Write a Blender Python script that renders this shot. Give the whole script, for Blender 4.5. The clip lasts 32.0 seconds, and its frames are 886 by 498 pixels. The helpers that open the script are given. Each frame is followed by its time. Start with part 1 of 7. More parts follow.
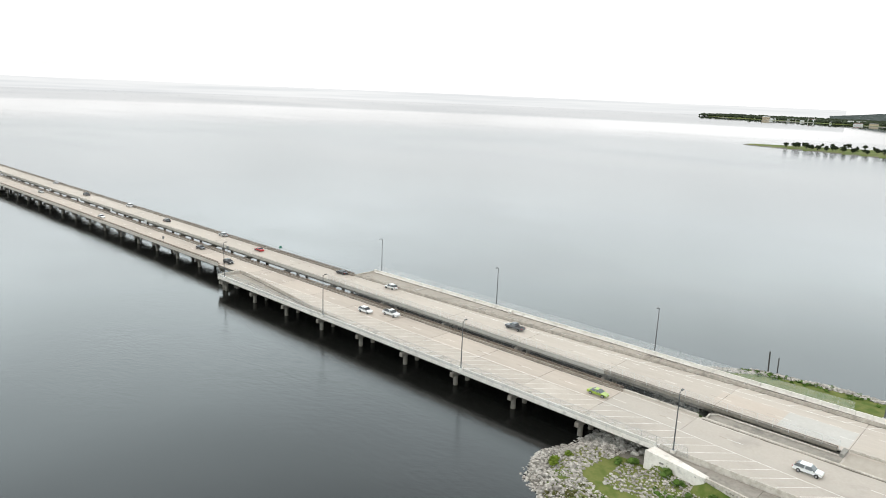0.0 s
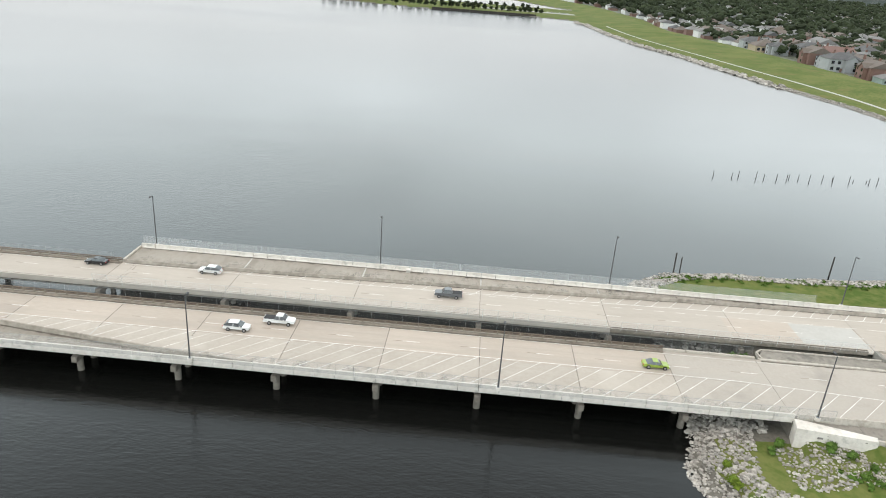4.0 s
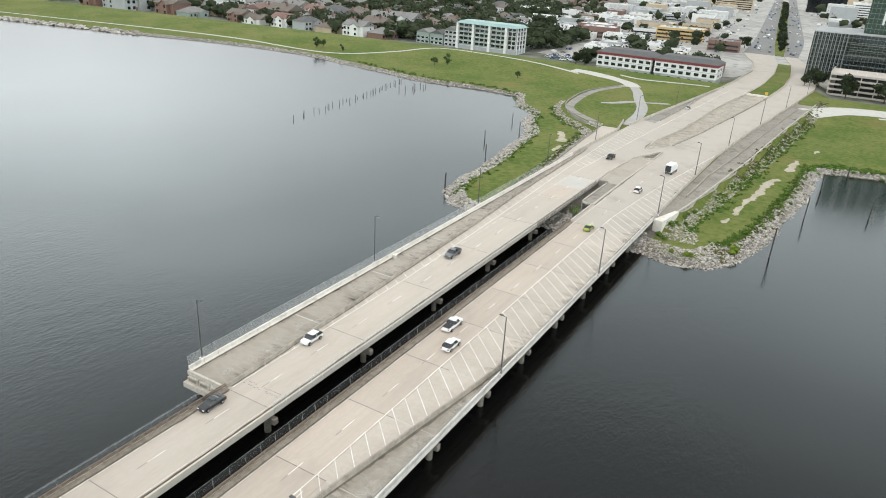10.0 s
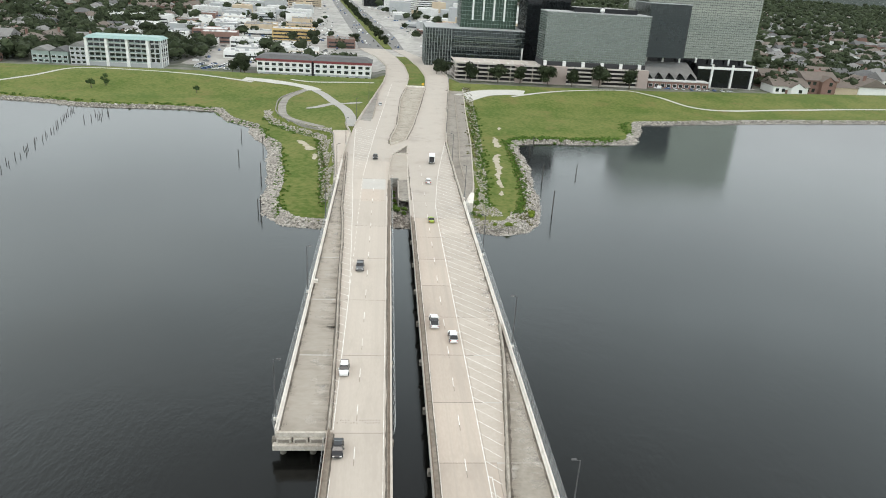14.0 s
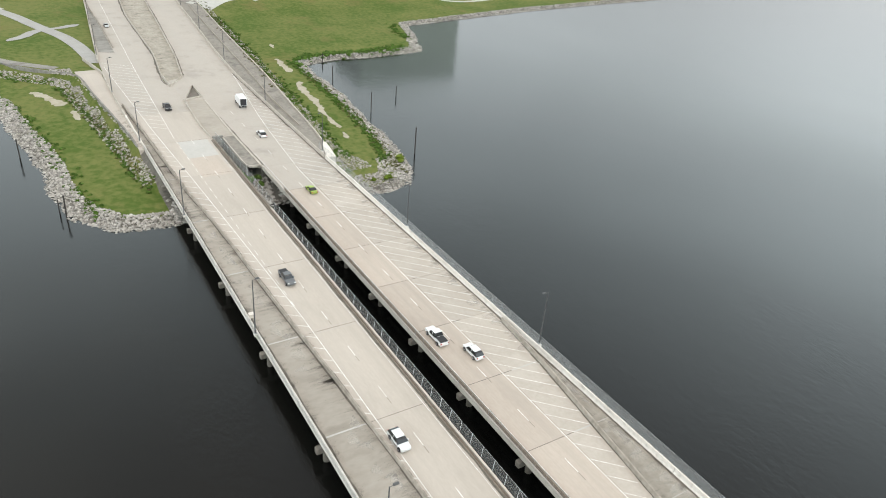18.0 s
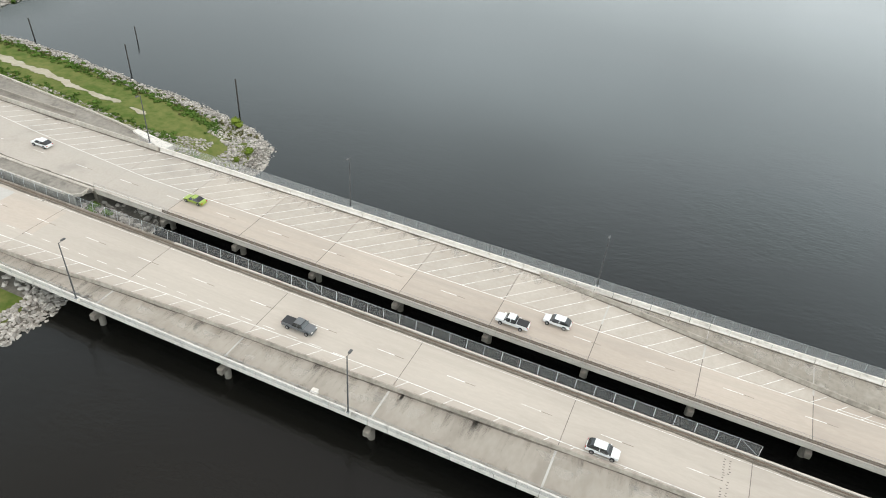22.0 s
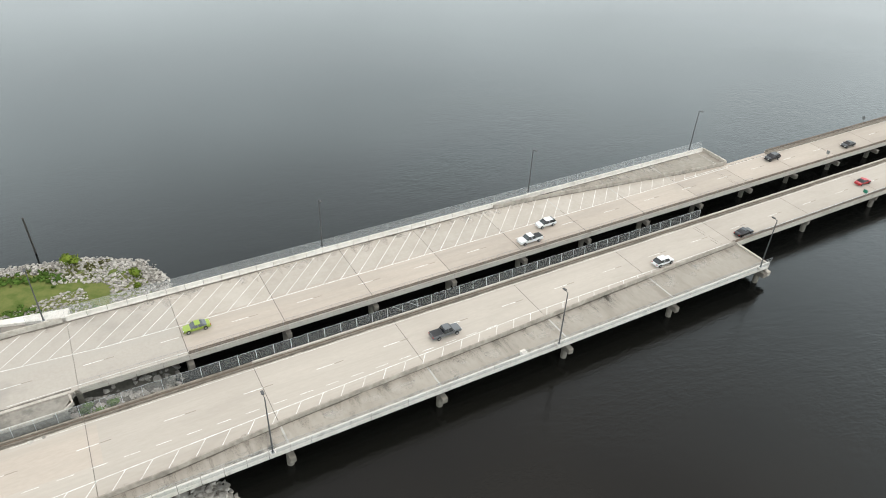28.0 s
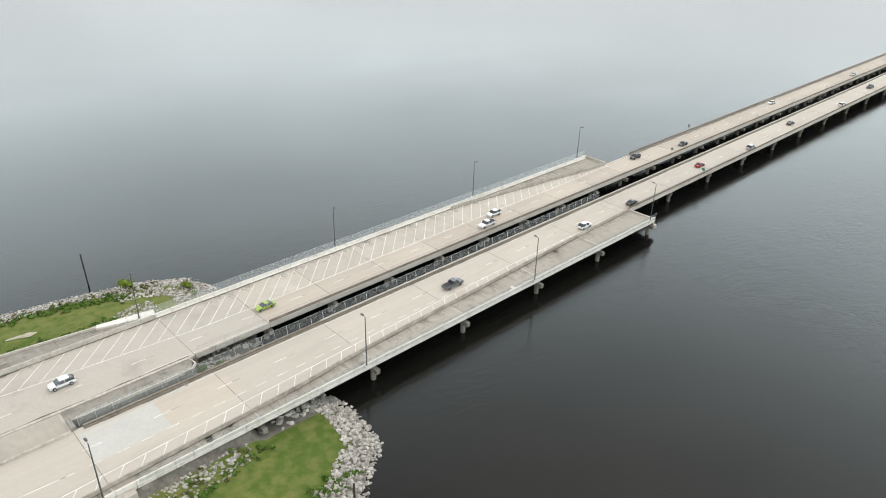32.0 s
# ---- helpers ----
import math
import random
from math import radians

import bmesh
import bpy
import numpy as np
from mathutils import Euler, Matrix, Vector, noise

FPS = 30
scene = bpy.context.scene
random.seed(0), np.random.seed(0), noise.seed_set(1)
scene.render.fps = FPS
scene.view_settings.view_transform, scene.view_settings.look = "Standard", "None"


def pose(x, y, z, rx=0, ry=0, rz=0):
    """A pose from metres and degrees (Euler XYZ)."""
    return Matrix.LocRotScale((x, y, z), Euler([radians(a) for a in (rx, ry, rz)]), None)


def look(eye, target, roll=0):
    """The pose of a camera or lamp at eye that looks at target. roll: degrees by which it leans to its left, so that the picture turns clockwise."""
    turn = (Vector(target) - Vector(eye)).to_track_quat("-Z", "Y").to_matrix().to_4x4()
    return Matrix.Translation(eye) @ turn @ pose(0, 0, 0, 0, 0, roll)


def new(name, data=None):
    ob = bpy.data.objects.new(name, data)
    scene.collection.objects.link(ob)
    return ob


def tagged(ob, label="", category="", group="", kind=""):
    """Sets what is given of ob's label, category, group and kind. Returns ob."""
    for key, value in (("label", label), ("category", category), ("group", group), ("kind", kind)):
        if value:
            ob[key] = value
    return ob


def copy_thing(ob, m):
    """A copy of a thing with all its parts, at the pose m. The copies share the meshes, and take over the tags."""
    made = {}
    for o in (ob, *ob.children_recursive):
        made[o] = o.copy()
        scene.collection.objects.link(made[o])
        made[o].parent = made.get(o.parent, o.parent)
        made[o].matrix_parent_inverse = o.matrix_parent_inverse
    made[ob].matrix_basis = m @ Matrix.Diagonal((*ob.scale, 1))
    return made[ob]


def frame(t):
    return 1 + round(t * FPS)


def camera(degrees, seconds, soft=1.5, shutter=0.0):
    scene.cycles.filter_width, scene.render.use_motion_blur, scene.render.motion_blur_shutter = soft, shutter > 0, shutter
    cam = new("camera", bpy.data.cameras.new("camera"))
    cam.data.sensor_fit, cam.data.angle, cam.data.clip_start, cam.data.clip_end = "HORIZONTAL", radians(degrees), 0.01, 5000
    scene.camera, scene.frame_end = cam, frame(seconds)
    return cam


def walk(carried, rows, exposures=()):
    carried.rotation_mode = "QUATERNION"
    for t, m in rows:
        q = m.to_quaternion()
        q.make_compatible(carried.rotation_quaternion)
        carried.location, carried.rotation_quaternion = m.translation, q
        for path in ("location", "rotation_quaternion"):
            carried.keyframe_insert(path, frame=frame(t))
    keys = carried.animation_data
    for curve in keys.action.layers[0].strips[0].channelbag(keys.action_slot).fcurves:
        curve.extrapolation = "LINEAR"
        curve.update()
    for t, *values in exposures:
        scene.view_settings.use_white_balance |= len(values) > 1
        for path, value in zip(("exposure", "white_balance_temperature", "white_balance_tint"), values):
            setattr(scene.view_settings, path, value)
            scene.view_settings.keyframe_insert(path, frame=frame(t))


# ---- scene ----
cam = camera(64.5, 32.0, soft=1.0)
PATH = [
    (0, (0.239, 0.687, 66.935), (-1.08, 2.127, 66.502), 2.4),
    (0.5, (-11.617, 4.743, 67.12), (-12.812, 6.277, 66.652), 2.5),
    (1, (-24.259, 8.289, 67.309), (-25.312, 9.912, 66.8), 2.8),
    (1.5, (-37.181, 10.929, 67.639), (-38.074, 12.63, 67.082), 3.0),
    (2, (-50.396, 12.845, 67.855), (-51.106, 14.613, 67.25), 3.3),
    (2.5, (-63.919, 14.128, 68.158), (-64.468, 15.938, 67.507), 3.6),
    (3, (-77.609, 15.275, 68.422), (-78.008, 17.11, 67.732), 3.9),
    (3.5, (-91.464, 16.465, 68.717), (-91.699, 18.314, 67.992), 4.1),
    (5.5, (-143.939, 22.675, 70.095), (-143.534, 24.458, 69.286), 4.2),
    (6, (-157.205, 25.685, 70.554), (-156.638, 27.419, 69.735), 4.2),
    (6.5, (-169.777, 29.362, 70.915), (-169.06, 31.034, 70.083), 4.2),
    (7, (-181.977, 33.844, 71.296), (-181.119, 35.439, 70.449), 4.1),
    (7.5, (-193.751, 39.028, 71.877), (-192.755, 40.544, 71.036), 4.0),
    (8, (-205.098, 44.676, 72.321), (-203.959, 46.094, 71.489), 3.8),
    (8.5, (-216.033, 51.057, 72.809), (-214.759, 52.359, 71.983), 3.7),
    (9, (-226.584, 58.258, 73.262), (-225.182, 59.43, 72.449), 3.6),
    (9.5, (-236.643, 65.751, 73.543), (-235.138, 66.796, 72.741), 3.4),
    (10, (-246.305, 73.722, 74.002), (-244.708, 74.631, 73.212), 3.3),
    (10.5, (-255.372, 82.151, 74.342), (-253.693, 82.915, 73.569), 3.3),
    (11, (-264.082, 90.994, 74.908), (-262.343, 91.622, 74.147), 3.4),
    (11.5, (-271.246, 100.26, 75.487), (-269.463, 100.769, 74.738), 3.4),
    (12, (-276.569, 109.961, 76.181), (-274.749, 110.331, 75.439), 3.5),
    (12.5, (-280.112, 119.532, 76.894), (-278.265, 119.758, 76.161), 3.6),
    (13, (-281.781, 128.72, 77.599), (-279.918, 128.787, 76.873), 3.5),
    (13.5, (-280.934, 136.973, 78.149), (-279.073, 136.906, 77.421), 3.4),
    (14, (-278.73, 143.77, 78.766), (-276.88, 143.598, 78.027), 3.4),
    (14.5, (-275.06, 150.501, 79.232), (-273.232, 150.208, 78.475), 3.6),
    (15, (-270.138, 156.874, 79.716), (-268.343, 156.465, 78.935), 3.8),
    (15.5, (-264.247, 163.06, 80.128), (-262.491, 162.543, 79.322), 4.0),
    (17.5, (-234.878, 186.041, 82.532), (-233.347, 185.164, 81.591), 5.0),
    (18, (-226.973, 191.358, 83.177), (-225.522, 190.384, 82.205), 5.2),
    (18.5, (-219.035, 196.446, 83.699), (-217.665, 195.391, 82.693), 5.4),
    (19, (-210.817, 201.095, 84.067), (-209.528, 199.97, 83.031), 5.5),
    (19.5, (-202.472, 205.256, 84.455), (-201.276, 204.057, 83.391), 5.5),
    (20, (-193.763, 208.685, 84.827), (-192.674, 207.415, 83.731), 5.4),
    (20.5, (-185.01, 211.767, 85.028), (-184.039, 210.427, 83.905), 5.4),
    (21, (-176.335, 214.28, 85.291), (-175.499, 212.874, 84.14), 5.1),
    (21.5, (-167.665, 216.449, 85.323), (-166.954, 214.999, 84.144), 5.0),
    (22, (-158.84, 218.259, 85.382), (-158.259, 216.769, 84.18), 4.9),
    (22.5, (-150.047, 219.481, 85.134), (-149.596, 217.964, 83.912), 4.7),
    (23, (-141.359, 220.252, 85.154), (-141.037, 218.718, 83.912), 4.4),
    (23.5, (-132.79, 220.841, 85.174), (-132.593, 219.298, 83.918), 4.2),
    (24, (-124.295, 221.207, 85.258), (-124.219, 219.661, 83.991), 3.8),
    (24.5, (-115.768, 221.443, 85.534), (-115.823, 219.901, 84.262), 3.5),
    (25, (-107.418, 221.8, 85.81), (-107.59, 220.265, 84.538), 3.3),
    (25.5, (-99.137, 222.371, 86.213), (-99.425, 220.845, 84.953), 3.0),
    (27.5, (-66.922, 227.57, 88.208), (-67.652, 226.123, 87.036), 2.7),
    (28, (-59.757, 229.746, 88.478), (-60.589, 228.332, 87.335), 2.6),
    (28.5, (-52.525, 232.084, 88.812), (-53.456, 230.708, 87.699), 2.5),
    (29, (-45.236, 234.399, 89.275), (-46.255, 233.061, 88.193), 2.5),
    (29.5, (-38.021, 236.832, 89.738), (-39.127, 235.54, 88.684), 2.4),
    (30, (-30.836, 239.423, 90.006), (-32.016, 238.177, 88.979), 2.3),
    (30.5, (-24.085, 242.329, 90.208), (-25.294, 241.089, 89.208), 2.1),
    (31, (-17.69, 245.358, 90.346), (-18.911, 244.11, 89.371), 1.9),
    (31.5, (-11.686, 248.739, 90.288), (-12.915, 247.477, 89.34), 1.6),
    (32, (-5.723, 252.171, 90.425), (-6.953, 250.895, 89.5), 1.4),
]
walk(cam, [(t, look(eye, target, roll)) for t, eye, target, roll in PATH])

# ---- world and sun ----
world = bpy.data.worlds.new("world")
scene.world = world
world.use_nodes = True
SUN_EL, SUN_AZ = radians(76), radians(254)


def build_world():
    nt = world.node_tree
    nt.nodes.clear()
    n = nt.nodes.new
    out = n("ShaderNodeOutputWorld")
    bg = n("ShaderNodeBackground")
    sky = n("ShaderNodeTexSky")
    sky.sky_type = "NISHITA"
    sky.sun_disc = False
    sky.sun_elevation, sky.sun_rotation = SUN_EL, SUN_AZ
    sky.air_density, sky.dust_density = 1.0, 3.0
    tc = n("ShaderNodeTexCoord")
    sep = n("ShaderNodeSeparateXYZ")
    nt.links.new(tc.outputs["Generated"], sep.inputs[0])
    # overcast veil with soft cloud banks; mid bands raised to brighten water reflections
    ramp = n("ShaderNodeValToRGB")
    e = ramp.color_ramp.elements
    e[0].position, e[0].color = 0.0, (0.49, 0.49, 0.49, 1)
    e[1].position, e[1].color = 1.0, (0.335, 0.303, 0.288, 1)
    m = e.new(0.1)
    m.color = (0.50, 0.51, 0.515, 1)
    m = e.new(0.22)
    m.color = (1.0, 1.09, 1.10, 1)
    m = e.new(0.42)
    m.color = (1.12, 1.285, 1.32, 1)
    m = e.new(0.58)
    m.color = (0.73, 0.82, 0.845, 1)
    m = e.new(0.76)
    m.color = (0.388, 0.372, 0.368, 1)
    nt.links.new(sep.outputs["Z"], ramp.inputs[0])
    mp = n("ShaderNodeMapping")
    mp.inputs["Scale"].default_value = (1.6, 1.6, 9.0)
    nt.links.new(tc.outputs["Generated"], mp.inputs[0])
    noi = n("ShaderNodeTexNoise")
    noi.inputs["Scale"].default_value = 1.8
    noi.inputs["Detail"].default_value = 5
    noi.inputs["Roughness"].default_value = 0.55
    nt.links.new(mp.outputs[0], noi.inputs[0])
    cr = n("ShaderNodeMapRange")
    cr.inputs["From Min"].default_value = 0.3
    cr.inputs["From Max"].default_value = 0.7
    cr.inputs["To Min"].default_value = 0.84
    cr.inputs["To Max"].default_value = 1.12
    nt.links.new(noi.outputs[0], cr.inputs[0])
    mul = n("ShaderNodeMix")
    mul.data_type, mul.blend_type = "RGBA", "MULTIPLY"
    mul.inputs[0].default_value = 1
    nt.links.new(ramp.outputs[0], mul.inputs[6])
    # sky brightness by bearing, dimmed toward +x to darken the water's reflections there
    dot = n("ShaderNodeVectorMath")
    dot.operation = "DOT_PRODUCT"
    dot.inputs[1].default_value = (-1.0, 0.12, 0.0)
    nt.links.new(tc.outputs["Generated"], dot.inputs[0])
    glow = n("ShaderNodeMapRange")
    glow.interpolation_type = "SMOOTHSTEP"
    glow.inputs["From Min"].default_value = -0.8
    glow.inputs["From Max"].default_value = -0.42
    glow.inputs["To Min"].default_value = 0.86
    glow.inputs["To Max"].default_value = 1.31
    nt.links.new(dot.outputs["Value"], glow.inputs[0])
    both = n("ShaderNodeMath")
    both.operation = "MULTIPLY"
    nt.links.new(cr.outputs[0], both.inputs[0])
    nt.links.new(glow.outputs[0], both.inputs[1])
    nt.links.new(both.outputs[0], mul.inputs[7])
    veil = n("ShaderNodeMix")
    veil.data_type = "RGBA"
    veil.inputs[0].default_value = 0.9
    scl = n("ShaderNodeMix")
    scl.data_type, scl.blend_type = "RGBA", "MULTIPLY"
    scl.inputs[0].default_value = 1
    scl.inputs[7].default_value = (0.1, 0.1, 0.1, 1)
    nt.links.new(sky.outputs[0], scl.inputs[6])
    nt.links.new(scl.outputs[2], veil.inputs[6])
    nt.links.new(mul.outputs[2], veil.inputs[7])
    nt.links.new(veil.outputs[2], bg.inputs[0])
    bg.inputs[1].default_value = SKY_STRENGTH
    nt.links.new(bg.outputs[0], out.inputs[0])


SKY_STRENGTH = 1.95
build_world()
sun = new("sun", bpy.data.lights.new("sun", "SUN"))
sun.data.energy, sun.data.angle, sun.data.color = 0.8, radians(30), (1.0, 0.945, 0.87)
sun.matrix_world = look((0, 0, 200), (-200 * math.sin(SUN_AZ) / math.tan(SUN_EL), -200 * math.cos(SUN_AZ) / math.tan(SUN_EL), 0))

# ---- materials ----


def material(name, base, rough=0.8, alt=None, fine=3.0, coarse=0.12, contrast=0.5, bump=0.0, bump_scale=8.0, metal=0.0,
             stain=None, stain_scale=0.05, streak=None, stretch=(1, 1, 1), island=0.0, spec=0.5, per_object=0.0):
    """A surface with grain and broad mottling between base and alt, optional stains, and bump."""
    m = bpy.data.materials.new(name)
    m.use_nodes = True
    nt = m.node_tree
    n, ln = nt.nodes.new, nt.links.new
    bs = nt.nodes["Principled BSDF"]
    bs.inputs["Roughness"].default_value = rough
    bs.inputs["Metallic"].default_value = metal
    bs.inputs["Specular IOR Level"].default_value = spec
    geo = n("ShaderNodeNewGeometry")
    mp = n("ShaderNodeMapping")
    mp.inputs["Scale"].default_value = stretch
    ln(geo.outputs["Position"], mp.inputs[0])

    def noise_node(scale, detail=4.0):
        t = n("ShaderNodeTexNoise")
        t.inputs["Scale"].default_value = scale
        t.inputs["Detail"].default_value = detail
        t.inputs["Roughness"].default_value = 0.6
        ln(mp.outputs[0], t.inputs["Vector"])
        return t.outputs[0]

    def mathn(op, a, b):
        t = n("ShaderNodeMath")
        t.operation = op
        for i, v in enumerate((a, b)):
            if isinstance(v, (int, float)):
                t.inputs[i].default_value = v
            else:
                ln(v, t.inputs[i])
        return t.outputs[0]

    def mixc(f, a, b):
        t = n("ShaderNodeMix")
        t.data_type = "RGBA"
        for i, v in ((0, f), (6, a), (7, b)):
            if isinstance(v, (int, float)):
                t.inputs[i].default_value = v
            elif isinstance(v, tuple):
                t.inputs[i].default_value = (*v, 1)
            else:
                ln(v, t.inputs[i])
        return t.outputs[2]

    alt = alt or tuple(c * 0.72 for c in base)
    fac = mathn("ADD", mathn("MULTIPLY", noise_node(fine), 0.5), mathn("MULTIPLY", noise_node(coarse), 0.5))
    mr = n("ShaderNodeMapRange")
    mr.inputs["From Min"].default_value = 0.5 - 0.22 / max(contrast, 0.05) * 0.5
    mr.inputs["From Max"].default_value = 0.5 + 0.22 / max(contrast, 0.05) * 0.5
    ln(fac, mr.inputs[0])
    col = mixc(mr.outputs[0], base, alt)
    if stain:
        sr = n("ShaderNodeMapRange")
        sr.inputs["From Min"].default_value = 0.56
        sr.inputs["From Max"].default_value = 0.70
        sr.inputs["To Max"].default_value = 0.7
        ln(noise_node(stain_scale, 8.0), sr.inputs[0])
        col = mixc(sr.outputs[0], col, stain)
    if streak:
        # long wear bands along the direction of travel
        sm = n("ShaderNodeMapping")
        sm.inputs["Scale"].default_value = (0.012, 1, 1)
        ln(geo.outputs["Position"], sm.inputs[0])
        sn = n("ShaderNodeTexNoise")
        sn.inputs["Scale"].default_value = 0.75
        sn.inputs["Detail"].default_value = 6
        sn.inputs["Roughness"].default_value = 0.65
        ln(sm.outputs[0], sn.inputs["Vector"])
        sr = n("ShaderNodeMapRange")
        sr.inputs["From Min"].default_value = 0.47
        sr.inputs["From Max"].default_value = 0.68
        sr.inputs["To Max"].default_value = 0.75
        ln(sn.outputs[0], sr.inputs[0])
        col = mixc(sr.outputs[0], col, streak)
    if island or per_object:
        if per_object:
            oi = n("ShaderNodeObjectInfo").outputs["Random"]
        else:
            oi = geo.outputs["Random Per Island"]
        k = per_object or island
        v = mathn("ADD", mathn("MULTIPLY", oi, 2 * k), 1 - k)
        t = n("ShaderNodeMix")
        t.data_type, t.blend_type = "RGBA", "MULTIPLY"
        t.inputs[0].default_value = 1
        ln(col, t.inputs[6])
        ln(v, t.inputs[7])
        col = t.outputs[2]
    ln(col, bs.inputs["Base Color"])
    if bump:
        bp = n("ShaderNodeBump")
        bp.inputs["Strength"].default_value = bump
        bp.inputs["Distance"].default_value = 0.05
        ln(noise_node(bump_scale), bp.inputs["Height"])
        ln(bp.outputs[0], bs.inputs["Normal"])
    return m


def plain(name, base, rough=0.5, metal=0.0):
    return material(name, base, rough, tuple(c * 0.85 for c in base), 5.0, 0.5, 0.4, metal=metal)


def water_material():
    """Lake water: fine ripples near by that flatten out far off, wind streaks, and a painted brown lift off the west
    bank.
    """
    m = bpy.data.materials.new("lake_water")
    m.use_nodes = True
    nt = m.node_tree
    n, ln = nt.nodes.new, nt.links.new
    bs = nt.nodes["Principled BSDF"]
    bs.inputs["IOR"].default_value = 1.33
    geo = n("ShaderNodeNewGeometry")

    def noise_node(scale, stretch, turn, detail=3):
        mp = n("ShaderNodeMapping")
        mp.inputs["Scale"].default_value = stretch
        mp.inputs["Rotation"].default_value = (0, 0, turn)
        ln(geo.outputs["Position"], mp.inputs[0])
        t = n("ShaderNodeTexNoise")
        t.inputs["Scale"].default_value = scale
        t.inputs["Detail"].default_value = detail
        ln(mp.outputs[0], t.inputs[0])
        return t.outputs[0]

    def ranged(v, a, b, c, d):
        t = n("ShaderNodeMapRange")
        t.interpolation_type = "SMOOTHSTEP"
        for k, x in (("From Min", a), ("From Max", b), ("To Min", c), ("To Max", d)):
            t.inputs[k].default_value = x
        ln(v, t.inputs[0])
        return t.outputs[0]

    def times(a, b, add=0.0):
        t = n("ShaderNodeMath")
        t.operation = "MULTIPLY_ADD"
        for i, v in enumerate((a, b, add)):
            if isinstance(v, (int, float)):
                t.inputs[i].default_value = v
            else:
                ln(v, t.inputs[i])
        return t.outputs[0]

    def away(x, y):
        t = n("ShaderNodeVectorMath")
        t.operation = "DISTANCE"
        ln(geo.outputs["Position"], t.inputs[0])
        t.inputs[1].default_value = (x, y, 0)
        return t.outputs["Value"]
    wind = ranged(noise_node(0.011, (1, 1.8, 1), 0.9, 4), 0.38, 0.62, 0.2, 1.0)
    far = away(-80, 120)
    calm = times(ranged(far, 180, 800, 1.0, 0.03), ranged(away(-290, 190), 70, 280, 1.0, 0.4))
    h = times(noise_node(1.25, (1, 1.8, 1), 0.5), 0.8)
    h = times(noise_node(0.42, (1, 2.4, 1), 0.2), 1.1, h)
    h = times(noise_node(0.14, (1, 1.4, 1), 0.5), 1.1, h)
    bp = n("ShaderNodeBump")
    bp.inputs["Distance"].default_value = 0.5
    ln(times(times(wind, calm), 0.12), bp.inputs["Strength"])
    ln(h, bp.inputs["Height"])
    ln(bp.outputs[0], bs.inputs["Normal"])
    streak = noise_node(0.0025, (1, 2.2, 1), 0.9, 4)
    ln(times(times(ranged(far, 200, 900, 0.11, 0.18), ranged(streak, 0.35, 0.65, 0.9, 1.08)), ranged(times(streak, 900.0, far), 1450, 2300, 1.0, 0.2)), bs.inputs["Roughness"])
    # base colour raised here, standing in for a brighter sky reflection
    brown_lift = times(ranged(away(-105, 250), 20, 130, 1.0, 0.0), ranged(noise_node(0.03, (1, 1, 1), 0.0, 5), 0.3, 0.7, 0.55, 1.15))
    mix = n("ShaderNodeMix")
    mix.data_type = "RGBA"
    mix.inputs[6].default_value = (0.0055, 0.0058, 0.0052, 1)
    mix.inputs[7].default_value = (0.012, 0.0106, 0.0078, 1)
    ln(brown_lift, mix.inputs[0])
    ln(mix.outputs[2], bs.inputs["Base Color"])
    return m


def mesh_fence_material(name, density):
    m = bpy.data.materials.new(name)
    m.use_nodes = True
    nt = m.node_tree
    bs = nt.nodes["Principled BSDF"]
    bs.inputs["Base Color"].default_value = (0.66, 0.665, 0.65, 1)
    bs.inputs["Roughness"].default_value = 0.6
    bs.inputs["Alpha"].default_value = density
    return m


def glass_material(name, tint, rough=0.05):
    m = bpy.data.materials.new(name)
    m.use_nodes = True
    bs = m.node_tree.nodes["Principled BSDF"]
    bs.inputs["Base Color"].default_value = (*tint, 1)
    bs.inputs["Roughness"].default_value = rough
    bs.inputs["Specular IOR Level"].default_value = 0.9
    return m


M_DECK_E = material("warm_deck_concrete", (0.465, 0.398, 0.335), 0.85, (0.408, 0.345, 0.288), 2.6, 0.16, 0.7, stain=(0.35, 0.303, 0.255), stain_scale=0.16, stretch=(0.35, 1, 1), per_object=0.06, streak=(0.39, 0.34, 0.288), bump=0.2, bump_scale=5)
M_DECK_W = material("pale_deck_concrete", (0.47, 0.416, 0.358), 0.85, (0.42, 0.369, 0.315), 2.6, 0.16, 0.7, stain=(0.375, 0.33, 0.282), stain_scale=0.16, stretch=(0.3, 1, 1), per_object=0.05, streak=(0.41, 0.362, 0.31), bump=0.2, bump_scale=5)
M_RAMP = material("weathered_ramp_concrete", (0.365, 0.326, 0.277), 0.9, (0.305, 0.27, 0.226), 1.2, 0.10, 0.8, stain=(0.25, 0.22, 0.183), stain_scale=0.2, stretch=(1, 0.5, 1), per_object=0.07, bump=0.3, bump_scale=5)
M_SHOULDER = material("blotched_shoulder_concrete", (0.34, 0.305, 0.258), 0.9, (0.25, 0.222, 0.182), 1.2, 0.12, 0.9, stain=(0.52, 0.50, 0.46), stain_scale=0.2, per_object=0.05, bump=0.3, bump_scale=5)
M_LEDGE = material("stained_ledge_concrete", (0.285, 0.258, 0.222), 0.92, (0.20, 0.18, 0.152), 1.2, 0.15, 0.9, stain=(0.13, 0.12, 0.105), stain_scale=0.3)
M_PATCH = material("new_concrete_patch", (0.485, 0.465, 0.43), 0.85, (0.43, 0.41, 0.375), 2.0, 0.3, 0.8)
M_PARAPET = material("pale_parapet_concrete", (0.73, 0.685, 0.625), 0.8, (0.60, 0.55, 0.49), 1.6, 0.25, 0.9, stain=(0.36, 0.34, 0.30), stain_scale=0.6)
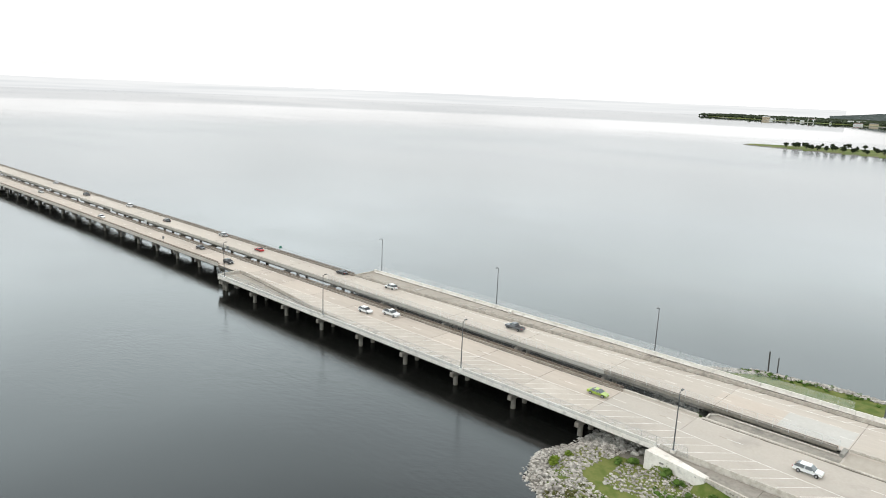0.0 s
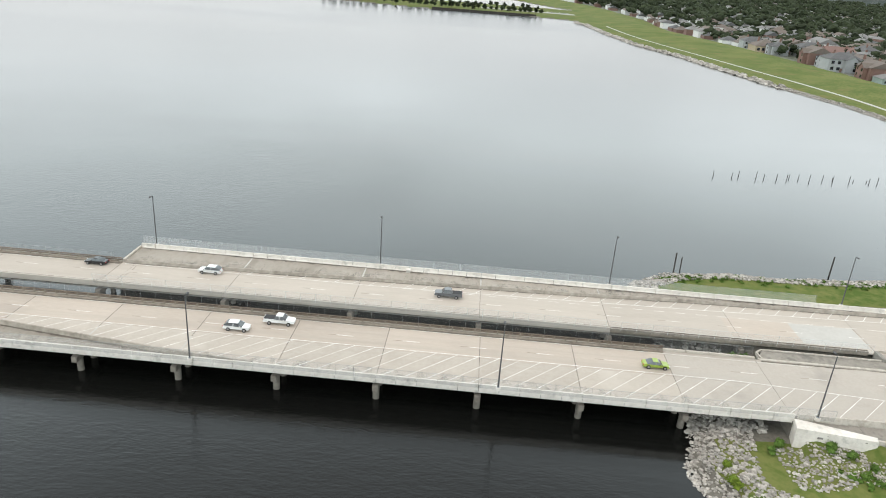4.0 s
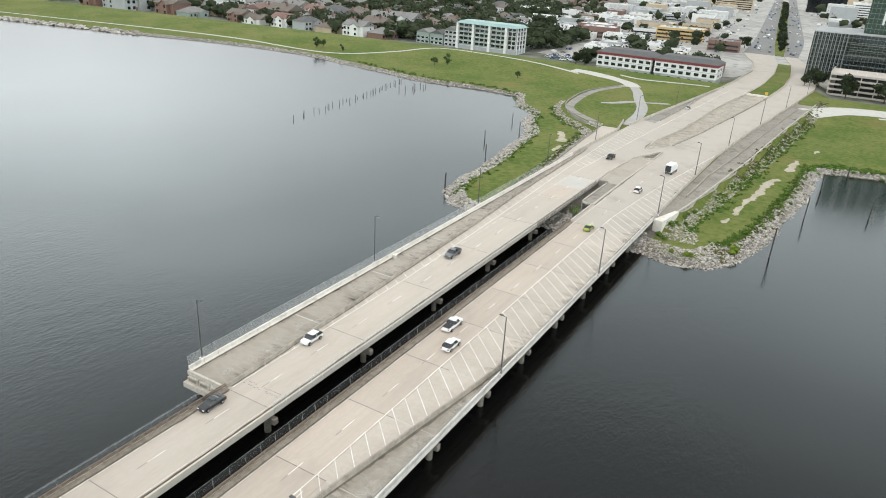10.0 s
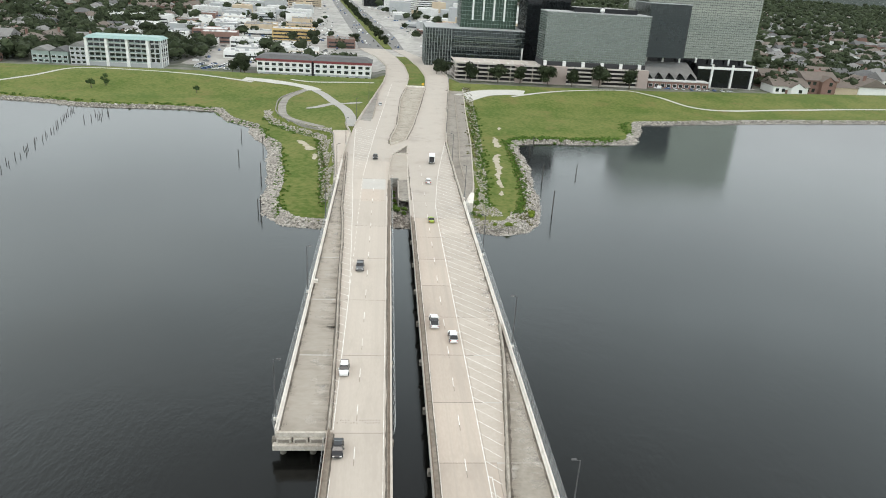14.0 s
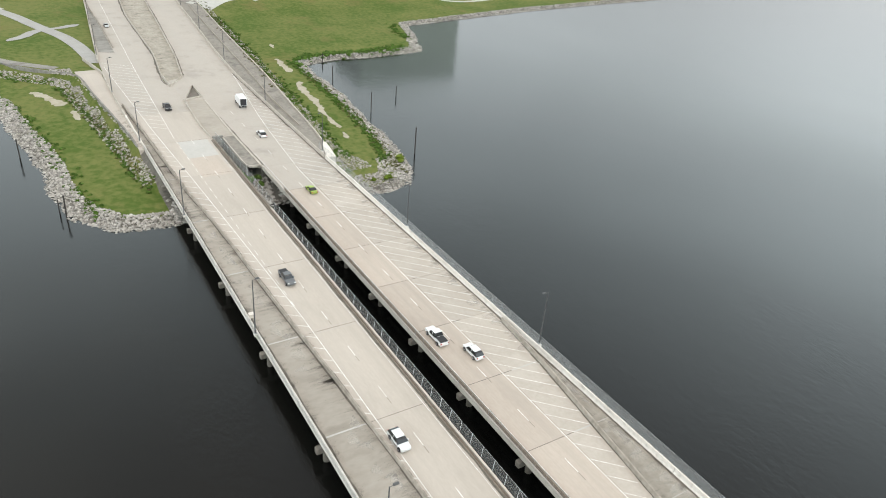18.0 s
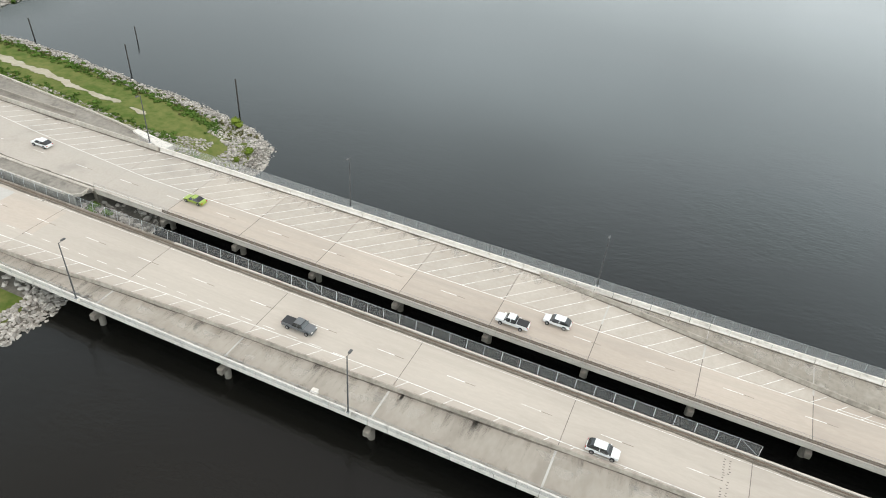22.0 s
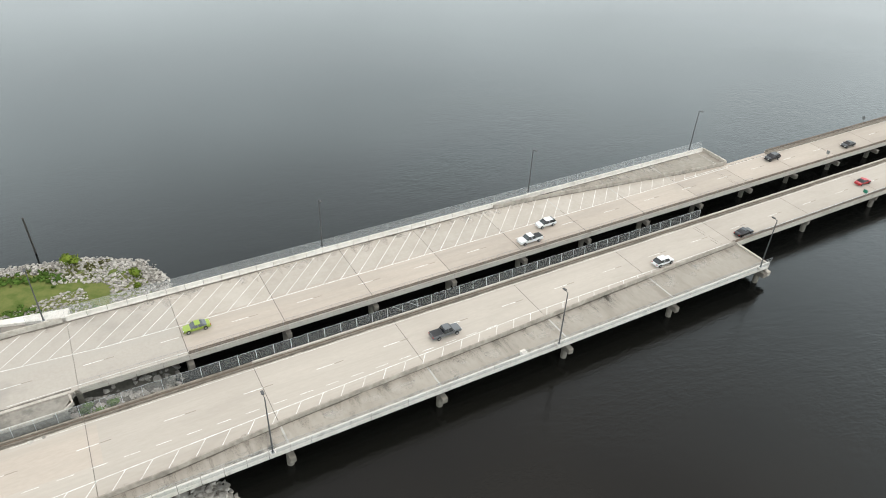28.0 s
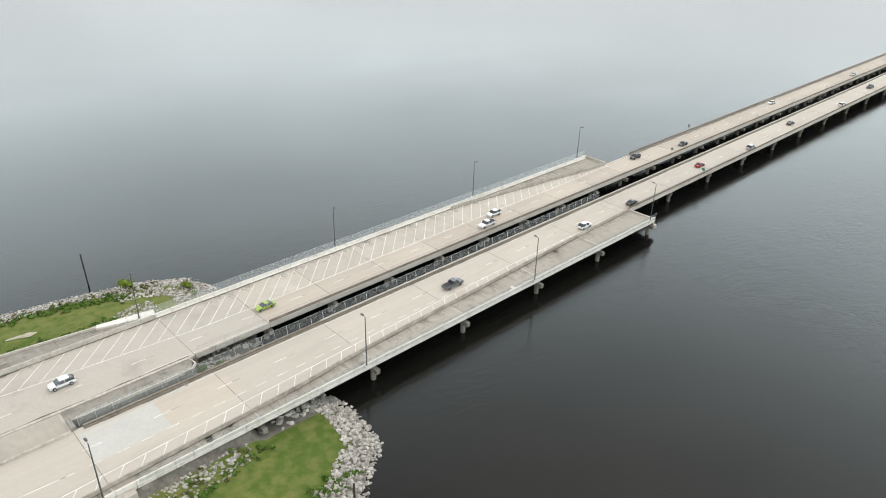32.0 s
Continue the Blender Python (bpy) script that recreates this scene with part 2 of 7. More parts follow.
M_BARRIER = material("brown_weathered_barrier", (0.285, 0.245, 0.20), 0.9, (0.175, 0.148, 0.118), 1.2, 0.3, 0.9)
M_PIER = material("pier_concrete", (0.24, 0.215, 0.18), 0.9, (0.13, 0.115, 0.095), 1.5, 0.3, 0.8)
M_FASCIA = material("pale_tan_fascia_concrete", (0.50, 0.455, 0.40), 0.88, (0.43, 0.385, 0.33), 1.5, 0.15, 0.7, stain=(0.33, 0.29, 0.245), stain_scale=0.35, stretch=(0.5, 1, 1))
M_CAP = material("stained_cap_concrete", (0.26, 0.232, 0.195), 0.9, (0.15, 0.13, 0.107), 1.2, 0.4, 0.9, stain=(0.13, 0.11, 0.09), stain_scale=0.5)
M_PAINT = material("worn_white_paint", (0.80, 0.80, 0.76), 0.7, (0.55, 0.52, 0.47), 2.4, 0.5, 1.0)
M_JOINT = plain("dark_joint_seal", (0.16, 0.14, 0.12), 0.8)
M_WEAR = plain("worn_paint_ghost", (0.27, 0.235, 0.195), 0.9)
M_WATER = water_material()
M_GRASS = material("mown_grass", (0.074, 0.112, 0.022), 0.95, (0.145, 0.155, 0.048), 0.5, 0.03, 1.4, bump=0.8, bump_scale=1.5, stain=(0.17, 0.14, 0.055), stain_scale=0.05, spec=0.1)
M_ROCK = material("pale_riprap_stone", (0.43, 0.40, 0.36), 0.9, (0.22, 0.20, 0.172), 2.4, 0.5, 0.9, island=0.4)
M_STEEL = plain("galvanised_steel", (0.30, 0.31, 0.31), 0.5, 0.6)
M_DARKPOLE = plain("dark_steel_pole", (0.085, 0.085, 0.085), 0.7)
M_FENCE = mesh_fence_material("chain_link", 0.21)
M_FENCE_THIN = mesh_fence_material("open_chain_link", 0.13)
M_FENCE_FINE = mesh_fence_material("fine_wire_mesh", 0.05)
M_WOOD = material("weathered_piling_wood", (0.028, 0.025, 0.022), 0.95, (0.06, 0.052, 0.045), 3.0, 0.5, 0.8)
M_ROADLAND = material("pale_land_pavement", (0.43, 0.385, 0.335), 0.88, (0.378, 0.336, 0.29), 2.2, 0.12, 0.8, stain=(0.31, 0.282, 0.245), stain_scale=0.12, streak=(0.40, 0.365, 0.32), bump=0.25, bump_scale=5)
M_ASPHALT = material("grey_asphalt", (0.20, 0.197, 0.188), 0.9, (0.145, 0.142, 0.136), 1.5, 0.05, 0.8)
M_LEAF = material("tree_leaves", (0.021, 0.029, 0.015), 0.9, (0.042, 0.052, 0.027), 0.8, 0.1, 0.9, island=0.35, spec=0.12)
M_BUSH = material("bush_leaves", (0.06, 0.11, 0.02), 0.9, (0.10, 0.16, 0.035), 0.8, 0.15, 0.8, island=0.25, spec=0.15)
M_SAND = material("pale_sand", (0.43, 0.385, 0.305), 0.95, (0.30, 0.27, 0.19), 1.0, 0.2, 0.7)
M_GRAVEL = material("shore_gravel", (0.17, 0.155, 0.13), 0.95, (0.09, 0.08, 0.065), 1.5, 0.3, 0.8, bump=0.6, bump_scale=3)
M_CITY = material("mottled_town_ground", (0.19, 0.185, 0.17), 0.95, (0.05, 0.065, 0.03), 0.09, 0.02, 1.0, stain=(0.10, 0.10, 0.095), stain_scale=0.05)
M_PATH = material("pale_footpath", (0.50, 0.49, 0.45), 0.9, (0.40, 0.39, 0.355), 2.0, 0.3, 0.8)
M_RUST = material("rusty_brown_rail", (0.20, 0.15, 0.11), 0.85, (0.12, 0.09, 0.07), 3, 0.5, 0.8)
M_DIRT = material("bare_median_dirt", (0.40, 0.36, 0.30), 0.95, (0.27, 0.24, 0.195), 1.2, 0.2, 1.0, stain=(0.10, 0.09, 0.07), stain_scale=0.35)
M_DARKSLAB = material("streaked_dark_concrete", (0.30, 0.285, 0.255), 0.92, (0.17, 0.155, 0.135), 1.4, 0.2, 1.0, stretch=(1, 0.3, 1))
M_WEED = material("shore_weeds", (0.05, 0.095, 0.015), 0.95, (0.09, 0.15, 0.03), 0.8, 0.2, 0.9, island=0.3, spec=0.1)
M_LIME = material("yellow_green_shrub", (0.16, 0.20, 0.03), 0.9, (0.10, 0.15, 0.02), 1.5, 0.4, 0.8, island=0.25, spec=0.1)
M_LANE = material("worn_grey_lane", (0.36, 0.35, 0.325), 0.92, (0.29, 0.28, 0.26), 2.0, 0.2, 0.8)
# dirt tone taken darker to hold the shadow line at barrier feet
M_GRIME_SHADE = material("gutter_dirt", (0.18, 0.157, 0.13), 0.95, (0.105, 0.092, 0.075), 2.0, 0.4, 1.0)
M_DIVIDER = material("streaked_divider_concrete", (0.42, 0.375, 0.32), 0.9, (0.26, 0.228, 0.19), 1.2, 0.4, 1.0, stain=(0.19, 0.17, 0.145), stain_scale=0.5)
M_FENCEPOST = plain("pale_galvanised_post", (0.55, 0.57, 0.57), 0.5)
M_KERB = material("weathered_kerb_concrete", (0.51, 0.465, 0.405), 0.9, (0.36, 0.32, 0.27), 1.6, 0.4, 1.0)
M_LOT = material("pale_town_paving", (0.40, 0.385, 0.355), 0.92, (0.24, 0.235, 0.22), 0.12, 0.02, 1.0, stain=(0.12, 0.12, 0.11), stain_scale=0.06)
M_TRUNK = plain("bark", (0.10, 0.08, 0.06), 0.95)

# ---- mesh helpers ----


class Mesh:
    """Gathers vertices and faces, then becomes one object."""

    def __init__(self):
        self.v, self.f = [], []

    def add(self, vs, fs):
        o = len(self.v)
        self.v.extend(vs)
        self.f.extend([tuple(i + o for i in f) for f in fs])
        return self

    def box(self, x0, x1, y0, y1, z0, z1, bevel=0.0):
        if bevel:
            return self.prism([(x0 + bevel, y0), (x1 - bevel, y0), (x1, y0 + bevel), (x1, y1 - bevel), (x1 - bevel, y1), (x0 + bevel, y1), (x0, y1 - bevel), (x0, y0 + bevel)], z0, z1 - bevel, bevel)
        vs = [(x, y, z) for z in (z0, z1) for x, y in ((x0, y0), (x1, y0), (x1, y1), (x0, y1))]
        return self.add(vs, [(0, 3, 2, 1), (4, 5, 6, 7), (0, 1, 5, 4), (1, 2, 6, 5), (2, 3, 7, 6), (3, 0, 4, 7)])

    def prism(self, pts, z0, z1, cap=0.0):
        """A plan polygon (counter-clockwise) raised from z0 to z1; cap adds a chamfered top."""
        n = len(pts)
        cx, cy = sum(p[0] for p in pts) / n, sum(p[1] for p in pts) / n
        rings = [[(x, y, z0) for x, y in pts], [(x, y, z1) for x, y in pts]]
        if cap:
            def inset(x, y):
                d = math.hypot(x - cx, y - cy) or 1
                k = max(0.0, 1 - cap * 1.3 / d)
                return cx + (x - cx) * k, cy + (y - cy) * k
            rings.append([(*inset(x, y), z1 + cap) for x, y in pts])
        vs = [p for r in rings for p in r]
        fs = [tuple(range(n - 1, -1, -1)), tuple(range(len(vs) - n, len(vs)))]
        for r in range(len(rings) - 1):
            for i in range(n):
                j = (i + 1) % n
                fs.append((r * n + i, r * n + j, (r + 1) * n + j, (r + 1) * n + i))
        return self.add(vs, fs)

    def rod(self, a, b, ra, rb=None, sides=8):
        a, b = Vector(a), Vector(b)
        rb = ra if rb is None else rb
        q = (b - a).to_track_quat("Z", "Y")
        vs = []
        for p, r in ((a, ra), (b, rb)):
            for i in range(sides):
                t = 2 * math.pi * i / sides
                vs.append(tuple(p + q @ Vector((r * math.cos(t), r * math.sin(t), 0))))
        fs = [tuple(range(sides - 1, -1, -1)), tuple(range(sides, 2 * sides))]
        fs += [(i, (i + 1) % sides, sides + (i + 1) % sides, sides + i) for i in range(sides)]
        return self.add(vs, fs)

    def sweep(self, path, profile, closed=True):
        """A profile of (offset to the left, height) carried along a plan path of (x, y, z)."""
        k = len(profile)
        vs = []
        for i, p in enumerate(path):
            a, b = path[max(i - 1, 0)], path[min(i + 1, len(path) - 1)]
            dx, dy = b[0] - a[0], b[1] - a[1]
            d = math.hypot(dx, dy) or 1
            nx, ny = -dy / d, dx / d
            vs += [(p[0] + nx * o, p[1] + ny * o, p[2] + h) for o, h in profile]
        fs = []
        for i in range(len(path) - 1):
            for j in range(k if closed else k - 1):
                j2 = (j + 1) % k
                fs.append((i * k + j, (i + 1) * k + j, (i + 1) * k + j2, i * k + j2))
        if closed:
            fs += [tuple(range(k)), tuple(range(len(vs) - 1, len(vs) - k - 1, -1))]
        return self.add(vs, fs)

    def blob(self, c, r, seed, squash=1.0, rough=0.3):
        """A rough low stone or clump of twenty faces."""
        rnd = random.Random(seed)
        g = (1 + 5 ** 0.5) / 2
        base = [(-1, g, 0), (1, g, 0), (-1, -g, 0), (1, -g, 0), (0, -1, g), (0, 1, g), (0, -1, -g), (0, 1, -g), (g, 0, -1), (g, 0, 1), (-g, 0, -1), (-g, 0, 1)]
        fs = [(0, 11, 5), (0, 5, 1), (0, 1, 7), (0, 7, 10), (0, 10, 11), (1, 5, 9), (5, 11, 4), (11, 10, 2), (10, 7, 6), (7, 1, 8), (3, 9, 4), (3, 4, 2), (3, 2, 6), (3, 6, 8), (3, 8, 9), (4, 9, 5), (2, 4, 11), (6, 2, 10), (8, 6, 7), (9, 8, 1)]
        a = rnd.random() * 6.28
        ca, sa = math.cos(a), math.sin(a)
        vs = []
        for x, y, z in base:
            k = r / 1.9 * (1 + rough * (rnd.random() * 2 - 1))
            vs.append((c[0] + (x * ca - y * sa) * k, c[1] + (x * sa + y * ca) * k, c[2] + z * k * squash))
        return self.add(vs, fs)

    def data(self, name, mat, smooth=False):
        me = bpy.data.meshes.new(name)
        me.from_pydata(self.v, [], self.f)
        me.materials.append(mat)
        if smooth:
            me.polygons.foreach_set("use_smooth", [True] * len(me.polygons))
        me.update()
        return me


def part(name, mesh, mat, parent, label="", smooth=False):
    me = mesh if isinstance(mesh, bpy.types.Mesh) else mesh.data(name, mat, smooth)
    ob = new(name, me)
    ob.parent = parent
    if label:
        tagged(ob, label)
    return ob


def shared(name, me, parent, x, y, z, rz=0.0, scale=(1, 1, 1)):
    """A part at a place of its own that uses a mesh made before."""
    ob = new(name, me)
    ob.parent = parent
    ob.matrix_basis = pose(x, y, z, 0, 0, rz) @ Matrix.Diagonal((*scale, 1))
    return ob


def thing(name, label, category, group="", kind="", x=0, y=0, z=0, rz=0):
    ob = new(name)
    ob.matrix_basis = pose(x, y, z, 0, 0, rz)
    return tagged(ob, label, category, group, kind)


# ---- the lake and the land ----
DECK = 4.7
SHORE = [(420, -4900), (255, -700), (180, -317), (149, -117), (134, -58), (122, -5), (98, 2), (70, 16), (65, 42), (64, 66), (60, 78.5), (5, 82), (-27, 85.5),
         (-55, 91), (-66, 96), (-68.5, 106), (-65, 117), (-64, 135), (-65, 152), (-67.5, 164), (-65, 176), (-55, 182.5), (-40, 185.8), (5, 190.5), (38, 197), (57, 206), (76, 212),
         (88, 224), (112, 236), (114, 262), (112, 305), (126, 365), (136, 415), (136, 445), (128, 500), (104, 600), (83, 722), (56, 820), (40, 950), (31, 1075), (20, 1100)]
NECK = [(60, 1290), (-30, 1326), (-190, 1325), (-320, 1312), (-440, 1300)]
BAY = [(50, 1470), (-10, 1600), (-90, 1870), (-200, 2600), (-330, 3450), (-700, 3540), (-1250, 3740), (-1740, 3930), (-1750, 4020), (-1320, 4450), (-1200, 4900)]
CREST_Y = [-4900, -700, -317, -165, -60, 30, 160, 300, 345, 450, 590, 840, 1075, 1300, 1600, 2000, 2600, 3450, 4900]
CREST_X = [500, 335, 262, 235, 218, 212, 215, 218, 214, 206, 193, 165, 115, 125, 105, 15, -110, -240, -700]
# edges of the two carriageways on land
ROAD_X = [-60, -24, 28, 38, 67, 80, 132, 150, 190, 208, 235, 251, 314, 376, 395, 447, 600, 1335, 2022, 3200]
WEST_L = [161, 161, 160.6, 160.4, 159, 157.8, 153, 151.3, 147.6, 146, 144.6, 144.2, 144.5, 153, 157.5, 172, 184, 263, 338, 469]
WEST_R = [141.4, 141.4, 141, 142, 138.5, 137.5, 135.8, 135, 131, 129.8, 128, 127.8, 129.5, 135, 137, 146, 165, 246, 321, 452]
EAST_L = [134.8, 134.8, 133.8, 134.8, 130.6, 129.2, 124, 122.4, 118.6, 117.4, 116, 115.8, 118.5, 124.5, 127, 138, 153, 234, 309, 440]
EAST_R = [116.5, 116.5, 116, 115.8, 114, 113, 108.3, 107, 103, 101.5, 99.6, 98.6, 102.5, 109.8, 113, 127, 136, 217, 292, 423]
PLATFORM = [(-49, 113.0), (-28, 110.0), (42, 103.6), (60, 102.4), (108, 99.2), (158, 95.2), (208, 91.5), (222, 94), (222, 236), (200, 226), (168, 198), (137, 206), (108, 204.5), (96, 202.5), (84, 198), (70, 189), (59, 178), (51.5, 169.4), (-28, 162.2), (-49, 161.5)]


def road_z(x):
    t = min(max((x - 222) / 175, 0), 1)
    return DECK - 3.3 * t * t * (3 - 2 * t)


def seg_dist(px, py, pts):
    best = np.full(px.shape, 1e9)
    for (ax, ay), (bx, by) in zip(pts, pts[1:]):
        dx, dy = bx - ax, by - ay
        t = np.clip(((px - ax) * dx + (py - ay) * dy) / (dx * dx + dy * dy), 0, 1)
        best = np.minimum(best, np.hypot(px - ax - t * dx, py - ay - t * dy))
    return best


def inside(px, py, poly):
    hit = np.zeros(px.shape, bool)
    for (ax, ay), (bx, by) in zip(poly, poly[1:] + poly[:1]):
        if ay != by:
            hit ^= ((ay > py) != (by > py)) & (px < (bx - ax) * (py - ay) / (by - ay) + ax)
    return hit


def smooth(a, b, x):
    t = np.clip((x - a) / (b - a), 0, 1)
    return t * t * (3 - 2 * t)


def shore_dist(px, py):
    """Metres inland from the water's edge, negative over water."""
    coast = SHORE + BAY
    d = seg_dist(px, py, coast)
    d = np.where(inside(px, py, coast + [(6000, 4900), (6000, -4900)]), d, -d)
    neck = 138 - np.clip(-px - 180, 0, 270) * 0.4 - seg_dist(px, py, NECK)
    d = np.maximum(d, neck)
    wob = np.sin(px * 0.31) * np.cos(py * 0.27) * 0.5 + np.sin(px * 0.11 + py * 0.07) * 0.7
    return d + wob * np.clip(1 - np.abs(d) / 40, 0, 1)


def land_height(px, py):
    px, py = np.asarray(px, float), np.asarray(py, float)
    d = shore_dist(px, py)
    h = np.where(d < 0, np.maximum(d * 0.4, -4), 0)
    h = h + np.where(d > 0, 1.2 * smooth(0, 4.5, d) + 0.4 * smooth(5, 22, d), 0)
    xc = np.interp(py, CREST_Y, CREST_X)
    ridge = smooth(-72, -5, px - xc) * (1 - smooth(4, 28, px - xc))
    h = h + np.where(d > 10, 3.7 * ridge * smooth(10, 36, d), 0)
    h = np.where(px > xc + 5, np.maximum(h - 0.6 * smooth(10, 30, px - xc), 0.9), h)
    # bank that carries the roads
    pd = seg_dist(px, py, PLATFORM + PLATFORM[:1])
    inp = inside(px, py, PLATFORM)
    level = DECK - 0.3
    h = np.where(inp, np.maximum(h, np.where(px < -49, h, level)), h)
    h = np.where(~inp & (d > 0) & (px > -49), np.maximum(h, level - 1.7 - (pd - 0.5) * 0.34), h)
    # embankment of the road beyond the levee
    lo, hi = np.interp(px, ROAD_X, EAST_R), np.interp(px, ROAD_X, WEST_L)
    out = np.maximum(np.maximum(lo - py, py - hi), 0)
    t = np.clip((px - 222) / 175, 0, 1)
    rz = DECK - 0.3 - 3.3 * t * t * (3 - 2 * t)
    h = np.where((px > 215) & (out < 14), np.where(out <= 2, np.maximum(rz, 0.6), np.maximum(h, rz - (out - 2) * 0.4)), h)
    h = np.where((px > -49) & (px <= 226) & (py > lo - 1.2) & (py < hi + 1.2) & ~((px < 60) & (py > 160)), np.minimum(h, DECK - 0.3), h)
    # hollow between the bridges
    gap = (px > -70) & (px < -24.5) & (py > 134) & (py < 142.5)
    return np.where(gap, np.minimum(h, 1.2 * smooth(-64, -50, px) + 0.2), h)


def axis(lo, hi, fine_lo, fine_hi, step, mid_lo, mid_hi, grow=1.16):
    a = list(np.arange(fine_lo, fine_hi + 0.1, step))
    s = step
    while a[-1] < hi:
        s = min(s * grow, 9 if a[-1] < mid_hi else 160)
        a.append(min(a[-1] + s, hi))
    s, b = step, [fine_lo]
    while b[-1] > lo:
        s = min(s * grow, 9 if b[-1] > mid_lo else 160)
        b.append(max(b[-1] - s, lo))
    return np.array(sorted(set(b[1:] + a)))


def build_ground():
    xs, ys = axis(-2000, 4900, -76, 300, 2.2, -480, 360), axis(-4900, 4900, -150, 520, 2.2, -400, 1420)
    gx, gy = np.meshgrid(xs, ys)
    h = land_height(gx, gy)
    h += np.where(h > 0.6, 0.08 * np.sin(gx * 0.9 + gy * 0.3) * np.sin(gy * 0.7), 0)
    nx, ny = len(xs), len(ys)
    vs = np.stack([gx.ravel(), gy.ravel(), h.ravel()], 1)
    i = (np.arange(ny - 1)[:, None] * nx + np.arange(nx - 1)[None]).ravel()
    quads = np.stack([i, i + 1, i + nx + 1, i + nx], 1)
    quads = quads[h.ravel()[quads].max(1) > -3.9]
    mid = vs[quads].mean(1)
    d = shore_dist(mid[:, 0], mid[:, 1])
    xc = np.interp(mid[:, 1], CREST_Y, CREST_X)
    slot = np.where(d < 4.0, 1, 0)
    slot = np.where((mid[:, 0] > xc + 34) & (d > 30) & (d < 1e8), 2, slot)
    yc = np.interp(mid[:, 0], ROAD_X, WEST_L)
    shops = (mid[:, 0] > 285) & (mid[:, 1] > yc - 330) & (mid[:, 1] < yc + 230) & (mid[:, 1] > -160) & ~((mid[:, 0] < 420) & (mid[:, 1] > 300))
    slot = np.where((slot == 2) & shops, 3, slot)
    under = (mid[:, 0] > -75) & (mid[:, 0] < -24) & (mid[:, 1] > 114) & (mid[:, 1] < 162)
    slot = np.where(under, 1, slot)
    me = bpy.data.meshes.new("ground")
    me.from_pydata(vs.tolist(), [], quads.tolist())
    for m in (M_GRASS, M_GRAVEL, M_CITY, M_LOT):
        me.materials.append(m)
    me.polygons.foreach_set("use_smooth", [True] * len(me.polygons))
    me.polygons.foreach_set("material_index", slot.astype(int).tolist())
    me.update()
    return tagged(new("ground", me), "green mown levee grass and flat land reaching inland from the lake", "ground", kind="structure")


build_ground()
wm = Mesh()
wm.add([(-4950, -4950, 0), (4950, -4950, 0), (4950, 4950, 0), (-4950, 4950, 0)], [(0, 1, 2, 3)])
tagged(new("water", wm.data("water", M_WATER)), "calm dark grey lake water with fine ripples", "lake", kind="structure")


def ground_z(x, y):
    return float(land_height(np.array([x]), np.array([y]))[0])


def spread(pts, step):
    """Points along a polyline, a step apart, rounded at its corners."""
    out = []
    for k in range(len(pts) - 1):
        p0, p1, p2, p3 = pts[max(k - 1, 0)], pts[k], pts[k + 1], pts[min(k + 2, len(pts) - 1)]
        n = max(1, int(math.hypot(p2[0] - p1[0], p2[1] - p1[1]) / step))
        for i in range(n):
            t = i / n
            out.append(tuple(0.5 * (2 * p1[a] + (p2[a] - p0[a]) * t + (2 * p0[a] - 5 * p1[a] + 4 * p2[a] - p3[a]) * t * t + (3 * p1[a] - p0[a] - 3 * p2[a] + p3[a]) * t ** 3) for a in (0, 1)))
    out.append(tuple(pts[-1][:2]))
    return out


def draped(name, pts, width, mat, label, category, lift=0.14, step=2.0, ragged=0.0, kind="structure"):
    """A strip laid over the ground along a plan line."""
    rnd = random.Random(len(pts) * 7 + int(width * 10))
    line = spread(pts, step)
    vs, fs = [], []
    ja = jb = 0.0
    for i, p in enumerate(line):
        a, b = line[max(i - 1, 0)], line[min(i + 1, len(line) - 1)]
        d = math.hypot(b[0] - a[0], b[1] - a[1]) or 1
        nx, ny = -(b[1] - a[1]) / d, (b[0] - a[0]) / d
        ends = min(1.0, 0.25 + min(i, len(line) - 1 - i) * 0.35) if ragged else 1.0
        ja, jb = 0.75 * ja + 0.8 * ragged * (rnd.random() * 2 - 1), 0.75 * jb + 0.8 * ragged * (rnd.random() * 2 - 1)
        w0 = width / 2 * ends * max(0.25, 1 + ja)
        w1 = width / 2 * ends * max(0.25, 1 + jb)
        for k in range(5):
            o = -w0 + (w0 + w1) * k / 4
            x, y = p[0] + nx * o, p[1] + ny * o
            vs.append((x, y, 0))
    hs = land_height(np.array([v[0] for v in vs]), np.array([v[1] for v in vs]))
    vs = [(x, y, float(h) + lift) for (x, y, _), h in zip(vs, hs)]
    for i in range(len(line) - 1):
        for k in range(4):
            fs.append((i * 5 + k, (i + 1) * 5 + k, (i + 1) * 5 + k + 1, i * 5 + k + 1)[::-1])
    return tagged(new(name, Mesh().add(vs, fs).data(name, mat)), label, category, kind=kind)


draped("pavement", [(60, 1060), (75, 900), (110, 720), (140, 560), (150, 480), (149, 400), (178, 364), (211, 346), (213, 310), (206, 270), (190, 230)], 2.6, M_PATH, "narrow pale footpath winding over the grass levee", "footpath")
draped("pavement", [(180, 62), (205, 20), (219, -24), (200, -42), (170, -66), (183, -134), (205, -240), (270, -620)], 2.6, M_PATH, "narrow pale footpath along the grass levee", "footpath")
draped("pavement", [(67, 160), (82, 161.4), (96, 163), (113, 166.8), (132, 174), (155, 181.8), (174, 190.5)], 5.6, M_LANE, "grey asphalt service lane curving up the bank", "service road", 0.2)
draped("pavement", [(108, 187), (115, 179.6), (124, 173.5), (127.5, 165), (133, 157.4)], 4.2, M_LANE, "pale crossing track on the bank grass", "track", 0.17, ragged=0.3)
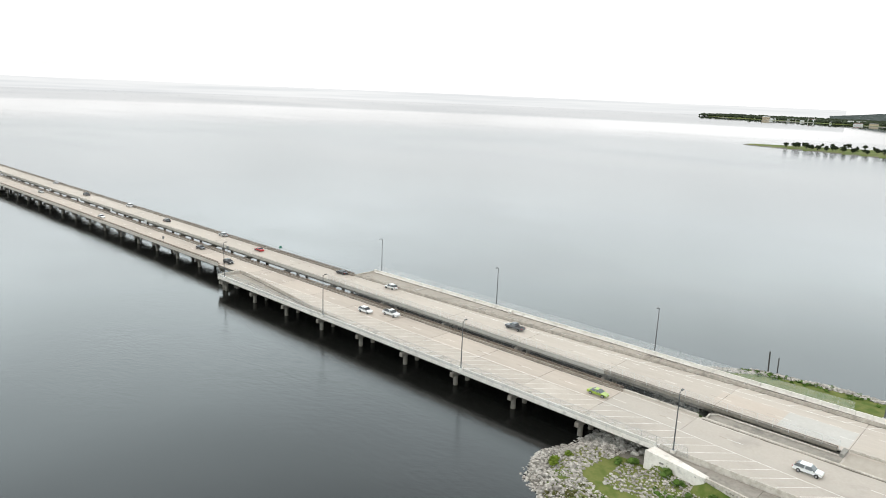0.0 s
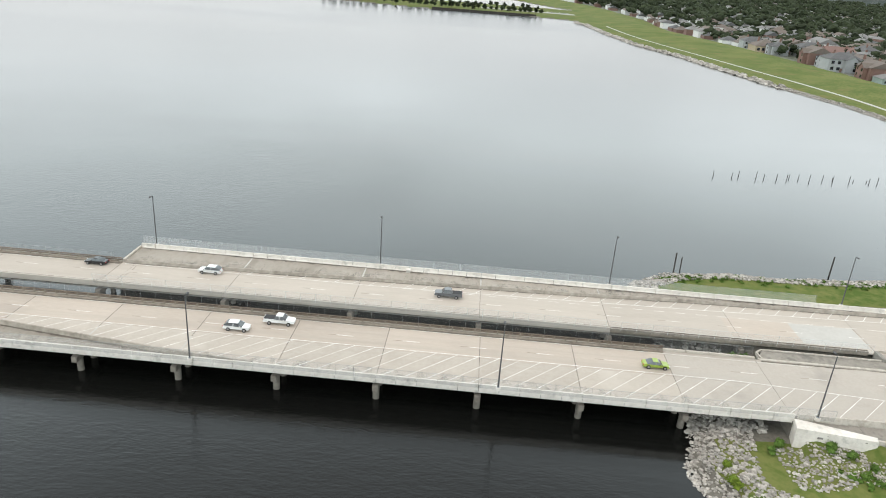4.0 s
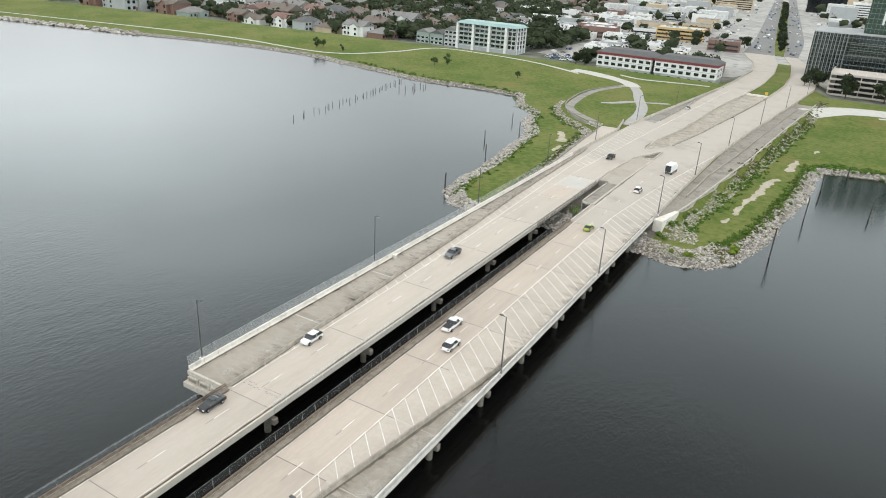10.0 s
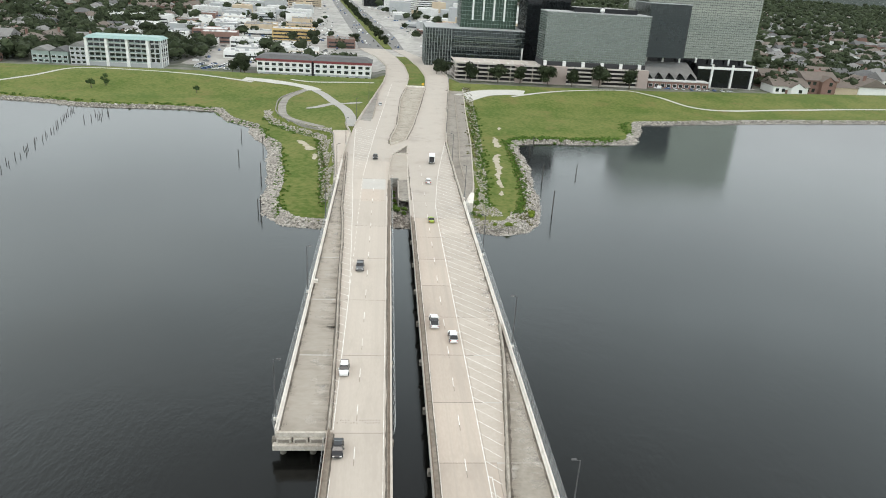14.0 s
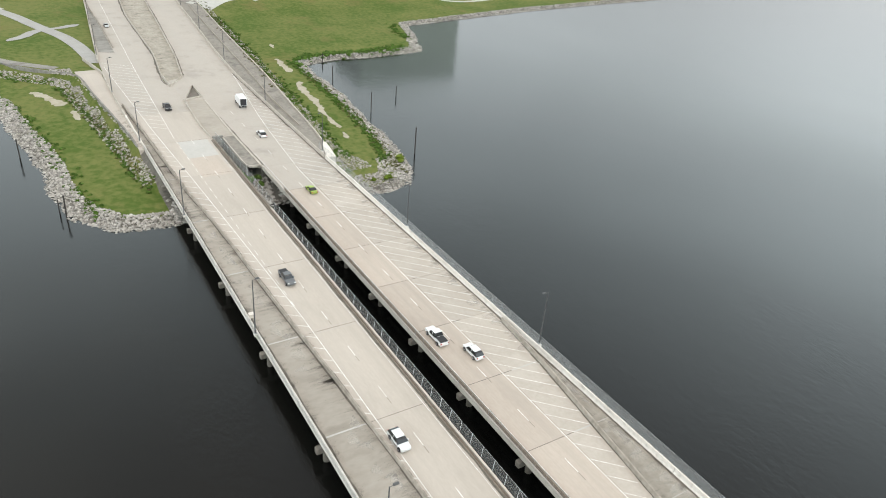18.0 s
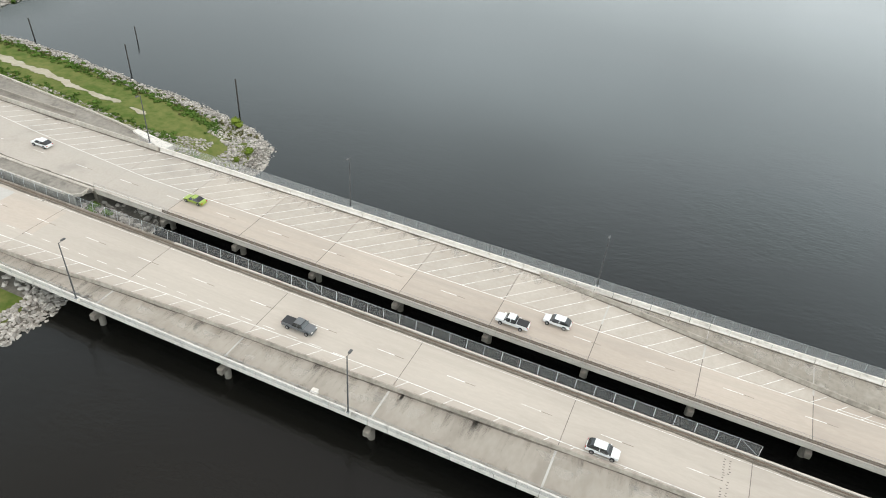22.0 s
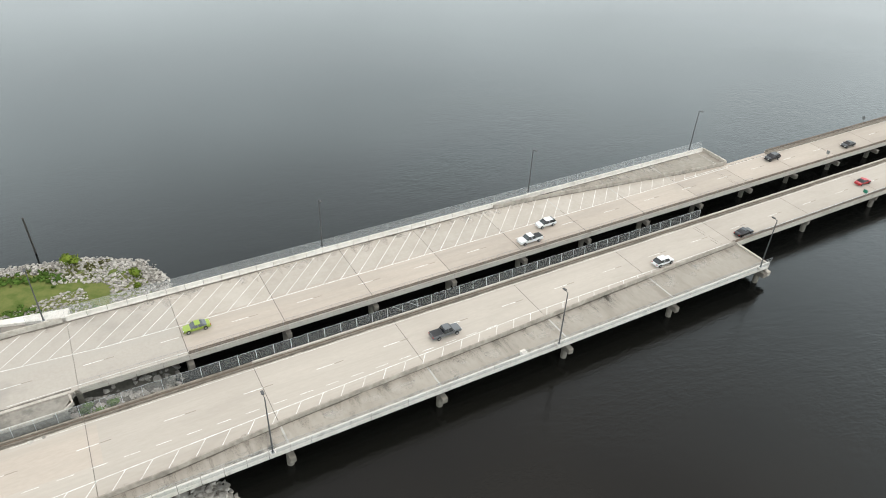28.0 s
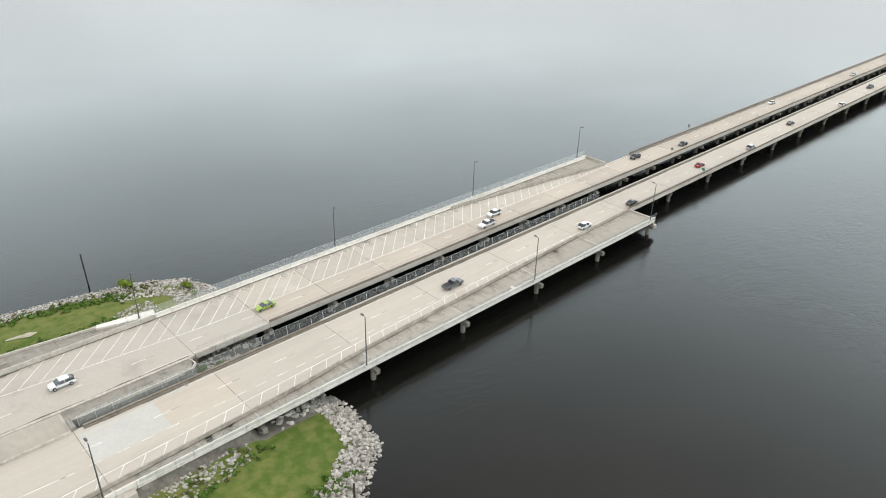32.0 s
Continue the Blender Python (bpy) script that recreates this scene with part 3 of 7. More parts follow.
draped("pavement", [(168, 188), (178, 193.8), (186, 203.5), (192, 215), (196, 226), (198, 237)], 9, M_PATH, "pale concrete turning apron on the levee", "apron", 0.26)
draped("pavement", [(63, 174), (71, 183.5), (79, 191.4), (88, 196), (100, 198.6), (118, 200.8), (139, 201), (156, 197), (172, 192.5)], 4.2, M_DARKSLAB, "dark grey paved strip along the top of the retaining wall", "service road", 0.16)
draped("pavement", [(202, 207), (198, 197), (197.5, 187), (200, 174), (202, 162), (203, 152)], 2.6, M_PATH, "narrow pale footpath on the levee behind the offices", "footpath", 0.2)
draped("pavement", [(170, 95), (186, 80), (192, 60), (191, 52)], 15, M_PATH, "pale concrete service apron on the levee crest", "apron", 0.2)
for pts, w in (([(68, 89), (56, 89.5), (47, 90)], 2.6), ([(34, 92), (22, 94.5), (9, 95.6), (0, 96.5), (-9, 97.6), (-20, 98)], 2.4), ([(-24, 99), (-30, 100)], 1.6), ([(85, 84), (92, 83)], 1.6)):
    draped("sand_patch", pts, w, M_SAND, "bare pale sand patch worn in the spit grass", "sand", 0.1, 0.8, 0.55, kind="stuff")
for pts, w in (([(28, 176), (40, 181), (46, 184)], 3.2), ([(12, 173), (22, 174)], 1.8)):
    draped("sand_patch", pts, w, M_SAND, "bare pale sand patch worn in the spit grass", "sand", 0.1, 0.8, 0.55, kind="stuff")


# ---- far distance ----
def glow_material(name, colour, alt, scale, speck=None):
    """Emissive backdrop colour with haze put in: bands that run level, with pale specks."""
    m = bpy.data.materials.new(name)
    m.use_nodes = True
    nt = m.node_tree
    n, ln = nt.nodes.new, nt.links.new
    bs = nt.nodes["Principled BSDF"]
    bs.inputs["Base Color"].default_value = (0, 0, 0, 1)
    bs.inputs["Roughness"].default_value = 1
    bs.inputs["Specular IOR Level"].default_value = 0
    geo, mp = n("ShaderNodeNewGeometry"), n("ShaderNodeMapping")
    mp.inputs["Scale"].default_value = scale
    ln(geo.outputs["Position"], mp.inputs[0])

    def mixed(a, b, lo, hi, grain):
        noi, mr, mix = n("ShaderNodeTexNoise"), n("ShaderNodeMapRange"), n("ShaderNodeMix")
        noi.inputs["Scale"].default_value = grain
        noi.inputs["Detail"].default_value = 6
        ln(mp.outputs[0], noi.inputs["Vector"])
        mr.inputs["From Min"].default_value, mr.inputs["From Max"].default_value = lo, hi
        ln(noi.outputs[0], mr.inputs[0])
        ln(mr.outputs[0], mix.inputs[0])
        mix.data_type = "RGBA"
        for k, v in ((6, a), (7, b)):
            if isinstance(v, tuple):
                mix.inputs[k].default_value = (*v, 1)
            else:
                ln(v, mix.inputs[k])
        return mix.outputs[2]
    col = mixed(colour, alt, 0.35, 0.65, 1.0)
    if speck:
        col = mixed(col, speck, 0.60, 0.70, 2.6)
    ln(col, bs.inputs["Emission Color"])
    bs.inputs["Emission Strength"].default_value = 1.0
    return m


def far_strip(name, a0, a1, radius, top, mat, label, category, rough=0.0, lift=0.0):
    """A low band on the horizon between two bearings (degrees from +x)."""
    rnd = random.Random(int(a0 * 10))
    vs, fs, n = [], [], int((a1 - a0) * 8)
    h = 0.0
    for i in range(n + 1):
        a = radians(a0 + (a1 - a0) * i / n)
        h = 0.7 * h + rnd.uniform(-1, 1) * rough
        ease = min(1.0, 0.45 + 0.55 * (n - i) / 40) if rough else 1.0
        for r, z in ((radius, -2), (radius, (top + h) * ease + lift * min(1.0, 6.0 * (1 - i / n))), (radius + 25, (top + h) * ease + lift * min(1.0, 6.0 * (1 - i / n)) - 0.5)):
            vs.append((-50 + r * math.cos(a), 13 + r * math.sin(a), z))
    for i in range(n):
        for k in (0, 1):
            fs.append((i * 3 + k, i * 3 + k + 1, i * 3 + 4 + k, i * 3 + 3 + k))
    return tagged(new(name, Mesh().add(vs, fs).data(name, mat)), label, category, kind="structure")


# upright emissive strips; haze and far brightness are painted into their colour
far_strip("backdrop", -62, 104, 4860, 63, glow_material("hazed_woods_glow", (0.075, 0.095, 0.088), (0.125, 0.15, 0.142), (0.03, 0.03, 0.2), (0.40, 0.42, 0.42)), "glowing backdrop band of hazed dark woods on the horizon", "distance", 0.7, 28)
far_strip("backdrop", 103, 262, 4890, 64, glow_material("hazed_lake_glow", (0.80, 0.82, 0.83), (0.93, 0.94, 0.94), (0.0012, 0.0012, 0.06)), "glowing pale backdrop band standing for hazed lake water", "distance")

# ---- the two bridges ----
E_JOINT, E_SPAN = -186.6, 17.07
W_JOINT, W_SPAN = -178.8, 25.75
FAR = -2400


def jx(a, step, lo, hi):
    k0, k1 = math.ceil((lo - a) / step), math.floor((hi - a) / step)
    return [a + step * k for k in range(k0, k1 + 1)]


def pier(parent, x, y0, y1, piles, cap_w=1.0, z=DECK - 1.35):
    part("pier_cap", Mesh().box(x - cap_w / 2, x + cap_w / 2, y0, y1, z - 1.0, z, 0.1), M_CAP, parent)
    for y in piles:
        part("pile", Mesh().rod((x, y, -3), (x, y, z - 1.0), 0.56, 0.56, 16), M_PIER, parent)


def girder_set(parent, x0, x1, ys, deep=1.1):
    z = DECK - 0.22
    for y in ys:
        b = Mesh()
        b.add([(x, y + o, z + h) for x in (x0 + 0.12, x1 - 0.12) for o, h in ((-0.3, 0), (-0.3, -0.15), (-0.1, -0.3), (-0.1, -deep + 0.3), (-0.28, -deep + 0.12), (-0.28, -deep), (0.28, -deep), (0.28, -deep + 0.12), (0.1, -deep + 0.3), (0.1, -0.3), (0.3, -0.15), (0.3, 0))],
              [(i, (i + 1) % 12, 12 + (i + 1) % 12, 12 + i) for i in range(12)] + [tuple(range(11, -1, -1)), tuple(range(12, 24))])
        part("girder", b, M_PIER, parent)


POST = Mesh().box(-0.1, 0.1, -0.1, 0.1, 0, 0.76, 0.03).data("rail_post", M_BARRIER)


def railing(parent, x0, x1, y, face, detailed=True, solid=False):
    """Raised kerb with a pale coping on its outer edge and two steel rails on posts; face is the side of the road. solid: a low wall in place of the rails."""
    def run(name, a, b, z0, z1, mat, bevel=0.0):
        lo, hi = sorted((y + face * a, y + face * b))
        part(name, Mesh().box(x0 + 0.02, x1 - 0.02, lo, hi, DECK + z0, DECK + z1, bevel), mat, parent)
    run("kerb", -0.06, 0.55 if solid else 0.8, -0.2, 0.2, M_BARRIER, 0.05)
    if solid:
        if x0 < -80:
            run("low_wall", -0.3, 0.06, -0.65, 0.48, M_FASCIA, 0.05)
        else:
            run("low_wall", -0.3, 0.06, -0.5, 0.36, M_BARRIER, 0.05)
        run("kerb_rail", 0.3, 0.38, 0.22, 0.4, M_RUST)
        return
    run("coping", -0.3, -0.062, -0.7, 0.42, M_FASCIA, 0.03)
    for z in (0.46, 0.82):
        run("steel_rail", -0.07, 0.07, z, z + 0.2, M_RUST)
    if detailed:
        n = max(2, round((x1 - x0) / 2.13))
        for i in range(n):
            shared("rail_post", POST, parent, x0 + (i + 0.5) * (x1 - x0) / n, y, DECK + 0.18)


def parapet_piece(parent, x0, x1, y, mat=None, outer=-1):
    """Sloped-faced solid parapet from x0 to x1; outer is the side of the water."""
    o = outer
    prof = [(0.25 * o, -0.62), (0.25 * o, 0.95), (-0.02 * o, 0.95), (-0.10 * o, 0.3), (-0.28 * o, 0.08), (-0.28 * o, -0.05), (0.05 * o, -0.05), (0.05 * o, -0.62)]
    m = Mesh()
    m.add([(x, y + a, DECK + h) for x in (x0 + 0.045, x1 - 0.045) for a, h in prof], [(i, (i + 1) % 8, 8 + (i + 1) % 8, 8 + i) for i in range(8)] + [tuple(range(7, -1, -1)), tuple(range(8, 16))])
    part("parapet", m, mat or M_PARAPET, parent)


def bridge_east():
    b = thing("road_bridge", "long concrete trestle bridge with warm beige deck and dark joints", "bridge", kind="structure")
    js = jx(E_JOINT, E_SPAN, -640, -49)
    for x0, x1 in zip(js, js[1:]):
        part("deck_slab", Mesh().box(x0 + 0.04, x1 - 0.04, 126.0 if x0 > -190 else 124.4, 135.1, DECK - 0.22, DECK), M_DECK_E if x0 < -72 else M_ROADLAND, b)
        girder_set(b, x0, x1, (125.4, 127.6, 129.8, 132.0, 134.2))
        part("joint_seal", Mesh().box(x0 - 0.06, x0 + 0.06, 124.4, 135.0, DECK - 0.1, DECK + 0.006), M_JOINT, b)
        pier(b, x0, 124.9, 135.6, (126.6, 132.9))
        if x0 < -70:
            railing(b, x0, x1, 134.9, -1, x0 > -330)
        else:
            for k in range(4):
                part("low_wall", Mesh().box(x0 + k * E_SPAN / 4 + 0.04, x0 + (k + 1) * E_SPAN / 4 - 0.04, 134.75, 135.12, DECK - 0.75, DECK + 0.5, 0.05), M_FASCIA, b)
        if x1 < -204:
            railing(b, x0, x1, 124.6, 1, x0 > -330)
    m, n = Mesh(), Mesh()
    far = jx(E_JOINT, E_SPAN, FAR, js[0] + 1)
    for x0, x1 in zip(far, far[1:]):
        m.box(x0 + 0.04, x1 - 0.04, 124.4, 135.0, DECK - 0.22, DECK)
        for y in (124.35, 134.65):
            n.box(x0 + 0.03, x1 - 0.03, y, y + 0.4, DECK, DECK + 0.85)
        for y in (125.2, 129.8, 134.2):
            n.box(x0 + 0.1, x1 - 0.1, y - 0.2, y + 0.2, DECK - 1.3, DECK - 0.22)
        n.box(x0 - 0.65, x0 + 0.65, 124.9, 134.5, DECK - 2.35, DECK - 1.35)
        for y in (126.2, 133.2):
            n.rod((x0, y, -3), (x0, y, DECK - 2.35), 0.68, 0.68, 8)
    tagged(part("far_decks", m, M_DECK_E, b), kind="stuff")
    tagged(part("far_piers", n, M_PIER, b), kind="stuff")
    ends = [-206.0] + [j for j in js if j > -205]
    for x0, x1 in zip(ends, ends[1:]):
        part("ramp_slab", Mesh().box(x0 + 0.04, x1 - 0.04, 116.35, 125.97 if x0 > -190 else 124.36, DECK - 0.22, DECK - 0.004), M_DECK_E2 if x0 < -72 else M_ROADLAND, b)
        if x0 < -140:
            q = lambda x: float(np.interp(x, [-206, -197, -172, -153.4, -139], [124.3, 123.8, 120.5, 118.0, 116.7]))
            part("shoulder_slab", Mesh().prism([(x0 + 0.06, 116.5), (x1 - 0.06, 116.5), (x1 - 0.06, q(x1)), (x0 + 0.06, q(x0))], DECK - 0.1, DECK + 0.003), M_SHOULDER, b, "weathered grey slab beyond the tapering barrier")
        girder_set(b, x0, x1, (117.4, 119.9, 122.4))
        pier(b, x0 + (0.9 if x0 == -206.0 else 0), 116.1, 124.05, (117.8, 122.0))
        k = round((x1 - x0) / 3.41)
        for i in range(k):
            parapet_piece(b, x0 + i * (x1 - x0) / k, x0 + (i + 1) * (x1 - x0) / k, 116.3)
        if x1 < -150:
            part("joint_strip", Mesh().box(x1 - 0.14, x1 + 0.14, 116.6, 124.3, DECK - 0.1, DECK + 0.002), M_PATCH, b)
    part("end_wall", Mesh().box(-206.4, -205.95, 116.2, 124.2, DECK - 1.1, DECK + 0.8, 0.06), M_KERB, b)
    taper = [(x, y, DECK) for x, y in spread([(-139, 116.9), (-153.4, 118.1), (-172, 120.6), (-197, 123.9), (-206, 124.5)], 4)]
    part("taper_kerb", Mesh().sweep(taper, [(-0.28, -0.05), (0.28, -0.05), (0.2, 0.3), (0.12, 0.8), (-0.12, 0.8), (-0.2, 0.3)]), M_DIVIDER, b, "weathered tapering concrete barrier")
    part("abutment", Mesh().box(-50.3, -49.5, 116, 135.2, 0.2, DECK - 0.3), M_PIER, b)
    return b


def w_barrier(x):
    return float(np.interp(x, [-179, -165, -140, -123, -106, -90, -76, -58, -20, 14], [152.1, 152.4, 153.3, 154.1, 154.8, 155.3, 156.0, 157.4, 158.6, 159.8]))


def bridge_west():
    b = thing("road_bridge", "long concrete trestle bridge with pale grey deck and white parapet", "bridge", kind="structure")
    js = jx(W_JOINT, W_SPAN, -640, 5)
    for x0, x1 in zip(js, js[1:]):
        ya, yb = (w_barrier(x0), w_barrier(x1)) if x0 > -180 else (152.3, 152.3)
        part("deck_slab", Mesh().prism([(x0 + 0.04, 141.4), (x1 - 0.04, 141.4), (x1 - 0.04, yb), (x0 + 0.04, ya)], DECK - 0.22, DECK), M_DECK_W, b)
        girder_set(b, x0, x1, (142.4, 144.6, 146.8, 149.0, 151.2), 1.25)
        part("joint_seal", Mesh().box(x0 - 0.05, x0 + 0.05, 141.4, 152.3, DECK - 0.1, DECK + 0.006), M_JOINT, b)
        if x0 < -20:
            pier(b, x0, 141.0, 151.8, (143.0, 147.0, 150.9), z=DECK - 1.5)
        if x0 < -25:
            railing(b, x0, min(x1, -26), 141.6, 1, x0 > -330, True)
        if x1 < -178:
            railing(b, x0, x1, 152.1, -1, x0 > -330)
        if x0 > -180:
            part("ramp_slab", Mesh().prism([(x0 + 0.04, ya + 0.02), (x1 - 0.04, yb + 0.02), (x1 - 0.04, 160.9), (x0 + 0.04, 160.9)], DECK - 0.22, DECK - 0.004), M_RAMP, b)
            girder_set(b, x0, x1, (153.4, 155.9, 158.4), 1.25)
            if x0 < 0:
                pier(b, x0 + (0.9 if x0 < -177 else 0), 152.6, 161.7, (154.8, 159.9), z=DECK - 1.5)
            for i in range(8):
                parapet_piece(b, x0 + i * W_SPAN / 8, x0 + (i + 1) * W_SPAN / 8, 160.85, None, 1)
            if x0 > -170:
                part("joint_strip", Mesh().box(x0 - 0.16, x0 + 0.16, w_barrier(x0) + 0.35, 160.5, DECK - 0.1, DECK + 0.002), M_PATCH, b)
    part("end_wall", Mesh().box(-179.2, -178.75, 152.4, 161.0, DECK - 0.6, DECK + 0.34, 0.06), M_KERB, b)
    part("end_beam", Mesh().box(-180.0, -178.9, 152.5, 161.4, DECK - 2.7, DECK - 1.7, 0.1), M_KERB, b)
    for i in range(3):
        y = 152.75 + i * 2.75
        part("beam_end", Mesh().box(-179.5, -178.8, y, y + 2.5, DECK - 1.62, DECK - 0.62, 0.07), M_KERB, b)
        # flat dark panel on the face, painting the shade of a recess
        part("beam_recess", Mesh().box(-179.53, -179.49, y + 0.35, y + 2.15, DECK - 1.45, DECK - 0.85), M_CAP, b)
    bar = [(x, w_barrier(x), DECK) for x in np.arange(-178.6, 16, 4.0)]
    part("divider_barrier", Mesh().sweep(bar, [(-0.26, -0.05), (0.26, -0.05), (0.18, 0.25), (0.1, 0.68), (-0.1, 0.68), (-0.18, 0.25)]), M_DIVIDER, b, "weathered concrete divider barrier")
    part("new_slab", Mesh().box(-37.6, -24.6, 143.2, 151.6, DECK - 0.1, DECK + 0.008), M_PATCH, b, "fresh pale concrete slab")
    part("patch_slab", Mesh().box(-51.5, -37.7, 143.6, 151.4, DECK - 0.1, DECK + 0.005), M_DECK_E, b, "warm brown replaced slab")
    m, n = Mesh(), Mesh()
    far = jx(W_JOINT, W_SPAN, FAR, js[0] + 1)
    for x0, x1 in zip(far, far[1:]):
        m.box(x0 + 0.04, x1 - 0.04, 141.4, 152.3, DECK - 0.22, DECK)
        for y in (141.35, 151.95):
            n.box(x0 + 0.03, x1 - 0.03, y, y + 0.4, DECK, DECK + 0.85)
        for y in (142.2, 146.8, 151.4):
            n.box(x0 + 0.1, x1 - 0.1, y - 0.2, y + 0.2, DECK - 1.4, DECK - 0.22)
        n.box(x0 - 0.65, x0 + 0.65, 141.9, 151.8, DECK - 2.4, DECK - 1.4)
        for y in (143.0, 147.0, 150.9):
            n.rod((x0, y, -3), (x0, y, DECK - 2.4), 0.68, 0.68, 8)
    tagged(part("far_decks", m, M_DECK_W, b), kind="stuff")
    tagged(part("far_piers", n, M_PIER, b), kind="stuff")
    return b


M_DECK_E2 = material("pale_hatched_concrete", (0.45, 0.40, 0.345), 0.88, (0.385, 0.338, 0.287), 1.8, 0.2, 0.8, stain=(0.475, 0.43, 0.375), stain_scale=0.16, per_object=0.06, streak=(0.40, 0.35, 0.295), bump=0.25, bump_scale=5)
east = bridge_east()
west = bridge_west()


# ---- painted lines ----
def line_piece(parent, a, b, w, z=0.012, name="paint_line"):
    dx, dy = b[0] - a[0], b[1] - a[1]
    d = math.hypot(dx, dy)
    nx, ny = -dy / d * w / 2, dx / d * w / 2
    za, zb = (DECK + z, DECK + z) if a[0] < 215 else (road_z(a[0]) + z, road_z(b[0]) + z)
    m = Mesh().add([(a[0] + nx, a[1] + ny, za), (a[0] - nx, a[1] - ny, za), (b[0] - nx, b[1] - ny, zb), (b[0] + nx, b[1] + ny, zb)], [(0, 1, 2, 3)])
    return part(name, m, M_PAINT, parent)


def e_stripe(x):
    return float(np.interp(x, [-700, -195, -77, -58, -17, 38, 60, 135], [125.6, 126.2, 126.5, 126.6, 123.3, 116.4, 115, 109.2]))


def w_stripe(x):
    return float(np.interp(x, [-700, -178, -22, 52, 120, 188, 210], [151.0, 151.3, 151.8, 148.7, 145.0, 141.3, 140.0]))


def w_hatch_end(x):
    return float(np.interp(x, [-178, -123, -88, -55, -9, 66], [151.4, 151.5, 152.7, 154.0, 156.1, 158.4]))


def markings():
    for x in np.arange(-178, 60, 14):
        line_piece(west, (x, w_hatch_end(x)), (x + 14, w_hatch_end(x + 14)), 0.16)
    for x in np.arange(-205, 40, 15):
        line_piece(east, (x, e_stripe(x)), (min(x + 15, 40), e_stripe(min(x + 15, 40))), 0.16)
    for x in np.arange(-640, -205, 30):
        line_piece(east, (x, 125.6), (x + 30, 125.6), 0.13)
        line_piece(west, (x, 151.0), (x + 30, 151.0), 0.13)
    for x in np.arange(-640, -60, 30):
        line_piece(east, (x, 133.8), (x + 30, 133.8), 0.1)
        line_piece(west, (x, 142.8), (x + 30, 142.8), 0.1)
    for x in np.arange(-118, -20, 4.4):
        line_piece(west, (x, w_stripe(x)), (x + 2.2, w_stripe(x + 2.2)), 0.12)
    for x in np.arange(-20, 204, 16):
        line_piece(west, (x, w_stripe(x)), (x + 16, w_stripe(x + 16)), 0.15)
    for x in np.arange(-640, 0, 12.2):
        line_piece(east, (x, 129.5), (x + 3.1, 129.5), 0.14, name="lane_dash")
    for x in np.arange(-637, -26, 12.2):
        line_piece(west, (x, 147.5), (x + 3.1, 147.5), 0.14, name="lane_dash")
    # dark strips worn behind the dashes
    worn = {east: Mesh(), west: Mesh()}
    for x in np.arange(-420, -40, 12.2):
        worn[east].box(x - 2.0, x - 0.05, 129.44, 129.56, DECK - 0.01, DECK + 0.006)
        worn[west].box(x + 0.95, x + 2.9, 147.44, 147.56, DECK - 0.01, DECK + 0.006)
    for parent, m in worn.items():
        tagged(part("dash_wear", m, M_WEAR, parent), kind="stuff")
    # diagonal hatching of the closed strips
    x = -193.4
    while x < 128:
        y0 = e_stripe(x)
        low = max(float(np.interp(x - 5, [-206, -197, -172, -153, -139, -60, 54, 153], [124.8, 124.5, 121.2, 118.8, 117.4, 117.4, 115.6, 107.8])), 0)
        if y0 - low > 0.6:
            line_piece(east, (x, y0), (x - (y0 - low) * 0.99, low), 0.12, name="hatch_line")
        x += 3.68
    x = -170.3
    while x < 60:
        y0, y1 = (w_hatch_end(x), w_barrier(x + 2) - 0.32) if x < -14 else (w_stripe(x), w_hatch_end(x + 2))
        if y1 - y0 > 0.3:
            line_piece(west, (x, y0), (x + (y1 - y0) * 0.75, y1), 0.14, name="hatch_line")
        x += 3.75


# ---- roads, walls and kerbs on land ----
def ribbon(name, left, right, x0, x1, mat, label, category, dz=0.0, step=6.0, cols=4):
    xs = list(np.arange(x0, x1, step)) + [x1]
    vs, fs = [], []
    for x in xs:
        yl, yr = float(np.interp(x, ROAD_X, left)), float(np.interp(x, ROAD_X, right))
        for k in range(cols + 1):
            vs.append((x, yr + (yl - yr) * k / cols, road_z(x) + dz))
    n = len(xs)
    c = cols + 1
    for i in range(n - 1):
        for k in range(cols):
            fs.append((i * c + k, (i + 1) * c + k, (i + 1) * c + k + 1, i * c + k + 1))
    o = len(vs)
    for i in range(n):
        for k in (0, cols):
            x, y, z = vs[i * c + k]
            vs.append((x, y, z - 1.2))
    for i in range(n - 1):
        fs.append((i * c, o + i * 2, o + i * 2 + 2, (i + 1) * c))
        fs.append((i * c + cols, (i + 1) * c + cols, o + i * 2 + 3, o + i * 2 + 1))
    fs += [(0, *[k for k in range(1, c)], o + 1, o), tuple([(n - 1) * c + k for k in range(cols, -1, -1)] + [o + (n - 1) * 2, o + (n - 1) * 2 + 1])]
    return tagged(new(name, Mesh().add(vs, fs).data(name, mat)), label, category, kind="structure")


road_w = ribbon("road", WEST_L, WEST_R, 1.45, 450, M_ROADLAND, "pale concrete carriageway curving inland over the levee", "road")
road_e = ribbon("road", EAST_L, EAST_R, -50.02, 450, M_ROADLAND, "pale concrete carriageway curving inland over the levee", "road")
ribbon("road", WEST_L, WEST_R, 450, 3200, M_ASPHALT, "grey boulevard carriageway running into the town", "road", 0.05, 60)
ribbon("road", EAST_L, EAST_R, 450, 3200, M_ASPHALT, "grey boulevard carriageway running into the town", "road", 0.05, 60)
markings()


def slab(name, pts, z, mat, label, category, thick=0.6):
    ob = new(name, Mesh().prism(pts, z - thick, z).data(name, mat))
    return tagged(ob, label, category, kind="structure")


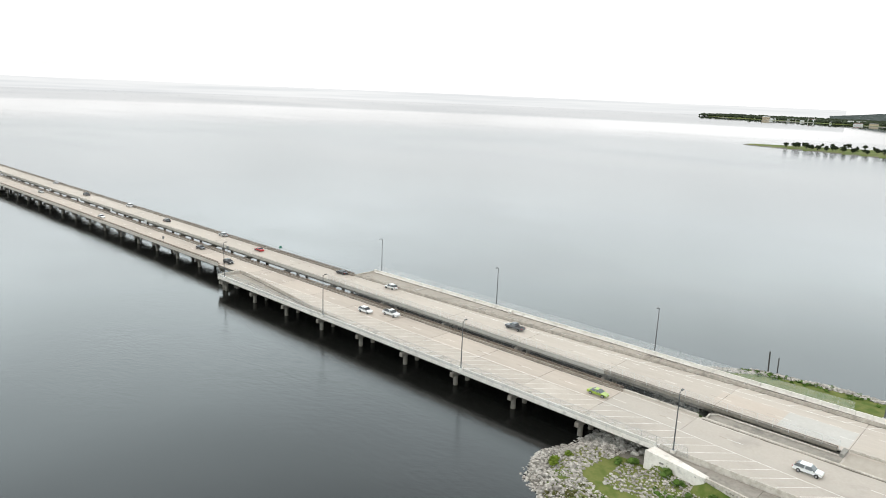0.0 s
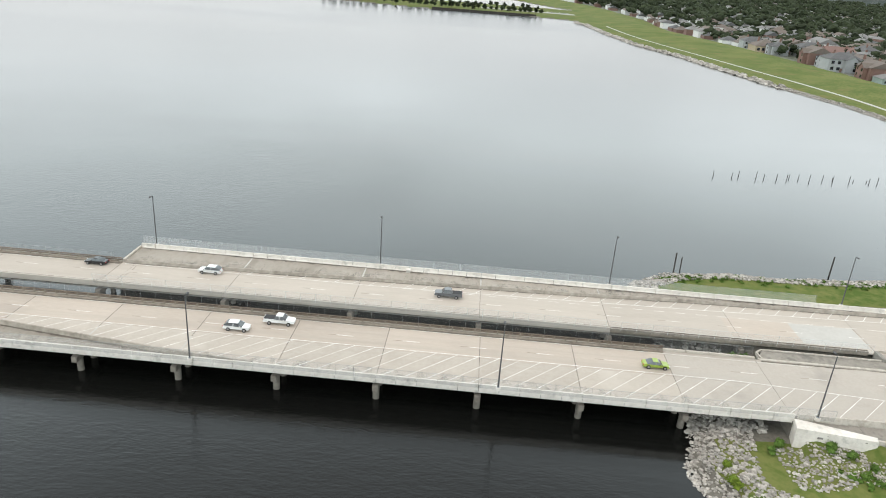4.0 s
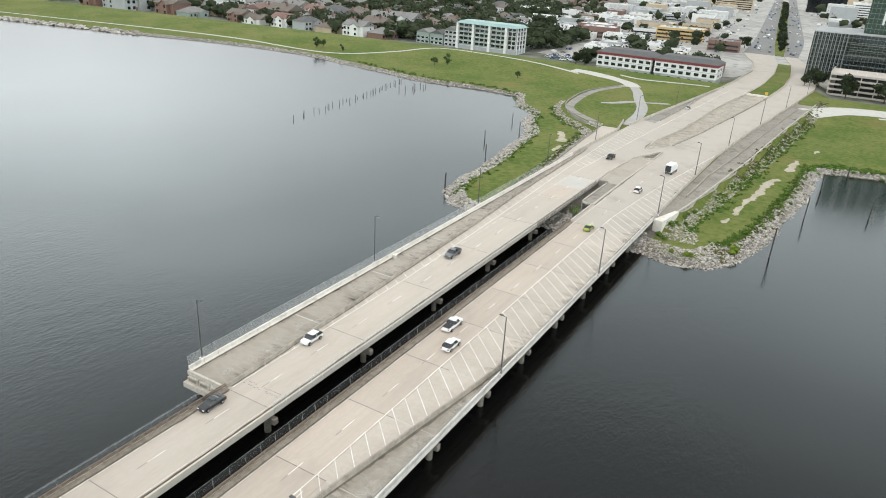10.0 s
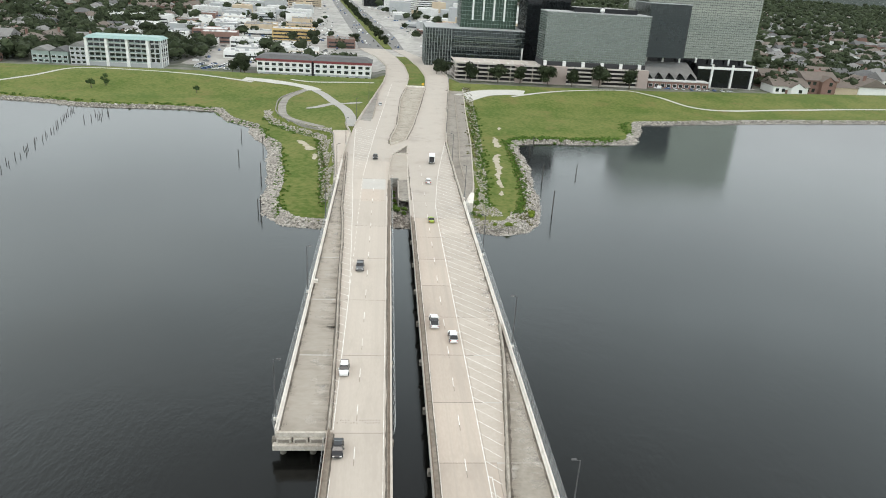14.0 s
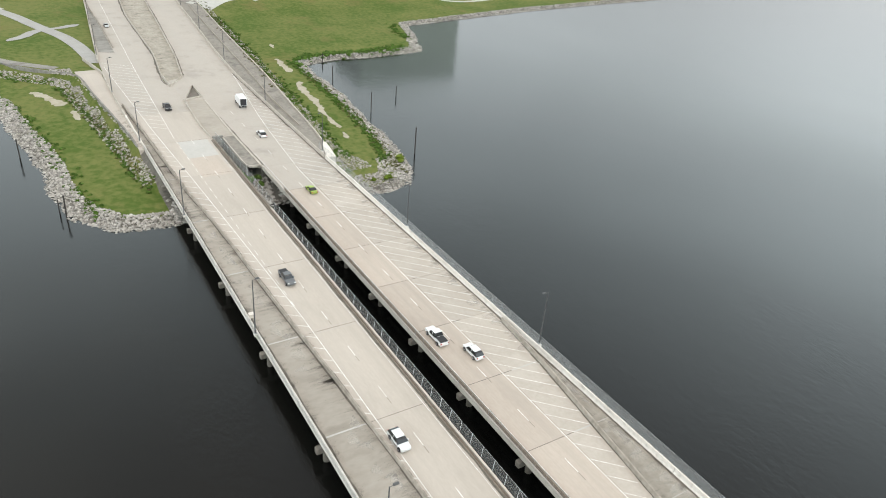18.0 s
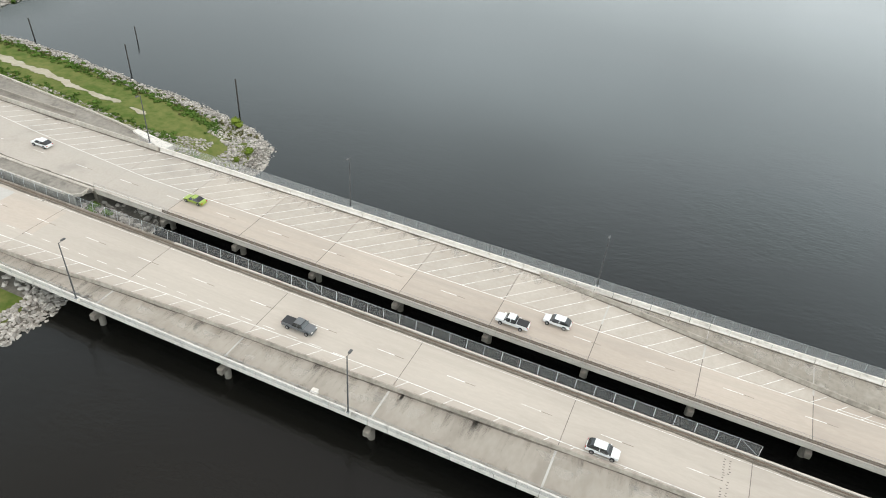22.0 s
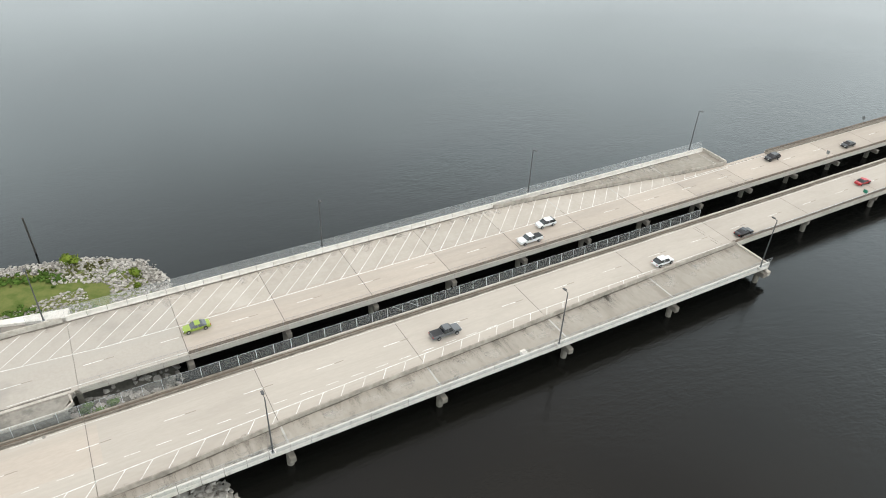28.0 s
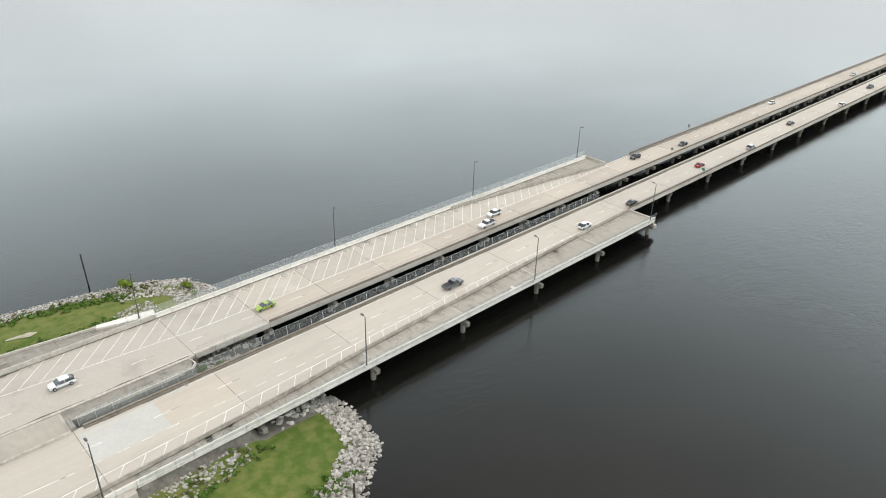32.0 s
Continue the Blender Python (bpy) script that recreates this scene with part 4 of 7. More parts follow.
# paved ground between the carriageways
slab("pavement", [(-24.2, 134.7), (13, 133.9), (30, 133.6), (40, 134.5), (36, 141), (29, 141.6), (-24.2, 141.5)], DECK + 0.006, M_ROADLAND, "pale paved area where the two carriageways join", "pavement")
slab("pavement", [(-49.4, 135.05), (-24.2, 135.05), (-24.2, 138.4), (-47.5, 138.4)], DECK - 0.05, M_LEDGE, "grimy concrete ledge beside the open gap", "ledge")
# recess and its kerb shade are put into this flat slab's dark colour
slab("traffic_island", [(13.2, 140.0), (15.2, 134.5), (28.2, 134.2)], DECK + 0.05, M_GRIME_SHADE, "dark triangular traffic island with low kerbs", "traffic island")


def wall_line(name, pts, prof, mat, label, category, z=DECK, step=5.0, follow=True):
    line = spread(pts, step)
    path = [(x, y, road_z(x) if follow else z) for x, y in line]
    ob = new(name, Mesh().sweep(path, prof).data(name, mat))
    return tagged(ob, label, category, kind="structure")


LOW = [(-0.26, -0.4), (0.26, -0.4), (0.18, 0.2), (0.1, 0.75), (-0.1, 0.75), (-0.18, 0.2)]
BIG = [(-0.25, -2.5), (0.25, -2.5), (0.25, 0.1), (0.14, 0.95), (-0.14, 0.95), (-0.25, 0.1)]


def edge(table, x0, x1, off=0.0, step=14):
    return [(x, float(np.interp(x, ROAD_X, table)) + off) for x in list(np.arange(x0, x1, step)) + [x1]]


wall_line("parapet_wall", edge(EAST_R, -49.4, 395, -0.2), BIG, M_KERB, "pale concrete road parapet curving inland", "parapet")
wall_line("parapet_wall", edge(WEST_L, 68, 395, 0.2), BIG, M_KERB, "pale concrete road parapet curving inland", "parapet")
wall_line("parapet_wall", edge(WEST_L, 1.5, 50, 0.2) + [(62, 162.0), (72.5, 163.8)], BIG, M_KERB, "pale concrete road parapet beside the bank", "parapet")
wall_line("median_kerb", edge(EAST_L, -49.4, 13, 0.1), [(-0.3, -0.4), (0.3, -0.4), (0.28, 0.16), (-0.28, 0.16)], M_KERB, "pale concrete median kerb wall", "kerb")
wall_line("median_kerb", edge(EAST_L, 40, 390, 0.1), LOW, M_KERB, "pale concrete median kerb wall", "kerb")
wall_line("median_kerb", edge(WEST_R, 30, 390, -0.1), LOW, M_KERB, "pale concrete median kerb wall", "kerb")
wall_line("median_kerb", [(29.5, 141.4), (35, 137.8), (40.5, 134.4)], LOW, M_KERB, "pale kerb wall closing the median", "kerb")
for pts in ([(13, 140.2), (28.3, 134.0)], [(13, 140.2), (15, 134.2)], [(15, 134.2), (28.3, 134.0)]):
    wall_line("island_kerb", pts, [(-0.16, -0.3), (0.16, -0.3), (0.12, 0.6), (-0.12, 0.6)], M_KERB, "low pale kerb round the island", "kerb")


def median_ground(x0, x1, mat, label, dz):
    left = list(np.array(WEST_R) - 0.3)
    right = list(np.array(EAST_L) + 0.3)
    return ribbon("median", left, right, x0, x1, mat, label, "median", dz)


median_ground(41, 196, M_DIRT, "bare stony dirt median between kerb walls", -0.12)
slab("median", [(29.8, 141.0), (40.6, 134.6), (41.2, 134.6), (41.2, 141.4)], DECK - 0.1, M_DIRT, "bare stony dirt at the tip of the median", "median", 0.4)
median_ground(198, 392, M_GRASS, "grass median between the carriageways", 0.12)
median_ground(452, 1500, M_GRASS, "long grass median of the boulevard", 0.16)
slab("median_wall", [(196, 118.4), (197.5, 118.4), (197.5, 131), (196, 131)], DECK + 0.8, M_PARAPET, "pale concrete cross wall in the median", "wall", 1.4)

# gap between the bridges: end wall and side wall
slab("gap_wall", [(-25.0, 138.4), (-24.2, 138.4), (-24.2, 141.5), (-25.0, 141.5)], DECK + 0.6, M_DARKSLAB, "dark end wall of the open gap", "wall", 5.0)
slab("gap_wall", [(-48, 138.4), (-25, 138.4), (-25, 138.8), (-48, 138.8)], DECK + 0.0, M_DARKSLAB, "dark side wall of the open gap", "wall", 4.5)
wall_line("gap_kerb", [(-48.6, 135.3), (-48.9, 137.4), (-47.6, 138.6), (-24.5, 138.6)], [(-0.15, -0.4), (0.15, -0.4), (0.15, 0.22), (-0.15, 0.22)], M_KERB, "pale curved kerb round the ledge", "kerb", step=1.2)


# lower concrete shelf beside the east road, with its wing wall
def shelf():
    top = [(-49, 116.0), (-24, 116.0), (54, 114.6), (154, 106.4), (210, 101.2)]
    low = [(-49, 113.4), (-28, 110.4), (42, 104.0), (60, 102.9), (108, 99.7), (158, 95.7), (205, 92.2)]
    mid = [(-49, 114.6), (-27, 113.4), (6, 112.6), (42, 109.4), (94, 106.0), (158, 101.3), (207, 97)]
    n = 28
    t = [i / n for i in range(n + 1)]

    def at(line, s):
        x = -49 + (207 + 49) * s
        return x, float(np.interp(x, [p[0] for p in line], [p[1] for p in line]))
    shelf_ob = thing("service_shelf", "stained concrete shelf between parapet and riprap", "concrete shelf", kind="structure")
    for a, b in zip(t, t[1:]):
        (x0, y0), (x1, y1) = at(top, a), at(top, b)
        (x2, y2), (x3, y3) = at(low, a), at(low, b)
        m = Mesh().prism([(x0 + 0.03, y2), (x1 - 0.03, y3), (x1 - 0.03, y1), (x0 + 0.03, y0)], DECK - 1.6, DECK - 0.18)
        part("slab", m, M_LEDGE, shelf_ob)
        part("edge_kerb", Mesh().sweep([(x0 + 0.02, y2, DECK - 0.2), (x1 - 0.02, y3, DECK - 0.2)], [(-0.2, -2.2), (0.2, -2.2), (0.2, 0.5), (-0.2, 0.5)]), M_KERB, shelf_ob)
        if 2 < int(a * n) < 24:
            ya, yb = at(mid, a)[1], at(mid, b)[1]
            part("inner_kerb", Mesh().sweep([(x0 + 0.02, ya, DECK - 0.2), (x1 - 0.02, yb, DECK - 0.2)], [(-0.15, 0), (0.15, 0), (0.12, 0.6), (-0.12, 0.6)]), M_RAMP, shelf_ob)
    wing = thing("wing_wall", "white concrete wing wall beside the bridge abutment", "wing wall", kind="structure")
    part("wall", Mesh().prism([(-50.8, 113.2), (-39, 111.4), (-38.6, 112.6), (-50.2, 115.9)], 0.8, DECK + 0.25, 0.08), M_PARAPET, wing)
    part("drain_hole", Mesh().box(-47.6, -46.8, 112.55, 112.85, DECK - 0.9, DECK - 0.6), M_DARKSLAB, wing)


shelf()


# sloped concrete apron and retaining wall on the west side
def west_bank():
    top = spread([(-27, 161.2), (0, 161.1), (30, 160.8), (57, 160.4)], 6)
    ap = thing("bank_apron", "pale sloped concrete apron below the road parapet", "apron", kind="structure")
    for a, b in zip(top, top[1:]):
        lo = lambda p: float(np.interp(p[0], [-27, -9, 27, 53], [162.4, 163.0, 166.2, 168.6]))
        m = Mesh()
        m.add([(a[0], a[1], DECK + 0.02), (b[0] - 0.05, b[1], DECK + 0.02), (b[0] - 0.05, lo(b), DECK - 0.12), (a[0], lo(a), DECK - 0.12),
               (a[0], a[1], DECK - 1.5), (b[0] - 0.05, b[1], DECK - 1.5), (b[0] - 0.05, lo(b), DECK - 2.6), (a[0], lo(a), DECK - 2.6)],
              [(0, 3, 2, 1), (4, 5, 6, 7), (0, 1, 5, 4), (1, 2, 6, 5), (2, 3, 7, 6), (3, 0, 4, 7)])
        part("slab", m, M_DECK_W, ap)
    wall_line("retaining_wall", [(-24, 162.4), (-9, 163.1), (27, 166.3), (51.5, 168.6), (59, 176.8), (70, 187.8), (84, 196.6), (96, 201), (108, 203), (137, 204.4), (167, 195.6)], [(-0.22, -3.6), (0.22, -3.6), (0.22, 0.55), (-0.22, 0.55)], M_DARKSLAB, "dark stone retaining wall curving round the bank", "wall", DECK - 0.3, 3.0, False)


west_bank()


# ---- lamps, fences and other fixtures ----
def street_lamp(x, y, z, side, tall=11.3):
    t = thing("street_lamp", "dark steel street lamp with a short arm above the parapet", "street lamp", "lamps along the bridges", x=x, y=y, z=z)
    part("pole", Mesh().rod((0, 0, 0), (0, 0, tall), 0.14, 0.08, 10), M_DARKPOLE, t)
    part("arm", Mesh().rod((0, 0, tall - 0.1), (0, side * 0.9, tall + 0.1), 0.05, 0.04, 6), M_DARKPOLE, t)
    head = part("lamp_head", Mesh().box(-0.2, 0.2, side * 0.9 - 0.4, side * 0.9 + 0.4, tall + 0.05, tall + 0.22, 0.06), M_DARKPOLE, t)
    part("lens", Mesh().box(-0.14, 0.14, side * 0.9 - 0.3, side * 0.9 + 0.3, tall - 0.0, tall + 0.048), M_PARAPET, head)
    part("base_plate", Mesh().box(-0.25, 0.25, -0.25, 0.25, 0, 0.1, 0.02), M_STEEL, t)
    return t


def bracket(parent, x, y):
    part("lamp_bracket", Mesh().box(x - 0.4, x + 0.4, y - 0.35, y + 0.35, DECK + 0.4, DECK + 0.96, 0.05), M_PARAPET, parent)


for x in (-175.5, -124.3, -73.1, -22.4):
    bracket(west, x, 161.35)
    street_lamp(x, 161.4, DECK + 0.96, -1)
for x in (-201.3, -149.3, -98.1, -46.7):
    bracket(east, x, 115.85)
    street_lamp(x, 115.8, DECK + 0.96, 1)
for x in (2.5, 56, 110, 165, 222):
    street_lamp(x, float(np.interp(x, ROAD_X, EAST_R)) - 0.2, road_z(x) + 0.93, 1)
for x in (26, 75, 128):
    street_lamp(x, float(np.interp(x, ROAD_X, WEST_L)) + 0.2, road_z(x) + 0.93, -1)

FENCE_POST = Mesh().rod((0, 0, 0), (0, 0, 2.3), 0.026, 0.026, 6).data("fence_post", M_FENCEPOST)
GREY_POST = Mesh().rod((0, 0, 0), (0, 0, 2.3), 0.018, 0.018, 6).data("fence_post", M_STEEL)


def chain_fence(x0, x1, y, z, tall, lean, label, mesh=None):
    """Chain-link fence; lean is the sideways shift of its top."""
    f = thing("chain_link_fence", label, "fence", "chain-link fences on the bridges", kind="structure")
    n = max(1, round((x1 - x0) / 3.0))
    s = (x1 - x0) / n
    for i in range(n + 1):
        ob = shared("fence_post", FENCE_POST if mesh is M_FENCE_THIN else GREY_POST, f, x0 + i * s, y, z)
        ob.matrix_basis = pose(x0 + i * s, y, z, -math.degrees(math.atan2(lean, tall)), 0, 0) @ Matrix.Diagonal((1, 1, math.hypot(tall, lean) / 2.3, 1))
    part("fence_rail", Mesh().rod((x0, y + lean, z + tall), (x1, y + lean, z + tall), 0.018, 0.018, 6), M_FENCEPOST if mesh is M_FENCE_THIN else M_STEEL, f)
    for i in range(n):
        a, b = x0 + i * s, x0 + (i + 1) * s
        m = Mesh().add([(a, y, z + 0.05), (b, y, z + 0.05), (b, y + lean, z + tall), (a, y + lean, z + tall)], [(0, 1, 2, 3)])
        part("fence_panel", m, mesh or M_FENCE, f)
    return f


chain_fence(-178.5, -28, 161.2, DECK + 0.3, 2.2, 0.35, "tall grey chain-link fence outside the white parapet")
chain_fence(-205.8, -44, 115.95, DECK + 0.3, 2.2, -0.35, "tall grey chain-link fence outside the white parapet")
chain_fence(-202.7, -50.5, 135.32, DECK + 0.1, 2.1, 0.15, "fine grey wire fence along the gap between bridges", M_FENCE_FINE)
inner = chain_fence(-179.4, -25.6, 141.05, DECK + 0.1, 2.1, -0.25, "tall grey chain-link fence along the gap between bridges", M_FENCE_THIN)
for x in (-179.4, -108.0, -105.0):
    part("brace", Mesh().rod((x, 141.05, DECK + 0.2), (x + 3, 140.8, DECK + 2.2), 0.03, 0.03, 6), M_STEEL, inner)
for i in range(3):
    part("end_rail", Mesh().rod((-181.5 - i * 24, 152.6, DECK + 1.6), (-205.5 - i * 24, 152.6, DECK + 1.6), 0.03, 0.03, 5), M_STEEL, west)
chain_fence(-250, -181, 152.5, DECK + 0.3, 1.5, 0.1, "thin wire fence outside the bridge railing", M_FENCE_FINE)


def cabinet(x, y, z, s, label):
    t = thing("utility_cabinet", label, "cabinet", x=x, y=y, z=z)
    part("housing", Mesh().box(-s, s, -0.45, 0.45, 0, 0.7, 0.05), M_PARAPET, t)
    part("door", Mesh().box(-s * 0.8, s * 0.8, -0.48, -0.451, 0.1, 0.62), M_PATCH, t)
    part("lid", Mesh().box(-s - 0.06, s + 0.06, -0.5, 0.5, 0.7, 0.76, 0.02), M_PARAPET, t)
    return t


cabinet(-117.8, 160.05, DECK, 0.45, "white utility cabinet standing against the ramp parapet")


def road_sign(x, y, z, rz, colour, label, w=0.9, h=0.9, tall=2.6):
    t = thing("road_sign", label, "road sign", x=x, y=y, z=z, rz=rz)
    part("post", Mesh().rod((0, 0, 0), (0, 0, tall), 0.05, 0.05, 6), M_STEEL, t)
    part("panel", Mesh().box(-w / 2, w / 2, -0.07, -0.05, tall - h, tall + 0.05, 0.01), colour, t)
    return t


M_GREEN = plain("sign_green", (0.01, 0.20, 0.12), 0.5)
M_YELLOW = plain("sign_yellow", (0.70, 0.42, 0.02), 0.5)
M_WHITE = plain("sign_white", (0.75, 0.75, 0.73), 0.5)
road_sign(-223, 152.1, DECK + 0.85, 90, M_GREEN, "small green sign on the bridge railing", 1.1, 0.8, 1.6)
road_sign(-232, 134.9, DECK + 0.85, 90, M_STEEL, "small grey-backed sign on the bridge railing", 0.9, 0.9, 2.2)
road_sign(-262, 124.6, DECK + 0.85, 90, M_STEEL, "small grey-backed sign on the bridge railing", 0.9, 0.9, 2.2)
for x in (-300, -336, -375, -415):
    road_sign(x, 134.9, DECK + 0.85, 90, M_WHITE, "small white sign on the bridge railing", 0.9, 1.1, 1.8)
road_sign(197, 119.5, DECK + 0.78, 90, M_YELLOW, "yellow warning sign on the median cross wall", 1.4, 1.4, 2.0)


# ---- dirt gathered along kerbs and barriers, their shadow line put into its colour ----
def gutter(parent, x0, x1, line, side, width, seed, z=0.009):
    """A ragged strip of dirt, also dark enough to paint the barrier's shadow line; its straight edge follows line(x);
    side is the way it spreads.
    """
    rnd = random.Random(seed)
    m, w, a = Mesh(), width, x0
    while a < x1 - 0.1:
        b = min(a + 12.0, x1)
        vs, fs, k = [], [], max(2, int((b - a) / 0.75))
        for i in range(k + 1):
            x = a + (b - a) * i / k
            w = max(width * 0.3, 0.85 * w + 0.15 * width * rnd.uniform(-0.6, 2.4))
            y = line(x)
            vs += [(x, y, DECK + z), (x, y + side * w, DECK + z)]
        for i in range(k):
            q = (i * 2, i * 2 + 2, i * 2 + 3, i * 2 + 1)
            fs.append(q if side > 0 else q[::-1])
        m.add(vs, fs)
        a = b
    return tagged(part("gutter_dirt", m, M_GRIME_SHADE, parent), kind="stuff")


def taper_y(x):
    return float(np.interp(x, [-206, -197, -172, -153.4, -139], [124.5, 123.9, 120.6, 118.1, 116.9]))


M_RUNOFF = bpy.data.materials.new("thin_runoff_stain")
M_RUNOFF.use_nodes = True
M_RUNOFF.node_tree.nodes["Principled BSDF"].inputs["Base Color"].default_value = (0.07, 0.06, 0.048, 1)
M_RUNOFF.node_tree.nodes["Principled BSDF"].inputs["Roughness"].default_value = 0.9
M_RUNOFF.node_tree.nodes["Principled BSDF"].inputs["Alpha"].default_value = 0.05
M_BLEACH = bpy.data.materials.new("thin_pale_scour")
M_BLEACH.use_nodes = True
M_BLEACH.node_tree.nodes["Principled BSDF"].inputs["Base Color"].default_value = (0.62, 0.58, 0.52, 1)
M_BLEACH.node_tree.nodes["Principled BSDF"].inputs["Roughness"].default_value = 0.9
M_BLEACH.node_tree.nodes["Principled BSDF"].inputs["Alpha"].default_value = 0.15


def stains(parent, name, x0, x1, line, side, n, lo, hi, seed, mat, width=(0.15, 0.8), z=0.008):
    """Ragged tongues that run out from a kerb; several thin ones overlap."""
    q = random.Random(seed)
    m = Mesh()
    for i in range(n):
        x, w, d = q.uniform(x0, x1), q.uniform(*width), q.uniform(lo, hi)
        y, lean = line(x), q.uniform(-0.05, 0.05)
        h = DECK + z + 0.0006 * (i % 12)
        pts = []
        for k in range(6):
            t = k / 5
            ww = w * (1 - 0.75 * t * t) * q.uniform(0.75, 1.2)
            pts.append((x + lean * t * d - ww / 2, x + lean * t * d + ww / 2, y + side * d * t))
        vs = [(a, yy, h) for a, _, yy in pts] + [(b, yy, h) for _, b, yy in pts]
        fs = [(k, k + 6, k + 7, k + 1) for k in range(5)]
        m.add(vs, fs if side > 0 else [f[::-1] for f in fs])
    return tagged(part(name, m, mat, parent), kind="stuff")


def rivets(parent, x, y0, y1, seed):
    """Two ragged rows of dark anchor holes across the lanes."""
    q = random.Random(seed)
    m = Mesh()
    y = y0
    while y < y1:
        for dx in (0.0, 0.75):
            if q.random() < 0.85:
                a, b = x + dx + q.uniform(-0.1, 0.1), y + q.uniform(-0.05, 0.05)
                m.box(a - 0.13, a + 0.13, b - 0.07, b + 0.07, DECK - 0.01, DECK + 0.007)
        y += 0.48
    return tagged(part("anchor_hole", m, M_JOINT, parent), kind="stuff")


stains(west, "runoff_stain", -177, 10, lambda x: w_barrier(x) + 0.3, 1, 420, 0.5, 4.2, 31, M_RUNOFF, (0.3, 1.6))
stains(west, "runoff_stain", -177, -30, lambda x: 160.5, -1, 260, 0.3, 1.6, 32, M_RUNOFF, (0.4, 2.5))
stains(west, "runoff_stain", -177, 10, lambda x: w_barrier(x) - 0.3, -1, 200, 0.2, 0.9, 33, M_RUNOFF, (0.4, 2.0))
stains(west, "pale_scour", -177, 0, lambda x: w_barrier(x) + 2.2 + math.sin(x) * 0.9, 1, 60, 0.6, 2.2, 34, M_BLEACH, (0.8, 3.5))
stains(east, "pale_scour", -200, -60, lambda x: 117.2, 1, 120, 0.5, 3.0, 35, M_BLEACH, (0.6, 3.0))
stains(east, "runoff_stain", -200, 38, lambda x: 116.7 if x < -49 else float(np.interp(x, ROAD_X, EAST_R)) + 0.15, 1, 300, 0.3, 1.8, 36, M_RUNOFF, (0.3, 1.6))
stains(east, "runoff_stain", -205, -140, lambda x: float(np.interp(x, [-206, -197, -172, -153.4, -139], [124.5, 123.9, 120.6, 118.1, 116.9])) - 0.3, -1, 150, 0.4, 2.4, 37, M_RUNOFF)
rivets(west, -175.9, 143.6, 151.0, 3)
rivets(east, -200.6, 126.6, 133.6, 4)
gutter(west, -178, 14, lambda x: w_barrier(x) - 0.26, -1, 0.25, 1)
gutter(west, -178, 14, lambda x: w_barrier(x) + 0.22, 1, 0.28, 2)
gutter(west, -178, -26, lambda x: 160.5, -1, 0.35, 3)
gutter(west, -420, -26, lambda x: 142.16, 1, 0.3, 4)
gutter(west, -420, -179, lambda x: 151.32, -1, 0.3, 5)
gutter(east, -420, -70, lambda x: 134.12, -1, 0.3, 6)
gutter(east, -205, -139, lambda x: taper_y(x) + 0.26, 1, 0.3, 7)
gutter(east, -204, -142, lambda x: taper_y(x) - 0.28, -1, 0.5, 8)
gutter(east, -200, 40, lambda x: 116.62 if x < -49 else float(np.interp(x, ROAD_X, EAST_R)) + 0.1, 1, 0.45, 9)
gutter(east, -420, -206, lambda x: 125.38, 1, 0.25, 10)
gutter(east, -49, 12, lambda x: 134.5, -1, 0.4, 11)
gutter(east, 42, 190, lambda x: float(np.interp(x, ROAD_X, EAST_L)) - 0.2, -1, 0.5, 12)
gutter(west, 32, 190, lambda x: float(np.interp(x, ROAD_X, WEST_R)) + 0.2, 1, 0.6, 13)
wall_line("inner_wall", [(87, 150.6), (127, 149.2), (168, 148.4), (200, 146.4)], LOW, M_DIVIDER, "low weathered wall beside the approach road", "wall")
slab("pavement", [(80, 151.2), (87, 151.0), (127, 149.6), (168, 148.8), (168, 149.4), (132, 152.6), (100, 155.6), (82, 156.9)], DECK + 0.02, M_DARKSLAB, "stained dark strip between wall and parapet", "pavement", 0.1)
wall_line("median_kerb", [(14, 140.5), (0, 141.4), (-13, 142.1), (-24, 141.9)], [(-0.16, -0.3), (0.16, -0.3), (0.12, 0.55), (-0.12, 0.55)], M_KERB, "low pale kerb wall beside the gap", "kerb")
slab("pavement", [(-23.8, 135.2), (12.5, 134.5), (13.2, 139.8), (0, 140.8), (-12, 141.4), (-23.8, 141.2)], DECK + 0.022, M_RAMP, "stained concrete strip between the carriageways", "pavement", 0.2)

# ---- riprap, weeds and pilings ----
ROCKS = []
for k in range(14):
    ROCKS.append(Mesh().blob((0, 0, 0), 0.6, 100 + k, 0.62, 0.46).data("rock", M_ROCK))


def riprap(name, box, test, per_m2, lo, hi, near, seed, label):
    """Rocks scattered over the part of a plan box that passes the test; those inside near are parts, the rest one mesh."""
    rnd = np.random.RandomState(seed)
    n = int((box[1] - box[0]) * (box[3] - box[2]) * per_m2)
    px, py = rnd.uniform(box[0], box[1], n), rnd.uniform(box[2], box[3], n)
    d = shore_dist(px, py)
    keep = test(px, py, d)
    px, py, d = px[keep], py[keep], d[keep]
    hz = land_height(px, py)
    size = rnd.uniform(lo, hi, len(px)) ** 1.3
    t = thing(name, label, "riprap", "rock banks", kind="structure")
    rest, parts = Mesh(), 0
    for i in range(len(px)):
        z = max(float(hz[i]), -0.25) + size[i] * 0.22
        if near and parts < 210 and near[0] < px[i] < near[1] and near[2] < py[i] < near[3]:
            s = size[i] / 0.6
            shared("rock", ROCKS[i % 14], t, px[i], py[i], z, rnd.uniform(0, 360), (s * rnd.uniform(0.8, 1.3), s, s * rnd.uniform(0.7, 1.1)))
            parts += 1
        else:
            rest.blob((px[i], py[i], z), size[i], int(seed * 7919 + i), 0.62, 0.46)
    if rest.v:
        tagged(part("rock_rest", rest, M_ROCK, t), kind="stuff")
    return t


